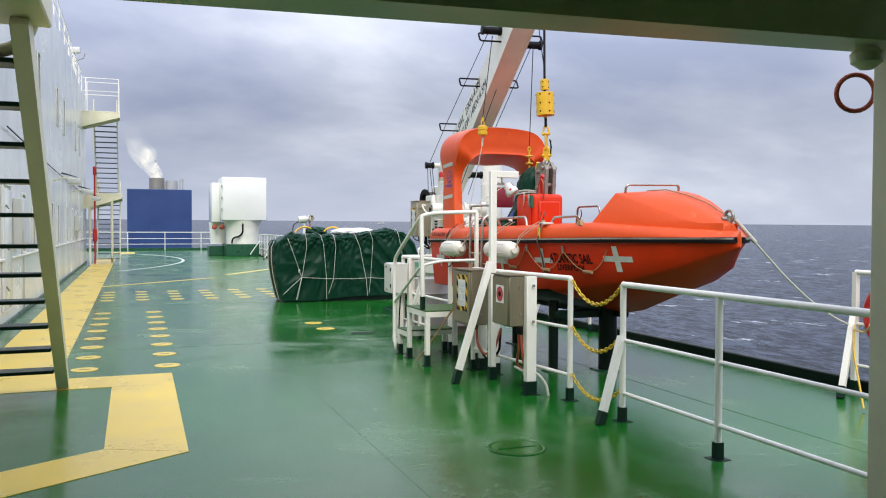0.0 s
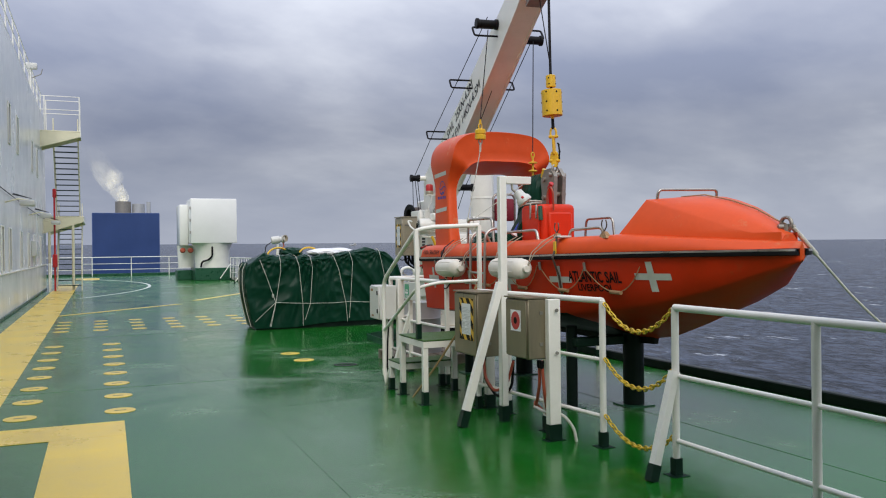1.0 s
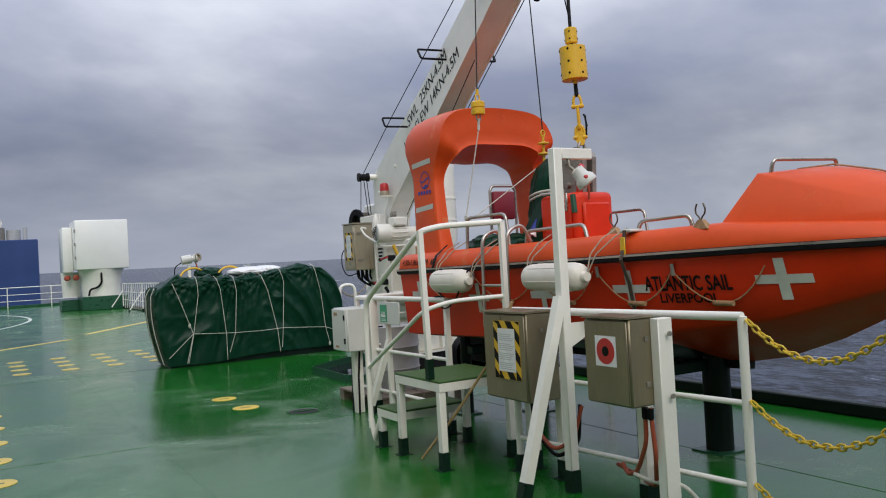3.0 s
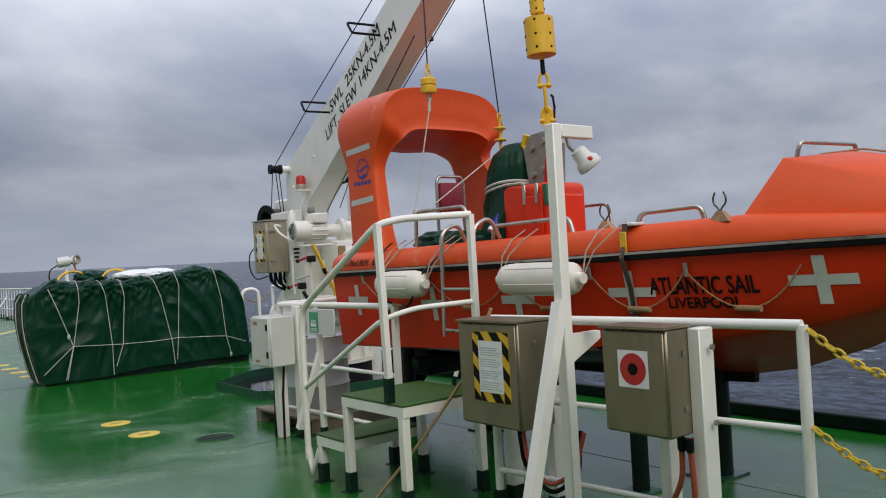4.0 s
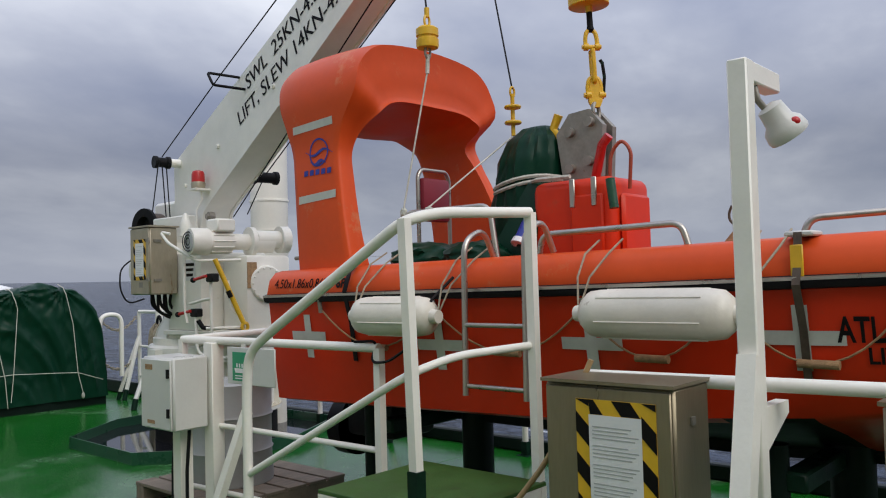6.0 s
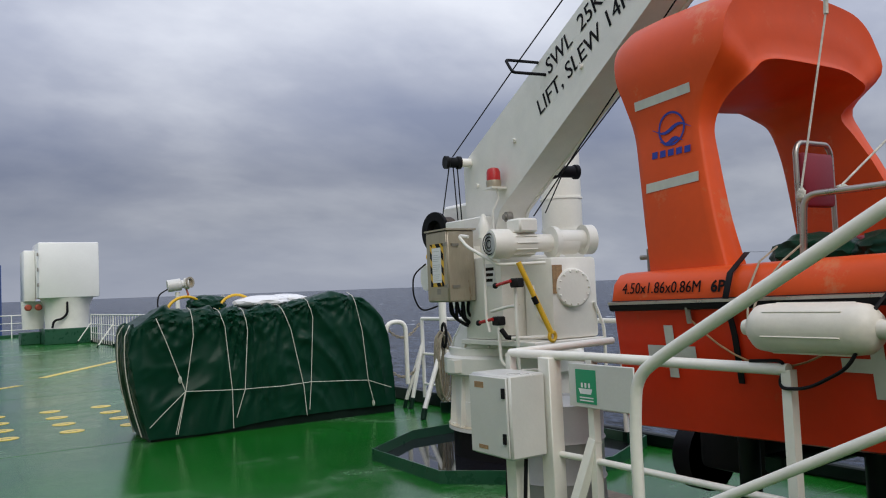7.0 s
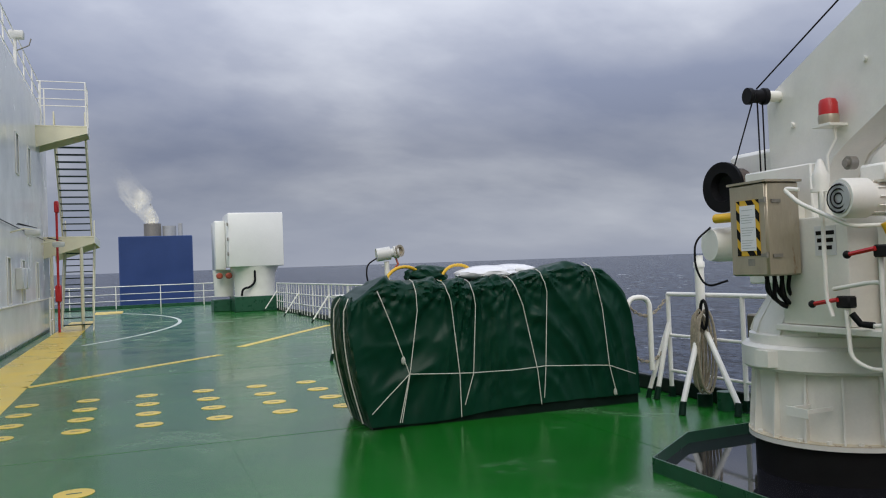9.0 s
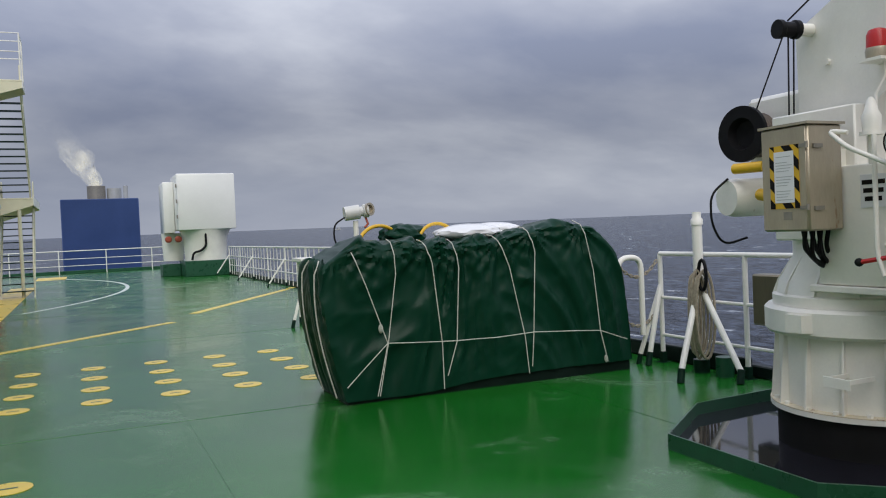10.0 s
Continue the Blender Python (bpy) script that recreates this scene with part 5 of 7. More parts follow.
def arm(u, w, z):
    """u along from the root, w across towards the deck side."""
    p = ROOT + AXIS * u + ACROSS * w
    return Vector((p.x, p.y, z))


def arm_loft(outline, w0, w1):
    return loft([[arm(u, w, z) for u, z in outline] for w in (w0, w1)])


NEAR_W, FAR_W = 0.19, -0.075
boom_outline = [(-0.06, 1.62), (0.46, 1.62), (0.50, 1.95), (0.58, 2.08), (0.74, 2.17), (1.0, 2.30), (2.2, 2.90), (3.5, 3.56), (4.42, 4.05), (4.6, 4.18), (4.62, 4.42), (4.45, 4.43), (2.92, 3.79), (2.03, 3.42), (0.0, 2.62), (-0.08, 2.54)]
for w in (FAR_W, NEAR_W):
    part("arm_plate", arm_loft(boom_outline, w - 0.012, w + 0.012), M_WHITE, crane, "white welded arm side plate")
inner = [(-0.04, 1.64), (0.44, 1.64), (0.48, 1.96), (0.57, 2.095), (0.74, 2.185), (1.0, 2.315), (2.2, 2.915), (3.5, 3.575), (4.42, 4.065), (4.58, 4.19), (4.60, 4.40), (4.45, 4.415), (2.92, 3.775), (2.03, 3.405), (0.01, 2.605), (-0.06, 2.53)]
part("arm_box", arm_loft(inner, FAR_W + 0.013, NEAR_W - 0.013), M_WHITE, crane, "white arm box girder")
side, far = NEAR_W + 0.013, FAR_W - 0.013


def on_arm(u, v, slope, u0, z0):
    """Lettering line climbing along the arm."""
    du, dz = math.cos(slope), math.sin(slope)
    return arm(u0 + u * du - v * dz, side + 0.002, z0 + u * dz + v * du)


SL = math.atan2(0.41, 1)
letters("SWL  25KN-4.5M", 0.125, 1.36, lambda u, v: on_arm(u, v, SL, 1.47, 3.005), crane, M_INK, "load_lettering", "black safe load lettering", 0.004)
letters("LIFT, SLEW 14KN-4.5M", 0.125, 1.88, lambda u, v: on_arm(u, v, SL, 1.32, 2.735), crane, M_INK, "load_lettering", "black safe load lettering", 0.004)
# handles standing off the arm, near side and far side
for u, z in ((1.36, 3.02), (2.66, 3.50), (3.7, 3.9)):
    for w in (1, -1):
        a, b = (side, side + 0.28) if w > 0 else (far, far - 0.28)
        part("cable_guide", tube([arm(u + 0.06, a, z), arm(u + 0.06, b, z), arm(u - 0.04, b, z + 0.12), arm(u - 0.04, a, z + 0.12)], 0.012, None, 6, round_corners=0.03), M_BLACK, crane, "black wire guide loop")


def sheave(p, d, r, length, name="sheave", mat=None):
    return part(name, lathe(p, d, [(0, 0.02), (0, r), (0.03, r), (0.04, r * 0.8), (length - 0.04, r * 0.8), (length - 0.03, r), (length, r), (length, 0.02)], 18), mat or M_BLACK, crane, "black wire roller")


sheave(arm(0.06, side + 0.10, 2.575), ACROSS, 0.058, 0.15)
part("roller_stub", tube([arm(0.06, side, 2.575), arm(0.06, side + 0.099, 2.575)], 0.04, None, 12), M_WHITE, crane)
sheave(arm(3.75, side, 4.04), ACROSS, 0.06, 0.26)
sheave(arm(3.75, far - 0.26, 3.88), ACROSS, 0.06, 0.26)
sheave(arm(1.0, far - 0.22, 2.36), ACROSS, 0.06, 0.24)
part("tip_head", arm_loft([(4.55, 4.02), (4.78, 4.10), (4.80, 4.34), (4.6, 4.42)], -0.04, 0.15), M_GALV, crane, "greasy grey tip sheave housing")
# wires
for pts in ([arm(0.06, side + 0.17, 2.628), arm(1.36, side + 0.17, 3.15), arm(3.75, side + 0.12, 4.12)],
            [arm(0.06, side + 0.21, 2.53), Vector((4.98, 12.58, 2.12))], [arm(0.06, side + 0.17, 2.53), Vector((4.98, 12.3, 1.9))], [arm(0.06, side + 0.13, 2.53), Vector((5.02, 12.3, 1.9))],
            [arm(3.8, side + 0.13, 3.96), Vector((4.05, 8.065, 2.84))],
            [arm(3.8, far - 0.13, 3.86), Vector((4.63, 7.945, 2.49))],
            [arm(3.78, far - 0.1, 3.83), arm(1.0, far - 0.1, 2.38), arm(0.75, far - 0.05, 2.05)],
            [arm(3.2, 0.1, 3.38), arm(1.0, 0.12, 2.0)], [arm(4.66, 0.04, 4.1), Vector((4.56, 7.40, 3.24))]):
    part("wire", tube(pts, 0.0055, None, 6), M_CABLE, crane, "thin steel wire")
part("pivot_pin", lathe(arm(0.74, side - 0.02, 2.02), ACROSS, [(0, 0.042), (0.05, 0.042), (0.05, 0.025), (0.07, 0.025)], 16), M_GALV, crane, "greased pivot pin")

# hydraulic group on the turret
part("shelf", box(4.72, 5.42, 10.94, 11.95, 0.985, 1.025, 0.006), M_WHITE, crane, "white shelf plate")
part("gear_case", box(4.94, 5.40, 10.98, 11.34, 1.026, 1.66, 0.03, seg=2), M_WHITE, crane, "white gear case")
part("tank", box(4.74, 5.42, 11.36, 11.9, 1.026, 1.70, 0.02, seg=2), M_WHITE, crane, "white hydraulic tank")
cvr = part("case_cover", lathe((5.13, 10.99, 1.42), (-0.25, -1, 0), [(0, 0.15), (0.05, 0.15), (0.06, 0.14), (0.06, 0.02)], 28), M_WHITE, crane, "round bolted cover")
for k in range(14):
    a = 2 * math.pi * k / 14
    part("cover_bolt", ball((5.117 + 0.125 * math.cos(a), 10.93 - 0.031 * math.cos(a), 1.42 + 0.128 * math.sin(a)), 0.010, sub=1), M_WHITE, cvr)
mo = part("hydraulic_motor", lathe((4.55, 11.22, 1.78), (1, -0.18, 0), [(0, 0.02), (0, 0.108), (0.02, 0.115), (0.15, 0.115), (0.16, 0.095), (0.36, 0.095), (0.37, 0.07), (0.52, 0.07), (0.54, 0.095), (0.74, 0.095), (0.76, 0.03)], 24), M_WHITE, crane, "white electric motor")
for k in range(12):
    a = 2 * math.pi * k / 12
    c, s_ = math.cos(a) * 0.1, math.sin(a) * 0.1
    part("fin", tube([(4.71, 11.19 + c, 1.78 + s_), (4.89, 11.158 + c, 1.78 + s_)], 0.006, None, 4), M_WHITE, mo)
part("fan_cover", lathe((4.549, 11.22, 1.78), (-1, 0.18, 0), [(0, 0.09), (0.006, 0.09), (0.008, 0.07)], 20), M_GREY, mo, "slotted grey fan grille")
for r_ in (0.03, 0.055, 0.08):
    part("fan_ring", tube([(4.538 , 11.222 + r_ * math.cos(a), 1.78 + r_ * math.sin(a)) for a in [k * math.pi / 9 for k in range(18)]], 0.005, None, 4, True), M_INK, mo)
part("terminal_box", box(4.72, 4.90, 11.06, 11.24, 1.86, 1.97, 0.015), M_WHITE, mo)
part("pump_flange", lathe((5.06, 11.12, 1.78), (1, -0.18, 0), [(0, 0.13), (0.04, 0.13)], 20), M_WHITE, crane)
part("side_cylinder", lathe((5.12, 11.1, 1.80), (1, -0.18, 0), [(0, 0.08), (0.22, 0.08), (0.22, 0.12), (0.30, 0.12), (0.32, 0.06)], 18), M_WHITE, crane)
fl = part("filter", lathe((4.67, 11.47, 1.84), (0, 0, 1), [(0, 0.06), (0.02, 0.06), (0.02, 0.045), (0.10, 0.05), (0.13, 0.035), (0.18, 0.022), (0.2, 0.01)], 16), M_WHITE, crane, "small white filter bowl")
part("filter_stem", tube([(4.67, 11.47, 1.69), (4.67, 11.47, 1.85)], 0.02), M_WHITE, fl)
lv = part("yellow_lever", tube([(4.68, 11.05, 1.63), (4.88, 10.94, 1.08)], 0.021, None, 12), M_YELLOW, crane, "yellow hand lever")
part("lever_eye", tube([(4.885 + 0.03 * math.cos(a), 10.94, 1.06 + 0.035 * math.sin(a)) for a in [k * math.pi / 6 for k in range(12)]], 0.014, None, 6, True), M_YELLOW, lv)
part("lever_mark", tube([(4.765, 10.995, 1.365), (4.785, 10.983, 1.31)], 0.0218, None, 12), M_INK, lv, "dark print on the lever")
for (x, y, z) in ((4.60, 11.09, 1.47), (4.64, 11.40, 1.18)):
    vv = part("ball_valve", box(x, x + 0.07, y - 0.12, y - 0.02, z - 0.03, z + 0.04, 0.01), M_HULLBLACK, crane, "dark valve body")
    part("valve_handle", tube([(x - 0.02, y + 0.13, z - 0.01), (x - 0.01, y - 0.05, z + 0.02)], 0.014, None, 6), M_RED, vv, "red valve handle")
    part("handle_knob", ball((x - 0.02, y + 0.13, z - 0.01), 0.024, sub=2), M_HULLBLACK, vv)
for pts in ([(4.55, 11.52, 1.86), (4.52, 11.62, 1.88), (4.52, 11.5, 1.78), (4.60, 11.2, 1.62), (4.72, 11.1, 1.62), (4.9, 11.0, 1.62)],
            [(4.62, 11.42, 1.84), (4.62, 11.42, 1.22), (4.62, 11.38, 1.1)], [(4.64, 11.05, 1.44), (4.64, 11.05, 1.06), (4.66, 11.08, 0.9), (4.7, 11.1, 0.62), (4.85, 11.2, 0.6)],
            [(4.66, 11.40, 1.26), (4.66, 11.15, 1.30), (4.66, 11.08, 1.30)], [(4.66, 11.32, 1.14), (4.66, 11.30, 0.86), (4.7, 11.2, 0.8), (4.95, 11.1, 0.8)],
            [(4.62, 11.1, 1.06), (4.9, 10.96, 1.06)], [(4.78, 11.02, 1.45), (4.80, 11.0, 1.2), (4.9, 10.97, 1.12)], [(5.35, 10.97, 1.3), (5.42, 10.95, 1.1), (5.42, 10.95, 0.8)]):
    part("pipe", tube(pts, 0.013, None, 12, round_corners=0.05), M_WHITE, crane, "white hydraulic pipe")
part("hose", tube([(4.66, 11.28, 1.12), (4.68, 11.24, 1.06), (4.74, 11.2, 1.05)], 0.02, None, 12), M_BLACK, crane, "short black hose")
part("warning_plate", box(4.944, 5.04, 10.974, 10.979, 1.38, 1.60), M_BROWNROPE, crane, "brownish type plate")
part("valve_label", box(4.734, 4.739, 11.44, 11.60, 1.46, 1.64), M_PAPER, crane, "pale notice plate")
for k in range(3):
    part("label_bar", box(4.7325, 4.7338, 11.45 + 0.01 * k, 11.59 - 0.008 * k, 1.585 - 0.045 * k, 1.61 - 0.045 * k), M_INK, crane)
for u_, z_ in ((0.2, 2.35), (0.9, 2.62), (1.9, 2.95)):
    part("lug", lathe(arm(u_, side, z_), ACROSS, [(0, 0.02), (0.02, 0.02)], 8), M_WHITE, crane)
# warning lamp
wl_ = part("warning_lamp", lathe((4.858, 11.565, 2.33), (0, 0, 1), [(0, 0.058), (0.07, 0.056), (0.095, 0.046), (0.105, 0.02)], 18), M_RED, crane, "red domed warning lamp")
part("lamp_base", lathe((4.858, 11.565, 2.272), (0, 0, 1), [(0, 0.06), (0.04, 0.064), (0.057, 0.06)], 18), M_TANSTEEL, wl_, "tarnished metal lamp base")
part("lamp_bracket", box(4.79, 5.02, 11.495, 11.635, 2.255, 2.271), M_WHITE, wl_)
part("lamp_conduit", tube([(4.86, 11.53, 2.26), (4.88, 11.54, 2.18), (4.84, 11.57, 2.08), (4.84, 11.57, 1.9)], 0.009, None, 6), M_WHITE, wl_)
# wire drum and winch motor behind the cabinet
dr = part("wire_drum", lathe((4.93, 12.66, 1.995), (1, 0.12, 0), [(0.07, 0.02), (0.06, 0.09), (0.0, 0.11), (0, 0.19), (0.03, 0.19), (0.035, 0.13), (0.24, 0.13), (0.245, 0.19), (0.275, 0.19), (0.275, 0.05)], 30), M_BLACK, crane, "black flanged wire drum")
for k in range(9):
    part("wire_turn", tube([(4.975 + 0.022 * k, 12.67 + 0.14 * math.cos(a), 1.99 + 0.14 * math.sin(a)) for a in [j * math.pi / 10 for j in range(20)]], 0.012, None, 5, True), M_WIRE, dr)
part("drum_arm", box(5.12, 5.25, 12.25, 12.8, 1.75, 2.25, 0.03), M_WHITE, crane)
part("winch_motor", lathe((4.86, 12.74, 1.57), (1, -0.15, 0), [(0, 0.03), (0, 0.12), (0.06, 0.13), (0.34, 0.13), (0.36, 0.1)], 24), M_WHITE, crane, "white winch motor")
part("winch_valve", tube([(4.86, 12.66, 1.76), (4.90, 12.44, 1.76)], 0.035), M_YELLOW, crane, "yellow valve body")
part("winch_valve", tube([(4.92, 12.5, 1.58), (4.90, 12.36, 1.56)], 0.04), M_YELLOW, crane, "yellow valve body")
part("motor_cable", tube([(4.86, 12.72, 1.70), (4.74, 12.76, 1.60), (4.72, 12.74, 1.40), (4.78, 12.70, 1.25), (4.9, 12.6, 1.3)], 0.008, None, 6, round_corners=0.08), M_BLACK, crane)
# control cabinet
def warning_notice(owner, x, y0, y1, z0, z1, band, pitch, lines):
    """A sheet in a border of yellow and black slanting bars, on a face that looks to -x."""
    part("notice_border", box(x - 0.002, x, y0, y1, z0, z1), M_YELLOW, owner, "yellow warning border")
    k = z0 - band
    while k < z1:
        for ya, yb in ((y0, y0 + band), (y1 - band, y1)):
            q = [(ya, k), (yb, k + band), (yb, k + band + pitch / 2), (ya, k + pitch / 2)]
            q = [(y, min(max(z, z0 + 0.001), z1 - 0.001)) for y, z in q]
            if max(z for y, z in q) - min(z for y, z in q) > 0.01:
                part("black_stripe", loft([[(xx, y, z) for y, z in q] for xx in (x - 0.0035, x - 0.0021)]), M_INK, owner)
        k += pitch
    k = y0 + band + 0.004
    while k < y1 - band - pitch * 0.3:
        for za, zb in ((z0, z0 + band), (z1 - band, z1)):
            e = min(k + pitch / 2, y1 - band - 0.004)
            part("black_stripe", loft([[(xx, k, za + 0.001), (xx, e, za + 0.001), (xx, min(e + band * 0.7, y1 - band), zb - 0.001), (xx, k + band * 0.7, zb - 0.001)] for xx in (x - 0.0035, x - 0.0021)]), M_INK, owner)
        k += pitch
    part("notice", box(x - 0.005, x - 0.0036, y0 + band, y1 - band, z0 + band, z1 - band), M_PAPER, owner, "printed white notice")
    step = (z1 - z0 - 2 * band - 0.03) / lines
    for n in range(lines):
        if n % 5 != 4:
            part("print_line", box(x - 0.0058, x - 0.0051, y0 + band + 0.01 + 0.012 * (n * 7 % 4), y1 - band - 0.012, z0 + band + 0.015 + n * step, z0 + band + 0.015 + n * step + 0.004), M_GREY, owner)


cb = part("control_cabinet", box(4.467, 4.73, 11.705, 12.030, 1.345, 1.93, 0.010), M_TANSTEEL, crane, "weathered steel control cabinet")
part("cabinet_roof", box(4.452, 4.745, 11.693, 12.042, 1.931, 1.945), M_TANSTEEL, cb)
part("cabinet_door", box(4.458, 4.4665, 11.713, 12.023, 1.353, 1.922, 0.003), M_TANSTEEL, cb, "weathered steel door")
warning_notice(cb, 4.4575, 11.757, 11.963, 1.473, 1.828, 0.034, 0.12, 16)
part("plate_label", box(4.4562, 4.4575, 11.815, 11.875, 1.41, 1.455), M_GALV, cb)
for z in (1.46, 1.80):
    hg = part("hinge", tube([(4.452, 11.700, z), (4.452, 11.700, z + 0.035)], 0.009, None, 12), M_GALV, cb)
    part("hinge_strap", box(4.4535, 4.4575, 11.710, 11.755, z + 0.006, z + 0.026), M_GALV, hg)
    part("latch", box(4.50, 4.57, 11.693, 11.704, z, z + 0.022), M_GALV, cb)
for k in range(7):
    part("cable", tube([(4.53 + 0.03 * k, 11.795 + 0.04 * (k % 2), 1.345), (4.54 + 0.028 * k, 11.815, 1.25 - 0.03 * (k % 3)), (4.72 + 0.02 * k, 11.865, 1.14 - 0.012 * (k % 2)), (5.0, 11.925, 1.14)], 0.013, None, 6, round_corners=0.06), M_BLACK, cb, "black cable")
part("cabinet_mount", box(4.735, 4.86, 11.765, 11.995, 1.5, 1.8), M_WHITE, cb)
part("cabinet_frame", box(4.83, 4.93, 11.70, 12.3, 1.28, 2.05, 0.01), M_WHITE, crane)

crane.location.y -= 0.045

# lifting gear over the boat
g = thing("lifting_gear", (4.57, 7.38, 2.3), "yellow hoist block with chain on crane wire", "hoist")
part("wire", tube([(4.57, 7.38, 3.2), (4.57, 7.40, 4.12)], 0.014, None, 12), M_CABLE, g)
def hang(z, dx=0.0, dy=0.0):
    """A place on the slightly leaning line of the hanging gear."""
    return Vector((4.57 + (3.22 - z) * 0.026 + dx, 7.38 - (3.22 - z) * 0.026 + dy, z))


LEAN = (hang(3.0) - hang(2.0)).normalized()


def studs(z, r, size, count, turn, parent):
    """Dark screw heads let into the skin of a round weight."""
    for k in range(count):
        a = k * 2 * math.pi / count + turn
        d = Vector((math.cos(a), math.sin(a), 0))
        part("stud", lathe(hang(z) + d * (r - 0.004), d, [(0, size), (0.006, size), (0.008, size * 0.7)], 10), M_INK, parent, "dark screw head")


def bow_shackle(z, w, h, r, axis, parent, label):
    """An upturned bow with its pin across below."""
    dx, dy = axis
    bow = [(-w, -h), (-w * 1.05, -h * 0.2), (-w * 0.8, h * 0.6), (0, h), (w * 0.8, h * 0.6), (w * 1.05, -h * 0.2), (w, -h)]
    sh = part("shackle", tube([hang(z + b, a * dx, a * dy) for a, b in bow], r, None, 8, round_corners=0.015), M_YELLOW, parent, label)
    part("pin", tube([hang(z - h, -w * 1.7 * dx, -w * 1.7 * dy), hang(z - h, w * 1.7 * dx, w * 1.7 * dy)], r * 1.05, None, 8), M_YELLOW, sh)
    for e in (-1, 1):
        part("eye", lathe(hang(z - h, e * w * dx - 0.012 * dx, e * w * dy - 0.012 * dy), (dx, dy, 0), [(0, r * 1.7), (0.024, r * 1.7)], 12), M_YELLOW, sh)


part("small_weight", lathe(hang(3.098), LEAN, [(0, 0.045), (0.006, 0.051), (0.119, 0.051), (0.125, 0.045), (0.125, 0.015)], 24), M_YELLOW, g, "small yellow steel cylinder weight")
for z in (3.13, 3.19):
    studs(z, 0.051, 0.007, 4, -2.5, g)
part("link", tube([hang(3.10), hang(3.06)], 0.014), M_BLACK, g)
part("weight", lathe(hang(2.80), LEAN, [(0, 0.101), (0.003, 0.105), (0.265, 0.105), (0.268, 0.101), (0.268, 0.02)], 36), M_YELLOW, g, "yellow steel cylinder weight")
for z in (2.845, 2.94, 3.04):
    studs(z, 0.105, 0.0095, 6, -2.63, g)
part("neck", lathe(hang(2.77), LEAN, [(0, 0.018), (0.031, 0.02)], 14), M_YELLOW, g)
part("swivel", lathe(hang(2.665), LEAN, [(0, 0.012), (0.012, 0.02), (0.03, 0.017), (0.08, 0.016), (0.106, 0.016)], 12), M_BLACK, g, "black wire ferrule")
bow_shackle(2.635, 0.03, 0.048, 0.0115, (0.7, -0.7), g, "yellow bow shackle")
part("long_link", tube([hang(z, 0.016 * e, 0.016 * e) for e, z in ((1, 2.57), (1, 2.40), (-1, 2.40), (-1, 2.57))], 0.0125, None, 8, True, round_corners=0.02), M_YELLOW, g, "long yellow lifting link")
bow_shackle(2.385, 0.034, 0.05, 0.0125, (0.7, -0.7), g, "yellow bow shackle")
part("hook_body", loft([[hang(z, x * 0.7 + y * 0.7, -x * 0.7 + y * 0.7) for x, y in ((-w, -0.014), (w, -0.014), (w, 0.014), (-w, 0.014))] for z, w in ((2.27, 0.02), (2.30, 0.035), (2.35, 0.036), (2.41, 0.018), (2.43, 0.014))]), M_YELLOW, g, "yellow hook body")
part("ring", tube([hang(2.25 + 0.045 * math.sin(a), 0.03 * math.cos(a), 0) for a in [j * math.pi / 6 for j in range(12)]], 0.012, None, 6, True), M_GALV, g)
latch = [hang(2.52, 0.028, -0.028), hang(2.50, 0.036, -0.036), hang(2.43, 0.04, -0.04), hang(2.36, 0.034, -0.034), hang(2.33, 0.026, -0.026)]
part("latch_chain", tube(latch, 0.009, None, 6), M_INK, g, "dark greasy latch chain")
for k, p in enumerate(latch[1:4]):
    part("latch_link", ball(p, 0.014, squash=(1, 0.6, 1.2), sub=1), M_BOOT, g)
g.location = (4.542, 7.348, 2.31)
g = thing("tag_line_block", (4.05, 8.02, 2.64), "yellow swivel block on thin wire with white line", "block")
part("body", lathe((4.05, 8.02, 2.635), (0, 0, 1), [(0, 0.02), (0.0, 0.057), (0.012, 0.06), (0.045, 0.06), (0.05, 0.052), (0.058, 0.052), (0.062, 0.06), (0.10, 0.06), (0.112, 0.045), (0.115, 0.01)], 20), M_YELLOW, g)
for z, mat in ((2.778, M_YELLOW), (2.612, M_GALV)):
    part("shackle", tube([(4.05 + 0.020 * math.cos(a), 8.02, z + 0.034 * math.sin(a)) for a in [j * math.pi / 6 for j in range(12)]], 0.007, None, 6, True), mat, g)
part("swivel", tube([(4.05, 8.02, 2.80), (4.05, 8.02, 2.85)], 0.014, None, 12), M_YELLOW, g)
part("splice", tube([(4.05, 8.02, 2.60), (4.047, 8.023, 2.50)], 0.011, None, 6), M_ROPE, g)
part("line", tube([(4.047, 8.023, 2.51), (3.93, 8.11, 1.78)], 0.0048, None, 6), M_ROPE, g, "white line")
part("knot", lumpy((3.93, 8.11, 1.76), (0.014, 0.02, 0.028), 5, 0.3), M_ROPE, g, "")
g = thing("tag_line_block", (4.63, 7.90, 2.25), "yellow double disc block on thin wire", "block")
for z in (2.282, 2.372):
    part("disc", lathe((4.63, 7.90, z), (0, 0, 1), [(0, 0.02), (0.004, 0.046), (0.012, 0.05), (0.020, 0.046), (0.026, 0.02)], 18), M_YELLOW, g)
part("stem", tube([(4.63, 7.90, 2.22), (4.63, 7.90, 2.46)], 0.012), M_YELLOW, g)
part("shackle", tube([(4.63 + 0.02 * math.cos(a), 7.90, 2.47 + 0.03 * math.sin(a)) for a in [j * math.pi / 6 for j in range(12)]], 0.007, None, 6, True), M_YELLOW, g)
part("line", tube([(4.63, 7.90, 2.22), (3.94, 7.94, 1.78)], 0.0045, None, 6), M_ROPE, g, "white line")
part("knot", lumpy((3.94, 7.94, 1.765), (0.014, 0.028, 0.018), 8, 0.3), M_ROPE, g, "")

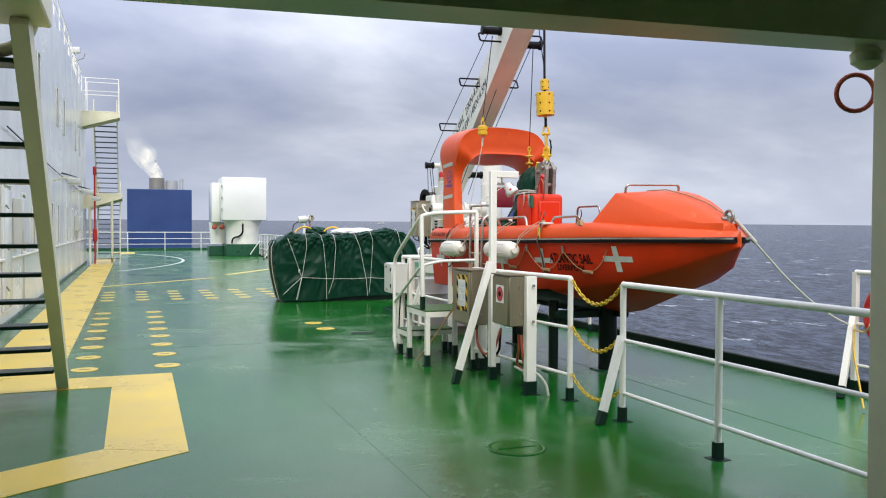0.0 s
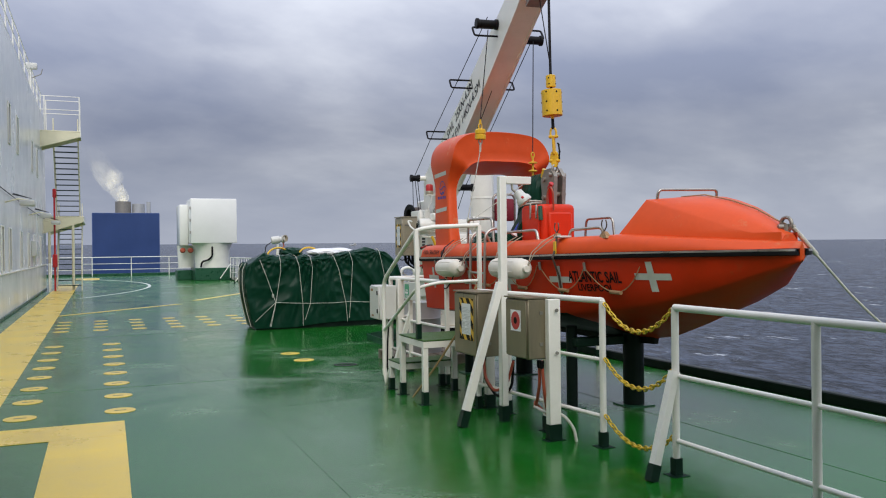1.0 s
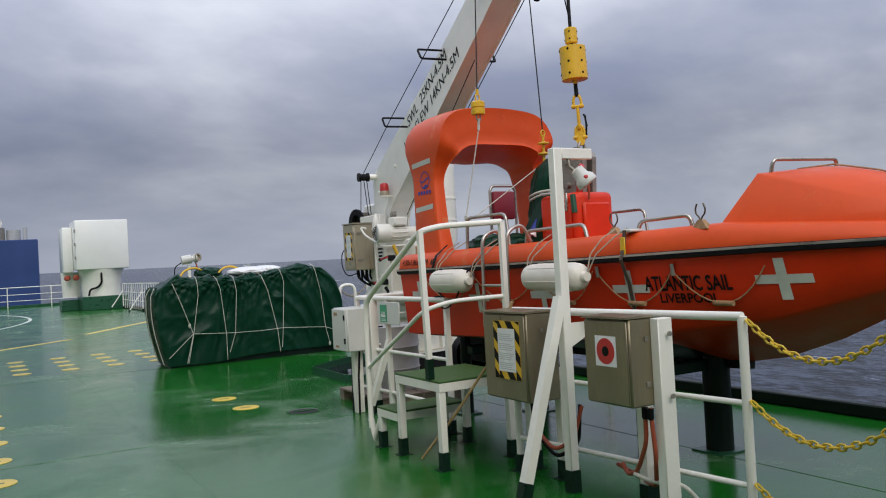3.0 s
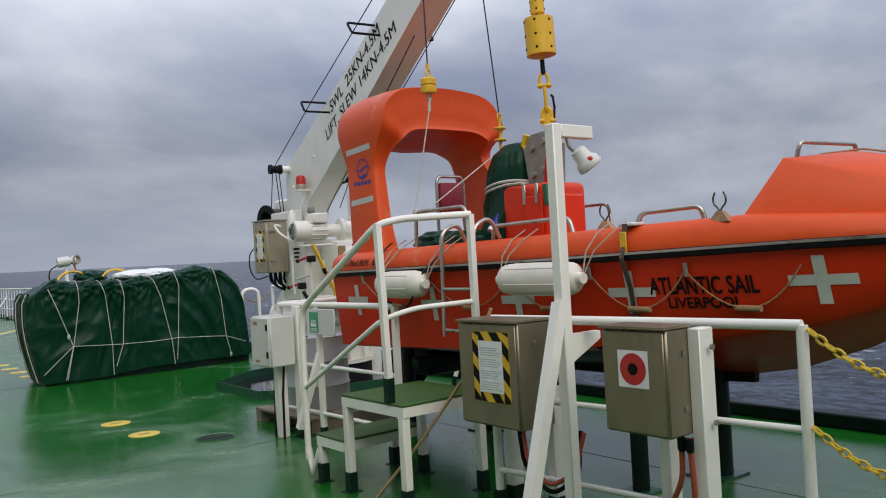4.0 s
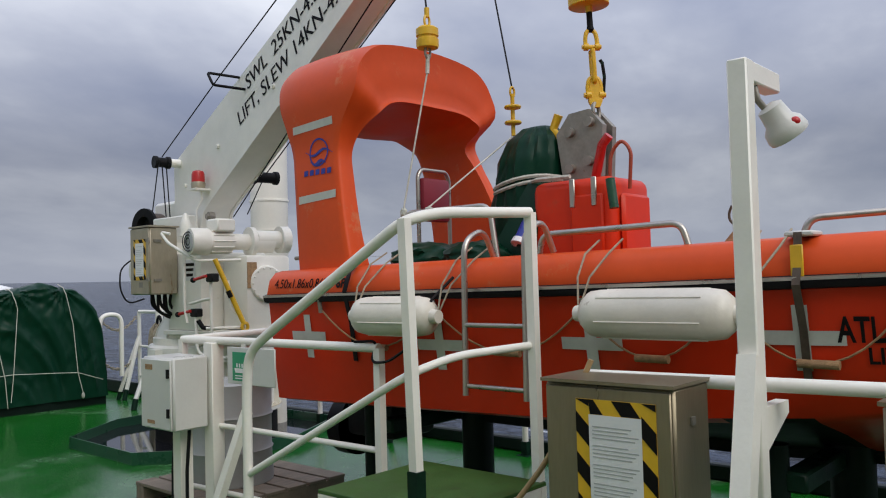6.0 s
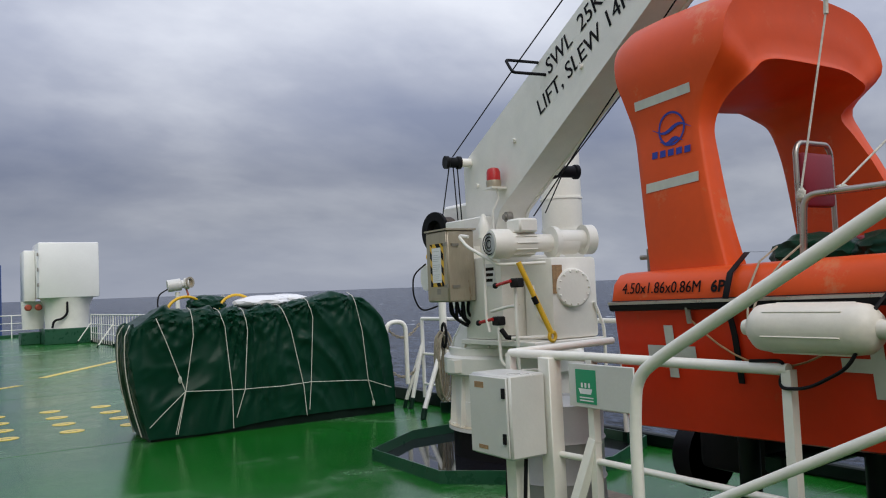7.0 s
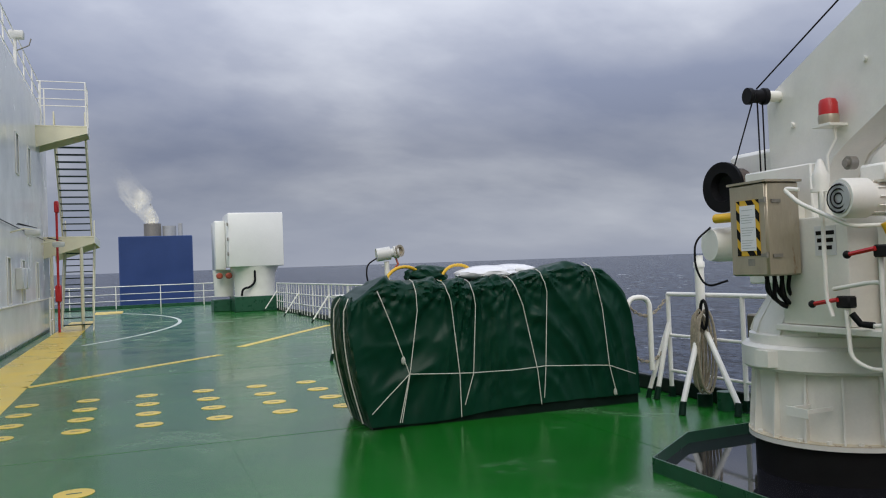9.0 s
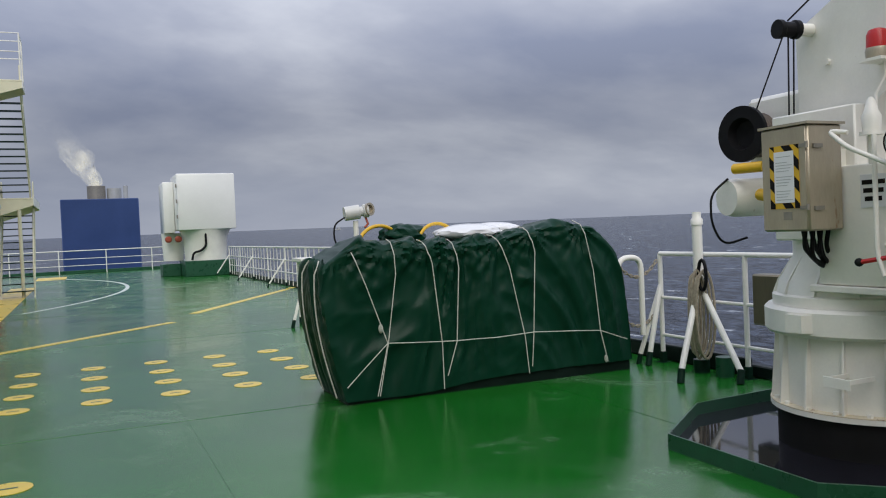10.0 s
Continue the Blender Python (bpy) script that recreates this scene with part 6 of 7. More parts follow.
# drip tray with dark water
TR = [(4.12, 11.36), (4.14, 12.51), (4.87, 13.08), (5.9, 13.15), (6.22, 12.95), (6.22, 11.3), (5.4, 10.85), (4.55, 10.95)]
tr = thing("drip_tray", (CX, CY, 0), "low dark green steel tray holding dark water", "tray")
bm2 = bmesh.new()
outer_in = [tuple(Vector((x, y)).lerp(Vector((5.2, 12.2)), 0.012)) for x, y in TR]
loft([[(x, y, 0.0) for x, y in TR], [(x, y, 0.10) for x, y in TR], [(x, y, 0.10) for x, y in outer_in], [(x, y, 0.005) for x, y in outer_in]], bm2, caps=False)
part("rim", bm2, M_GREENPAINT, tr)
part("water", slab(outer_in, 0.004, 0.012), M_OIL, tr, "dark still water")

# white pipe mast behind the crane
pm = thing("vent_pipe", (5.95, 11.95, 0), "tall white vent pipe behind the crane", "pipe")
part("pipe", lathe((5.98, 12.0, 0.0), (0, 0, 1), [(0, 0.14), (1.6, 0.14), (1.72, 0.19), (3.0, 0.19)], 24), M_WHITE, pm)
for z in (1.95, 2.25):
    part("collar", lathe((5.98, 12.0, z), (0, 0, 1), [(0, 0.2), (0.02, 0.2)], 24), M_WHITE, pm)

def chain(a, b, drop, n=22, mat=M_CHAIN, label="yellow plastic link chain across the rail gap", group="gap chains"):
    c = thing("safety_chain", a, label, "chain", group)
    pts = sag(a, b, drop, n * 3)
    for k in range(n):
        p, q = pts[k * 3], pts[min(k * 3 + 4, len(pts) - 1)]
        d = (q - p)
        m = (p + q) / 2
        d.normalize()
        s = d.cross(Vector((0, 0, 1))).normalized()
        if k % 2:
            s = d.cross(s).normalized()
        part("link", tube([m + d * 0.026 * math.cos(t) + s * 0.015 * math.sin(t) for t in [j * math.pi / 4 for j in range(8)]], 0.006, None, 5, True), mat, c)


# ---- rails and boxes beside the boat ----
RAIL = "white tubular guard rail with dark green feet"
fence("guard_rail", [(3.558, 4.19), (3.557, 3.09), (3.555, 1.88)], 1.06, (0.63, 0.22), RAIL, post_r=0.024)
st = thing("rail_stay", (3.3, 4.03, 0), "white slanting stay on green foot beside rail", "stay")
part("bar", tube([(3.54, 4.18, 0.66), (3.358, 4.15, 0.09)], 0.026, None, 12, square=True), M_WHITE, st)
part("foot", tube([(3.362, 4.151, 0.10), (3.328, 4.145, 0.0)], 0.03, None, 12, square=True), M_BOOT, st)
fence("guard_rail", [(3.56, 5.0), (3.37, 6.70)], 1.06, (0.63, 0.22), RAIL, post_r=0.024)


chain((3.56, 4.98, 1.05), (3.557, 4.21, 1.05), 0.18)
chain((3.56, 4.98, 0.65), (3.557, 4.21, 0.66), 0.17)
chain((3.56, 4.98, 0.24), (3.557, 4.21, 0.24), 0.15)


def cabinet(y0, y1, z0, z1, x0, x1, label):
    c = thing("switch_box", ((x0 + x1) / 2, (y0 + y1) / 2, z0), label, "cabinet")
    part("body", box(x0, x1, y0, y1, z0, z1, 0.008), M_CABINET, c)
    part("lid", box(x0 - 0.012, x0 - 0.001, y0 + 0.008, y1 - 0.008, z0 + 0.01, z1 - 0.01, 0.004), M_CABINET, c)
    part("roof", box(x0 - 0.02, x1 + 0.005, y0 - 0.006, y1 + 0.006, z1 + 0.001, z1 + 0.012), M_CABINET, c)
    for z in (z0 + 0.1, z1 - 0.12):
        part("lug", box(x0 + 0.1, x0 + 0.125, y0 - 0.008, y0 - 0.001, z, z + 0.025), M_GALV, c)
    return c


cR = cabinet(5.368, 5.71, 0.61, 1.065, 3.15, 3.31, "brown weathered steel box with red round emergency sign")
x = 3.1365
part("sign", box(x - 0.002, x, 5.455, 5.615, 0.815, 0.975), M_PAPER, cR, "square white sign")
part("sign_disc", lathe((x - 0.0022, 5.535, 0.895), (-1, 0, 0), [(0, 0.069), (0.001, 0.069)], 32), M_RED, cR, "red disc")
part("sign_ring", lathe((x - 0.0034, 5.535, 0.895), (-1, 0, 0), [(0, 0.026), (0.0008, 0.026)], 20), M_INK, cR, "dark centre spot")
cL = cabinet(6.27, 6.73, 0.52, 1.065, 3.16, 3.40, "brown weathered steel box with yellow-black bordered notice")
warning_notice(cL, 3.1475, 6.325, 6.605, 0.653, 1.018, 0.048, 0.13, 20)


def flat_post(x, y, top, w=0.06, d=0.03, label="white flat steel post with dark green foot"):
    p = thing("steel_post", (x, y, 0), label, "post")
    part("bar", box(x - d, x + d, y - w, y + w, 0.12, top, 0.004), M_WHITE, p)
    part("boot", box(x - d - 0.003, x + d + 0.003, y - w - 0.003, y + w + 0.003, 0.004, 0.1195), M_BOOT, p, "dark green foot")
    part("foot_plate", box(x - d - 0.03, x + d + 0.03, y - w - 0.02, y + w + 0.02, 0, 0.0035), M_BOOT, p)
    return p


bp = flat_post(3.345, 5.337, 1.06, 0.03, 0.05)
for z in (0.66, 0.98):
    part("bolt", lathe((3.35, 5.291, z), (0, -1, 0), [(0, 0.013), (0.012, 0.013)], 8), M_GALV, bp, "rusty bolt")
flat_post(3.47, 5.62, 0.72, 0.03, 0.04)
flat_post(3.47, 6.35, 0.70, 0.03, 0.04)
flat_post(3.47, 6.68, 0.60, 0.03, 0.04)
# hoses and cables below the boxes
for pts, m in (([(3.26, 5.40, 0.60), (3.27, 5.41, 0.42), (3.30, 5.52, 0.24), (3.36, 5.66, 0.18), (3.45, 5.8, 0.2)], M_REDHOSE), ([(3.26, 5.36, 0.60), (3.28, 5.36, 0.35), (3.36, 5.45, 0.16), (3.44, 5.6, 0.14), (3.5, 5.9, 0.17)], M_REDHOSE),
               ([(3.28, 6.40, 0.52), (3.27, 6.36, 0.33), (3.30, 6.24, 0.22), (3.36, 6.12, 0.3), (3.40, 6.08, 0.5)], M_REDHOSE), ([(3.30, 6.45, 0.52), (3.30, 6.42, 0.3), (3.35, 6.28, 0.16), (3.42, 6.15, 0.26), (3.42, 6.12, 0.5)], M_BLACK),
               ([(3.30, 5.55, 0.22), (3.33, 5.45, 0.19), (3.40, 5.3, 0.2), (3.46, 5.24, 0.1), (3.47, 5.22, 0.0)], M_ROPE)):
    solid("hose", tube(pts, 0.012, None, 12, round_corners=0.06), m, "loose hose looping below the switch boxes", "hose")
for y in (5.40, 5.36, 6.40):
    solid("cable_gland", lathe((3.26 if y < 6 else 3.28, y, 0.60 if y < 6 else 0.52), (0, 0, -1), [(0, 0.018), (0.05, 0.018), (0.06, 0.013)], 10), M_BLACK, "black cable gland under the switch box", "gland")

# tall frame with lamp arm
fr = thing("lamp_frame", (3.28, 6.07, 0), "tall white steel frame with slanting stay and arm", "frame")
part("post", box(3.285, 3.347, 6.064, 6.126, 0.13, 2.05, 0.005), M_WHITE, fr)
part("boot", box(3.281, 3.351, 6.06, 6.13, 0.0, 0.129), M_BOOT, fr, "dark green foot")
part("arm", box(3.348, 3.585, 6.068, 6.122, 1.985, 2.05, 0.005), M_WHITE, fr)
part("stay", tube([(3.29, 6.09, 1.16), (2.942, 6.05, 0.12)], 0.029, None, 12, square=True), M_WHITE, fr)
part("stay_boot", tube([(2.946, 6.05, 0.13), (2.905, 6.046, 0.0)], 0.033, None, 12, square=True), M_BOOT, fr, "dark green foot")
part("bracket", loft([[(3.348, y, 1.0), (3.56, y, 1.0), (3.56, y, 0.96), (3.348, y, 0.86)] for y in (6.075, 6.115)]), M_WHITE, fr)
la = part("work_lamp", lathe((3.44, 6.06, 1.925), (0.45, -0.35, -0.75), [(0, 0.02), (0.01, 0.04), (0.06, 0.045), (0.08, 0.062), (0.11, 0.066), (0.12, 0.062), (0.125, 0.04)], 18), M_LIGHTGREY, fr, "white round work lamp")
part("lamp_hanger", tube([(3.41, 6.09, 1.985), (3.41, 6.08, 1.94), (3.45, 6.06, 1.90)], 0.011), M_GALV, la)
part("lamp_button", ball((3.455, 5.985, 1.865), 0.016), M_RED, la, "red cap")

# boarding steps with rail
sp = thing("boarding_steps", (3.25, 7.4, 0), "white framed two-tier boarding steps with green treads", "steps")
for x0, x1, y0, y1, z in ((2.96, 3.57, 7.02, 7.68, 0.60), (2.96, 3.57, 7.69, 8.02, 0.31)):
    t = part("tread", box(x0, x1, y0, y1, z - 0.012, z + 0.004, 0.003), M_TREAD, sp, "green non-slip tread")
    for a in ((x0, x0 + 0.035, y0, y1), (x1 - 0.035, x1, y0, y1), (x0 + 0.036, x1 - 0.036, y0, y0 + 0.035), (x0 + 0.036, x1 - 0.036, y1 - 0.035, y1)):
        part("edge_bar", box(*a, z - 0.07, z - 0.0125), M_WHITE, t)
for x, y, z in ((2.985, 7.05, 0.53), (3.545, 7.05, 0.53), (2.985, 7.65, 0.53), (3.545, 7.65, 0.53), (2.985, 7.99, 0.24), (3.545, 7.99, 0.24)):
    part("leg", box(x - 0.025, x + 0.025, y - 0.025, y + 0.025, 0.12, z, 0.003), M_WHITE, sp)
    part("boot", box(x - 0.028, x + 0.028, y - 0.028, y + 0.028, 0.004, 0.1195), M_BOOT, sp, "dark green foot")
    part("foot_plate", box(x - 0.05, x + 0.05, y - 0.05, y + 0.05, 0, 0.0035), M_BOOT, sp)
hr_ = thing("step_handrail", (3.2, 7.1, 0.6), "white bent tubular handrail round the boarding steps", "handrail")
part("top_rail", tube([(3.555, 7.05, 1.67), (3.10, 7.13, 1.655), (2.955, 7.17, 1.625), (2.955, 7.98, 1.20), (2.955, 8.11, 1.12), (2.955, 8.13, 0.95), (2.955, 8.13, 0.13)], 0.021, None, 12, round_corners=0.1), M_WHITE, hr_)
part("mid_rail", tube([(3.555, 7.06, 1.14), (3.15, 7.12, 1.13), (2.955, 7.17, 1.08), (2.955, 8.13, 0.60)], 0.0155, None, 12, round_corners=0.1), M_WHITE, hr_)
part("post", tube([(3.56, 7.05, 0.605), (3.555, 7.05, 1.67)], 0.018, None, 12, square=True), M_WHITE, hr_)
part("post", tube([(2.965, 7.15, 0.74), (2.955, 7.17, 1.63)], 0.018, None, 12, square=True), M_WHITE, hr_)
part("post_boot", tube([(2.965, 7.15, 0.605), (2.965, 7.15, 0.745)], 0.023, None, 12, square=True), M_BOOT, hr_, "dark green foot")
part("curve_foot", tube([(2.955, 8.13, 0.2), (2.97, 8.10, 0.05), (2.985, 8.02, 0.2)], 0.025, None, 12), M_WHITE, hr_)
solid("wooden_pole", tube([(3.34, 6.66, 1.12), (3.28, 6.80, 0.78), (3.12, 7.10, 0.35), (2.98, 7.36, 0.02)], 0.010, None, 12, round_corners=0.1), M_STICK, "thin worn wooden pole leaning against the box", "pole")

# second rail with muster sign and white box
f2 = fence("guard_rail", [(3.62, 8.0), (3.60, 9.05), (3.56, 9.64)], 1.09, (0.60, 0.22), RAIL, post_r=0.020, square=True)
part("return_rail", tube([(3.56, 9.64, 1.09), (4.45, 9.80, 1.09)], 0.022, None, 12), M_WHITE, f2)
part("stay", tube([(3.60, 9.05, 0.7), (3.46, 9.2, 0.1)], 0.024, None, 12, square=True), M_WHITE, f2)
part("low_return", tube([(3.56, 9.64, 0.6), (4.3, 9.78, 0.6)], 0.018, None, 12), M_WHITE, f2)
flat_post(3.57, 9.33, 1.08, 0.045, 0.04)
sg = thing("muster_sign", (3.57, 8.95, 0.85), "white board with green pictogram hung on the rail", "sign")
part("board", box(3.555, 3.566, 8.73, 9.17, 0.855, 1.062, 0.004), M_LIGHTGREY, sg)
part("pictogram", box(3.5525, 3.5545, 8.975, 9.115, 0.875, 1.035), M_GREENSIGN, sg, "green pictogram panel")
part("boat_shape", loft([[(xx, 9.095, 0.945), (xx, 9.0, 0.945), (xx, 9.01, 0.92), (xx, 9.085, 0.92)] for xx in (3.5512, 3.5522)]), M_PAPER, sg)
for k in range(3):
    part("mark", box(3.5512, 3.5522, 9.015 + 0.025 * k, 9.027 + 0.025 * k, 0.95, 0.972), M_PAPER, sg)
for k in range(2):
    part("wave_bar", box(3.5512, 3.5522, 8.995, 9.09, 0.886 + 0.014 * k, 0.892 + 0.014 * k), M_PAPER, sg)
eb = thing("electric_box", (3.4, 9.55, 0.6), "light grey enamelled steel box with black latches", "box")
part("body", box(3.30, 3.52, 9.36, 9.70, 0.60, 1.01, 0.01), M_LIGHTGREY, eb)
part("door", box(3.285, 3.299, 9.37, 9.69, 0.61, 1.0, 0.004), M_LIGHTGREY, eb)
for z in (0.68, 0.9):
    part("latch", box(3.275, 3.2849, 9.38, 9.40, z, z + 0.05), M_BLACK, eb)
part("type_plate", box(3.2835, 3.2848, 9.56, 9.64, 0.94, 0.97), M_BROWNROPE, eb)
part("type_plate", box(3.2835, 3.2848, 9.54, 9.62, 0.635, 0.655), M_BROWNROPE, eb)
for y, x in ((9.45, 3.45), (9.6, 3.45)):
    part("cable", tube([(x, y, 0.6), (x - 0.02, y, 0.35), (x - 0.04, y - 0.03, 0.0)], 0.01, None, 6), M_BLACK, eb)
part("stand", box(3.42, 3.50, 9.50, 9.58, 0.0, 0.5995), M_WHITE, eb)
for z in (0.70, 0.92):
    part("clamp", box(3.521, 3.56, 9.50, 9.56, z, z + 0.03), M_WHITE, eb)
eb.location.y -= 0.05

# drum on a pallet
pl = thing("pallet", (4.1, 9.85, 0), "grey weathered wooden pallet on the deck", "pallet")
for k in range(6):
    part("board", box(3.62 + k * 0.165, 3.76 + k * 0.165, 9.35, 10.35, 0.10, 0.122, 0.003), M_WOOD, pl)
for y in (9.36, 9.80, 10.25):
    part("bearer", box(3.62, 4.585, y, y + 0.09, 0.022, 0.0995), M_WOOD, pl)
    part("foot_board", box(3.62, 4.585, y, y + 0.09, 0, 0.0215), M_WOOD, pl)
dm = thing("steel_drum", (4.02, 9.86, 0.122), "grey steel drum standing on the pallet", "drum")
part("body", lathe((4.02, 9.86, 0.123), (0, 0, 1), [(0, 0.285), (0.015, 0.29), (0.2, 0.28), (0.215, 0.29), (0.23, 0.28), (0.42, 0.28), (0.435, 0.29), (0.45, 0.28), (0.63, 0.285), (0.645, 0.29), (0.65, 0.27), (0.635, 0.265)], 36), M_GREY, dm)
part("bung", lathe((3.9, 9.86, 0.758), (0, 0, 1), [(0, 0.03), (0.015, 0.03)], 12), M_BLACK, dm)
part("rope_tie", tube([(3.74, 9.9, 0.6), (3.73, 9.86, 0.55), (3.74, 9.82, 0.6)], 0.008), M_BROWNROPE, dm)

# outer rail at the passage, rope tied on it
fence("guard_rail", [(6.2, 4.42), (6.2, 3.2), (6.2, 2.0), (6.2, 0.8)], 1.1, (0.63, 0.25), RAIL, post_r=0.023, square=True)
o = thing("rail_stay", (5.85, 4.3, 0), "white slanting stay on green foot beside rail", "stay")
part("bar", tube([(6.18, 4.42, 0.72), (5.88, 4.26, 0.09)], 0.026, None, 12, square=True), M_WHITE, o)
part("foot", tube([(5.884, 4.262, 0.10), (5.84, 4.24, 0.0)], 0.03, None, 12, square=True), M_BOOT, o)
lb = thing("lifebuoy", (6.24, 4.0, 0.75), "red and white lifebuoy hung on rail", "lifebuoy")
part("ring", tube([(6.24, 4.02 + 0.28 * math.cos(a), 0.72 + 0.28 * math.sin(a)) for a in [k * math.pi / 12 for k in range(24)]], 0.06, None, 10, True), M_RED, lb)
yr = thing("yellow_line", (6.2, 4.4, 0.6), "thin yellow rope knotted to the bow rope", "rope")
part("line", tube([(6.17, 4.40, 0.62), (5.6, 3.9, 0.66), (4.6, 2.9, 0.80), (3.6, 1.95, 1.02)], 0.008, None, 6, round_corners=0.2), M_YELLOW, yr)
part("hanging_end", tube([(5.75, 4.03, 0.65), (5.72, 4.0, 0.45), (5.68, 3.9, 0.2), (5.62, 3.8, 0.02)], 0.009, None, 6, round_corners=0.1), M_YELLOW, yr)
part("knot", ball((3.56, 1.92, 1.06), 0.03), M_YELLOW, yr)
solid("vent_gooseneck", tube([(3.78, 1.9, 0.0), (3.78, 1.9, 0.24), (3.82, 1.96, 0.36), (3.9, 2.06, 0.40)], 0.05, None, 12, round_corners=0.1), M_HULLBLACK, "black bent vent pipe on the deck", "pipe")

# ---- covered raft store ----
def cover_profile():
    """Outline rings of the tarpaulin from foot to crown: oblong with drooping folds."""
    ax, ay = Vector((2.80, 14.95)), Vector((5.70, 14.90))
    along = (ay - ax).normalized()
    away = Vector((-along.y, along.x))
    L, D = (ay - ax).length, 0.86
    return ax, along, away, L, D


AX0, ALONG, AWAY, CL, CD = cover_profile()


def crown(u):
    """Height of the front top edge along the length, 0..1."""
    return interp([(0, 1.22), (0.04, 1.32), (0.09, 1.41), (0.16, 1.36), (0.21, 1.39), (0.27, 1.33), (0.32, 1.37), (0.36, 1.33), (0.44, 1.38), (0.51, 1.35), (0.57, 1.40), (0.63, 1.42), (0.74, 1.49), (0.83, 1.45), (0.89, 1.42), (0.95, 1.34), (1, 1.20)], u)


def ridge(x, z, w, h, seed):
    """Sharp crease lines, w apart and h long, as in stiff cloth."""
    return 0.22 - abs(noise.noise(Vector((x / w, z / h, seed * 3.7))))


def creases(d, z):
    turn = 0.9 * noise.noise(Vector((d * 0.8, z * 0.7, 9.0))) + 0.15
    c, s_ = math.cos(turn), math.sin(turn)
    x, y = d * c + z * s_, z * c - d * s_
    big = ridge(x, y, 0.34, 1.1, 1) * 0.075
    mid = ridge(x + 3, y, 0.15, 0.5, 2) * 0.078
    return big + mid + ridge(d * 0.8 - z * 0.5, z * 0.8 + d * 0.5, 0.10, 0.22, 3) * 0.022


TIES = (0.03, 0.16, 0.27, 0.36, 0.51, 0.63, 0.83)
per = 2 * (CL + CD)


def foot(uu):
    return 0.03 + 0.07 * min(max((uu - 0.25) / 0.3, 0), 1)


def cover_point(u, v, creased=True):
    """u round the plan (0..1), v from the foot (0) to the crown (1)."""
    d = (u % 1) * per
    if d < CL:
        a, b = d, 0.0
    elif d < CL + CD:
        a, b = CL, d - CL
    elif d < 2 * CL + CD:
        a, b = CL - (d - CL - CD), CD
    else:
        a, b = 0.0, CD - (d - 2 * CL - CD)
    uu = a / CL
    h = crown(uu) - (0.0 if b < CD else 0.03)
    z0 = foot(uu) + 0.012 * noise.noise(Vector((d * 1.3, 0, 4)))
    ca, cb = CL / 2, CD / 2
    if v <= 0.8:
        t, inset = v / 0.8, 0.02 * v
        z = z0 + (h - 0.09 - z0) * t
    else:
        t = (v - 0.8) / 0.2
        inset = 0.016 + 0.15 * (1 - math.cos(t * math.pi / 2))
        z = h - 0.09 + 0.09 * math.sin(t * math.pi / 2)
    rise = min(v, 0.8) / 0.8
    left, right = max(0, 1 - uu / 0.25), max(0, (uu - 0.75) / 0.25)
    a2 = a - 0.16 * math.sin(rise * 1.9) * left - 0.12 * rise ** 2 * right
    a2 += (ca - a) / ca * inset * 0.4
    b2 = b + (cb - b) / cb * inset
    near = min(abs(uu - q) for q in TIES)
    fold = creases(d, z)
    # creases fanning out from the lashings
    for q, zq in [(q, crown(q) - 0.03) for q in TIES]:
        dx, dz = a - q * CL, z - zq
        far = math.hypot(dx, dz)
        if b == 0 and 0.01 < far < 0.5:
            turn = math.atan2(dz, dx) * 2.6 + q * 9
            fold += 0.10 * (abs(turn % 1 - 0.5) - 0.25) * min(far / 0.12, 1) * (1 - far / 0.5)
    pleat = abs((d * 5.0 + 1.5 * noise.noise(Vector((d * 1.2, z * 0.8, 7)))) % 1 - 0.5) - 0.25
    fold += 0.045 * pleat * max(0, (rise - 0.55) / 0.45) * (1 - 0.7 * max(0, v - 0.8) / 0.2)
    fold += 0.03 * pleat * max(0, 1 - rise / 0.35)
    fold = 0.055 * math.tanh(fold / 0.055) * min(0.35 + rise / 0.3, 1) - 0.022 * max(0, 1 - near / 0.025) * rise
    if not creased:
        fold = 0.036 if v < 0.8 else 0.012
    if b == 0:
        out = Vector((0, -1))
    elif b == CD:
        out = Vector((0, 1))
    elif a == CL:
        out = Vector((1, 0))
    else:
        out = Vector((-1, 0))
    if v > 0.8:
        z += fold * 0.8 * (v - 0.8) / 0.2
    a2 += out.x * fold
    b2 += out.y * fold
    p = AX0 + ALONG * a2 + AWAY * b2
    return Vector((p.x, p.y, z))


NU, VS = 380, [k / 54 * 0.8 for k in range(55)] + [0.8 + 0.2 * k / 10 for k in range(1, 11)]
cv = thing("covered_raft_store", (4.2, 15.4, 0), "box-shaped stack under roped dark green tarpaulin", "tarpaulin")
rings = [[cover_point(k / NU, v) for k in range(NU)] for v in VS]
bm = loft(rings, caps=False)
# close the crown across the short way
tv = [v for v in bm.verts][-NU:]
k0, k1 = 0, int(round(CL / per * NU))
k2, k3 = int(round((CL + CD) / per * NU)), int(round((2 * CL + CD) / per * NU))
front = [tv[k] for k in range(k0, k1 + 1)]
back = [tv[k % NU] for k in range(k3, k2 - 1, -1)]
m = min(len(front), len(back))
for i in range(m - 1):
    try:
        bm.faces.new((front[i], front[i + 1], back[i + 1], back[i]))
    except ValueError:
        pass
part("tarpaulin", bm, M_TARP, cv, "creased dark green tarpaulin")
part("skid", slab([tuple(AX0 + ALONG * a + AWAY * b) for a, b in ((0.02, 0.03), (CL - 0.03, 0.03), (CL - 0.03, CD - 0.03), (0.02, CD - 0.03))], 0.0, 0.14), M_COAMING, cv, "low dark green base frame")


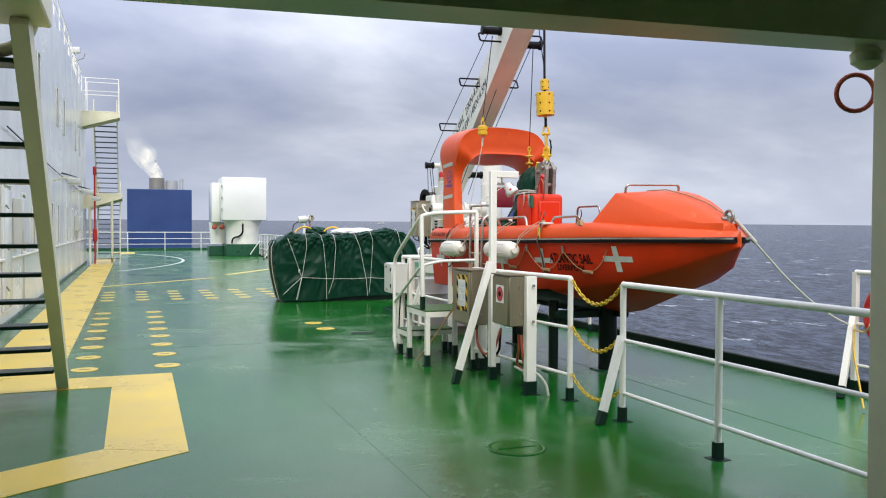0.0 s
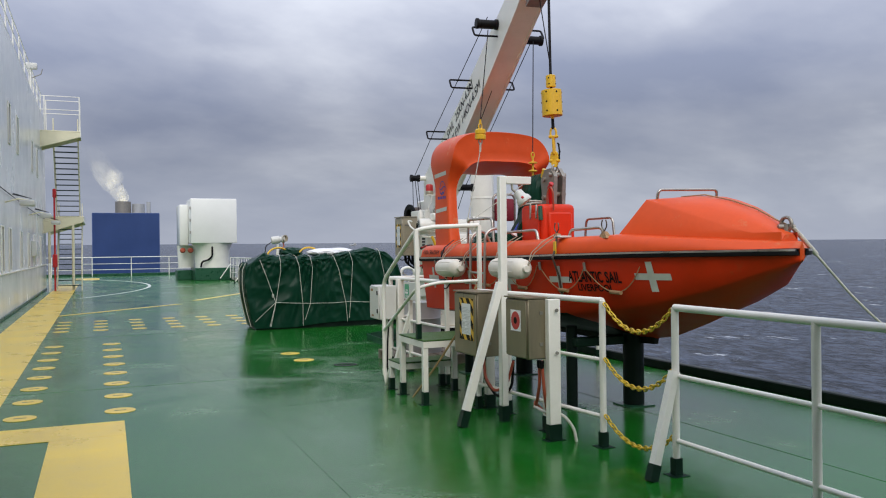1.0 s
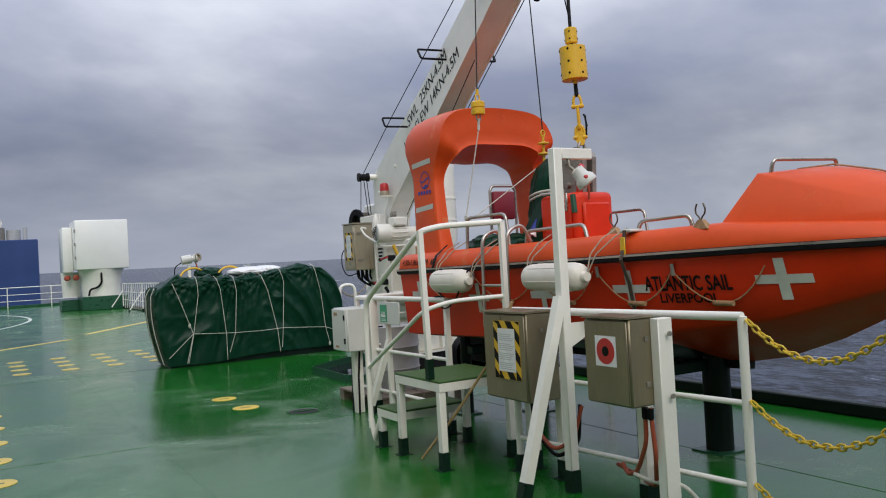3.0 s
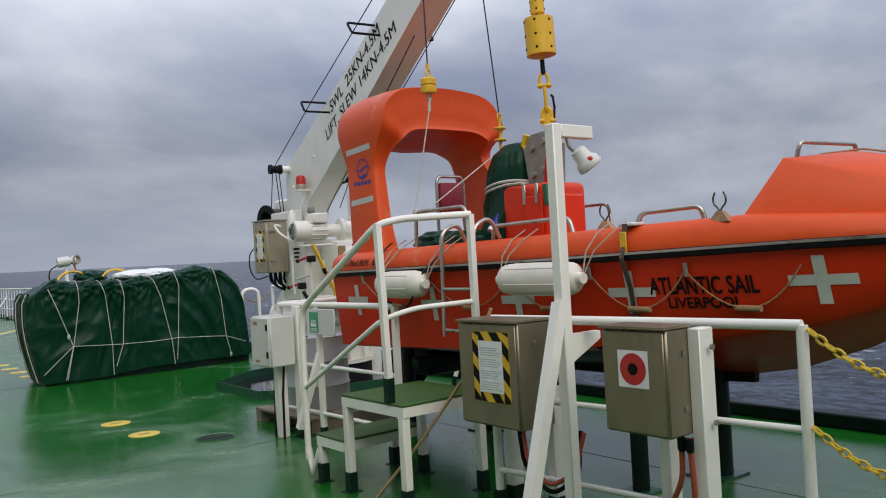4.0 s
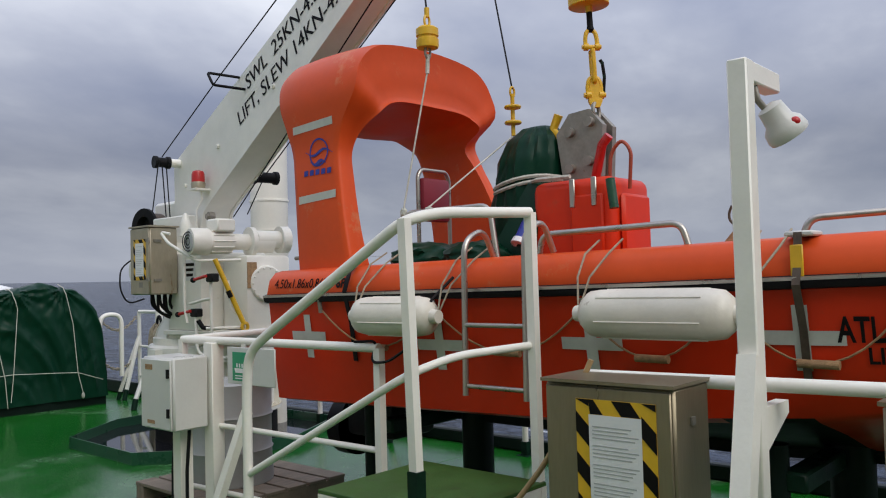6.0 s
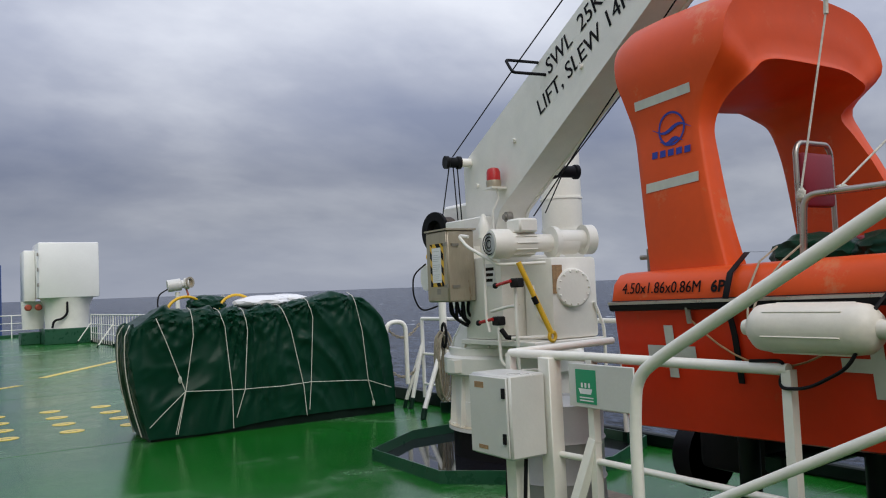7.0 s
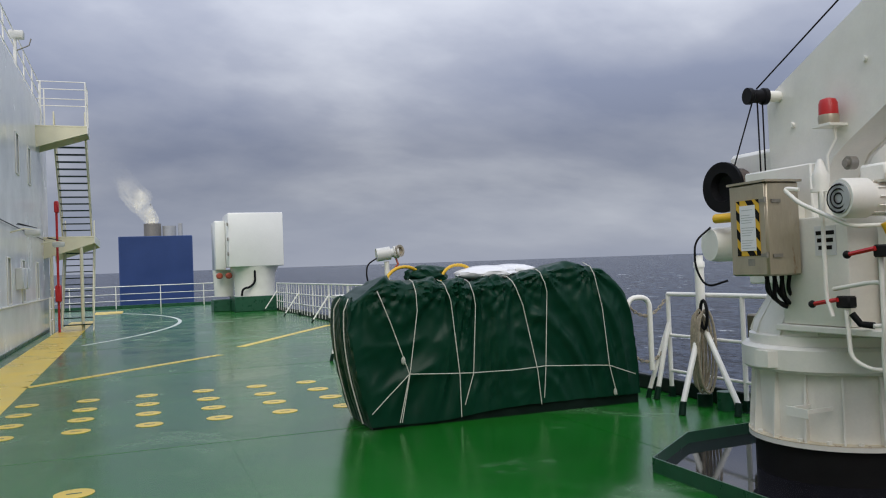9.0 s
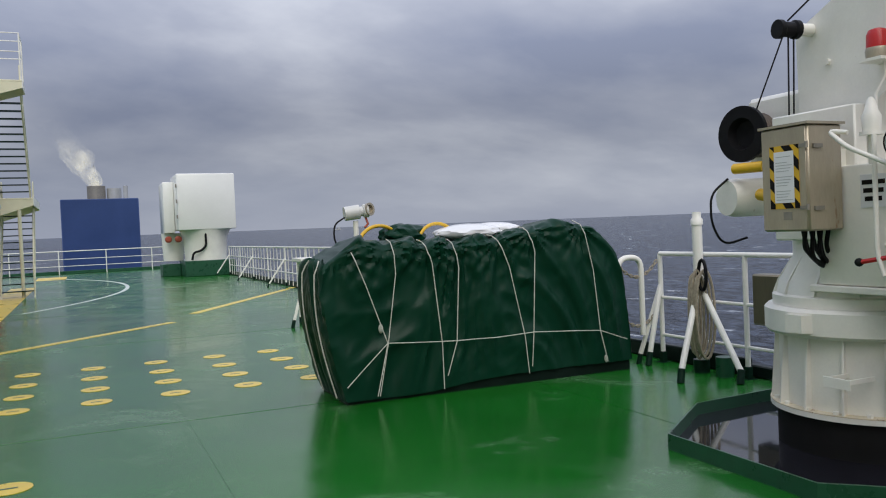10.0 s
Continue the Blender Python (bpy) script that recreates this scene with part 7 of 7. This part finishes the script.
def cover_line(pairs, n=8, off=0.010, r=0.0046):
    """A rope on the front of the cover through (x, height) pairs."""
    out = []
    for (xa, za), (xb, zb) in zip(pairs, pairs[1:] + pairs[-1:]):
        for k in range(n if (xa, za) != (xb, zb) else 1):
            t = k / n
            x, z = xa + (xb - xa) * t, za + (zb - za) * t
            uu = min(max((x - AX0.x) / ALONG.x / CL, 0.0), 0.999)
            top = crown(uu) - 0.09
            v = min(0.8 * max(z - foot(uu), 0) / (top - foot(uu)), 0.8) + 0.2 * min(max(z - top, 0) / 0.09, 1)
            p = cover_point(uu * CL / per, v, False)
            out.append(Vector((x, p.y - off, p.z + (0.006 if v > 0.85 else 0.0))))
    return part("rope", tube(out, r, None, 6), M_ROPE, cv, "pale lashing rope")


cover_line([(2.87, 1.34), (3.0, 1.0), (3.17, 0.5), (3.06, 0.06)])
cover_line([(3.26, 1.40), (3.27, 1.08), (3.175, 0.5), (3.08, 0.06)])
cover_line([(3.54, 1.40), (3.61, 1.15), (3.67, 0.45), (3.67, 0.05)])
cover_line([(3.82, 1.40), (3.86, 1.10), (3.81, 0.45), (3.71, 0.16)])
cover_line([(4.23, 1.42), (4.36, 1.08), (4.49, 0.43), (4.52, 0.05)])
cover_line([(4.57, 1.46), (4.63, 1.20), (4.58, 0.46), (4.55, 0.16)])
cover_line([(5.15, 1.46), (5.25, 1.0), (5.30, 0.42), (5.37, 0.12)])
cover_line([(3.17, 0.5), (3.81, 0.455), (4.2, 0.45), (4.58, 0.47), (5.30, 0.42), (5.60, 0.31)])
cover_line([(3.17, 0.5), (2.95, 0.30), (2.80, 0.16)])
part("knot", ball(Vector((3.13, 14.955, 0.62)), 0.026, squash=(0.8, 0.7, 1.6)), M_ROPE, cv)
part("knot", ball(Vector((5.37, 14.89, 0.14)), 0.024, squash=(0.8, 0.7, 1.6)), M_ROPE, cv)
for k in range(2):
    u = 0.985 - k * 0.06
    part("end_rope", tube([cover_point(u, v, False) + Vector((-0.012, 0, 0)) for v in VS[1::4]], 0.0065, None, 6), M_ROPE, cv, "pale lashing rope")
# gear lying on top of the stack
t = thing("stowed_canvas", (4.5, 15.45, 1.36), "folded white canvas lying on the tarpaulin", "canvas")
part("fold", lumpy((4.22, 15.42, 1.40), (0.34, 0.3, 0.085), 11, 0.10), M_PAPER, t)
part("fold", lumpy((4.52, 15.5, 1.42), (0.3, 0.2, 0.07), 15, 0.08), M_PAPER, t)
for xx, yy in ((3.35, 15.5), (3.95, 15.55)):
    h = thing("yellow_hose", (xx, yy, 1.35), "bright yellow hose loop on tarpaulin", "hose")
    part("loop", tube([(xx + 0.24 * math.cos(a), yy + 0.1 * math.cos(a), 1.31 + 0.19 * math.sin(a)) for a in [math.pi * k / 14 for k in range(15)]], 0.017, None, 12), M_YELLOW, h)
solid("crumpled_canvas", lumpy((3.62, 15.6, 1.40), (0.22, 0.2, 0.11), 21, 0.2), M_TARP, "crumpled green canvas on top of stack", "canvas")
# camera-like lamp behind the stack
sl = thing("signal_lamp", (3.55, 17.2, 0), "white cylindrical searchlight on a post", "lamp")
part("post", tube([(3.55, 17.2, 0.0), (3.55, 17.2, 1.58)], 0.03), M_WHITE, sl)
part("body", lathe((3.42, 17.2, 1.66), (1, -0.1, 0.12), [(0, 0.05), (0.0, 0.08), (0.17, 0.082), (0.18, 0.055), (0.21, 0.055), (0.22, 0.075), (0.27, 0.08), (0.27, 0.05)], 20), M_LIGHTGREY, sl)
part("bracket", tube([(3.66, 17.18, 1.62), (3.68, 17.16, 1.54), (3.64, 17.16, 1.50)], 0.014, None, 8), M_REDHOSE, sl, "reddish bracket")
part("lens_ring", lathe((3.68, 17.17, 1.70), (0.5, -0.85, 0.1), [(0, 0.05), (0.0, 0.07), (0.05, 0.075), (0.05, 0.05), (0.02, 0.045)], 18), M_TANSTEEL, sl, "tarnished lens ring")
part("cable", tube([(3.42, 17.2, 1.62), (3.3, 17.2, 1.55), (3.28, 17.18, 1.4), (3.34, 17.2, 1.25)], 0.01, None, 6, round_corners=0.06), M_BLACK, sl)
sl.location.x += 0.13

# rails and mooring gear beyond the crane
fence("guard_rail", [(6.18, 15.05), (6.18, 13.9), (6.18, 12.7), (6.18, 11.5), (6.18, 10.2), (6.18, 9.0)], 1.1, (0.66, 0.28), RAIL, strut=(-0.8, 0.2), post_r=0.024, strut_len=0.3)
hp = thing("rail_hoop", (5.78, 15.05, 0), "white bent tube hoop beside the rail gap", "railing")
part("hoop", tube([(5.66, 15.05, 0.12), (5.66, 15.05, 1.08), (5.94, 15.05, 1.08), (5.94, 15.05, 0.3)], 0.028, None, 12, round_corners=0.14), M_WHITE, hp)
part("boot", tube([(5.66, 15.05, 0.0), (5.66, 15.05, 0.13)], 0.032), M_BOOT, hp)
part("stay", tube([(6.15, 15.03, 0.75), (5.96, 14.98, 0.12)], 0.026), M_WHITE, hp)
part("stay_boot", tube([(5.962, 14.981, 0.13), (5.925, 14.97, 0.0)], 0.03), M_BOOT, hp)
for z in (1.04, 0.55):
    chain((5.66, 15.08, z), (6.14, 15.05, z), 0.16, 16, M_COIL, "grey-brown rusty link chain across the rail gap", "far gap chains")
tp = thing("davit_socket_post", (6.05, 14.35, 0), "white tripod post with coiled rope and cable", "post")
part("post", tube([(6.08, 14.38, 0.12), (6.08, 14.38, 1.42)], 0.046, None, 14), M_WHITE, tp)
part("boot", tube([(6.08, 14.38, 0.0), (6.08, 14.38, 0.125)], 0.075, None, 14), M_BOOT, tp)
part("collar", lathe((6.08, 14.38, 1.38), (0, 0, 1), [(0, 0.055), (0.05, 0.055), (0.07, 0.04), (0.12, 0.04)], 16), M_WHITE, tp)
for x, y in ((5.62, 14.12), (5.98, 13.78)):
    part("stay", tube([(6.06, 14.36, 0.85), (x, y, 0.1)], 0.028), M_WHITE, tp)
    part("stay_boot", tube([(x + 0.004, y, 0.12), (x - 0.03, y - 0.02, 0.0)], 0.033), M_BOOT, tp)
for k in range(6):
    part("rope_coil", tube([(5.955 + 0.012 * k + (0.035 + 0.012 * k) * math.cos(a), 14.33 - 0.02 * k - 0.015 * math.cos(a), 0.56 + (0.36 + 0.025 * (k % 3)) * math.sin(a)) for a in [j * math.pi / 10 for j in range(20)]], 0.013, None, 6, True), M_COIL, tp, "hank of old rope")
part("cable_coil", tube([(6.0, 14.24 + 0.05 * math.cos(a), 0.92 + 0.14 * math.sin(a)) for a in [j * math.pi / 8 for j in range(16)]], 0.016, None, 6, True), M_BLACK, tp, "coiled black cable")
part("drum_foot", lathe((6.1, 14.1, 0), (0, 0, 1), [(0, 0.08), (0.18, 0.08)], 16), M_GREENPAINT, tp)
solid("grey_box", box(6.0, 6.15, 13.3, 13.65, 0.52, 0.95, 0.015), M_CABINET, "grey metal box hung on the guard rail", "box")
# small table rail at the walkway
tb = thing("bench_frame", (3.95, 21.3, 0), "white tubular frame with flat top and stays", "frame")
part("top", box(3.6, 4.9, 21.0, 21.6, 1.02, 1.08, 0.01), M_WHITE, tb)
for x, y in ((3.7, 21.05), (4.8, 21.05), (3.7, 21.55), (4.8, 21.55)):
    part("leg", tube([(x, y, 0.1), (x, y, 1.02)], 0.03), M_WHITE, tb)
    part("boot", tube([(x, y, 0.0), (x, y, 0.11)], 0.034), M_BOOT, tb)
part("stay", tube([(3.7, 21.05, 0.9), (3.45, 21.0, 0.1)], 0.026), M_WHITE, tb)
part("stay_boot", tube([(3.452, 21.0, 0.12), (3.42, 20.99, 0.0)], 0.03), M_BOOT, tb)
part("low_rail", tube([(3.7, 21.05, 0.45), (4.8, 21.05, 0.45)], 0.02), M_WHITE, tb)
tb.location.x += 0.38


# ---- smoke over the funnel ----
def smoke_material():
    m = bpy.data.materials.new("pale_smoke")
    m.use_nodes = True
    n, l = m.node_tree.nodes, m.node_tree.links
    n.clear()
    out, mix = n.new("ShaderNodeOutputMaterial"), n.new("ShaderNodeMixShader")
    tr_, df = n.new("ShaderNodeBsdfTransparent"), n.new("ShaderNodeBsdfTranslucent")
    df2, both = n.new("ShaderNodeBsdfDiffuse"), n.new("ShaderNodeAddShader")
    df2.inputs[0].default_value = (0.84, 0.79, 0.62, 1)
    l.new(df.outputs[0], both.inputs[0])
    l.new(df2.outputs[0], both.inputs[1])
    df.inputs[0].default_value = (0.84, 0.79, 0.62, 1)
    co = n.new("ShaderNodeTexCoord")
    nz = n.new("ShaderNodeTexNoise")
    nz.inputs["Scale"].default_value, nz.inputs["Detail"].default_value = 0.8, 5
    l.new(co.outputs["Object"], nz.inputs["Vector"])
    mr = n.new("ShaderNodeMapRange")
    mr.inputs["From Min"].default_value, mr.inputs["From Max"].default_value = 0.36, 0.72
    mr.inputs["To Min"].default_value, mr.inputs["To Max"].default_value = 0.02, 0.34
    l.new(nz.outputs["Fac"], mr.inputs["Value"])
    sep, thin, mul = n.new("ShaderNodeSeparateXYZ"), n.new("ShaderNodeMapRange"), n.new("ShaderNodeMath")
    l.new(co.outputs["Object"], sep.inputs[0])
    thin.inputs["From Min"].default_value, thin.inputs["From Max"].default_value = 0.3, 3.6
    thin.inputs["To Min"].default_value, thin.inputs["To Max"].default_value = 1.3, 0.05
    l.new(sep.outputs[2], thin.inputs["Value"])
    mul.operation = "MULTIPLY"
    l.new(mr.outputs[0], mul.inputs[0])
    l.new(thin.outputs[0], mul.inputs[1])
    l.new(mul.outputs[0], mix.inputs[0])
    l.new(tr_.outputs[0], mix.inputs[1])
    l.new(both.outputs[0], mix.inputs[2])
    l.new(mix.outputs[0], out.inputs[0])
    return m


M_SMOKE = smoke_material()


def plume(scale, seed, t1):
    rings = []
    for k in range(25):
        t = k / 24 * t1
        c = Vector((2.06 - 2.7 * t ** 1.15, 72.2 + 0.3 * t, 5.45 + 4.9 * t))
        r = (0.42 + 0.75 * math.sin(min(t * 1.7, 1) * math.pi * 0.62) - 0.35 * max(0, t - 0.6)) * scale
        if k in (0, 24):
            r *= 0.35
        ring = []
        for j in range(28):
            a = 2 * math.pi * j / 28
            q = Vector((math.cos(a), math.sin(a), 0))
            g = r * (1 + 0.38 * noise.noise(q * 1.3 + Vector((seed, 0, t * 5))) + 0.2 * noise.noise(q * 3.1 + Vector((0, seed, t * 11))))
            ring.append(c + Vector((q.x * g, q.y * g, 0.2 * g * noise.noise(q * 2 + Vector((seed, t * 4, 0))))))
        rings.append(ring)
    return loft(rings)


sm = thing("smoke", (2.25, 72.2, 5.4), "pale yellowish smoke drifting from the funnel", "smoke", kind="stuff")
for k in range(3):
    part("plume", plume(0.85 - 0.2 * k, 1.0 + 2.3 * k, 1.0 - 0.12 * k), M_SMOKE, sm)
# far ship on the horizon
fs = thing("distant_ship", (921, 3083, 14), "tiny grey ship on the horizon", "ship")
fx, fy = 921.0, 3083.0
fz = sea_height(fx, fy)
part("hull", box(fx - 15, fx + 15, fy, fy + 8, fz, fz + 5, 1), M_GREY, fs)
part("bridge", box(fx + 2, fx + 11, fy, fy + 8, fz + 5, fz + 11), M_GREY, fs)
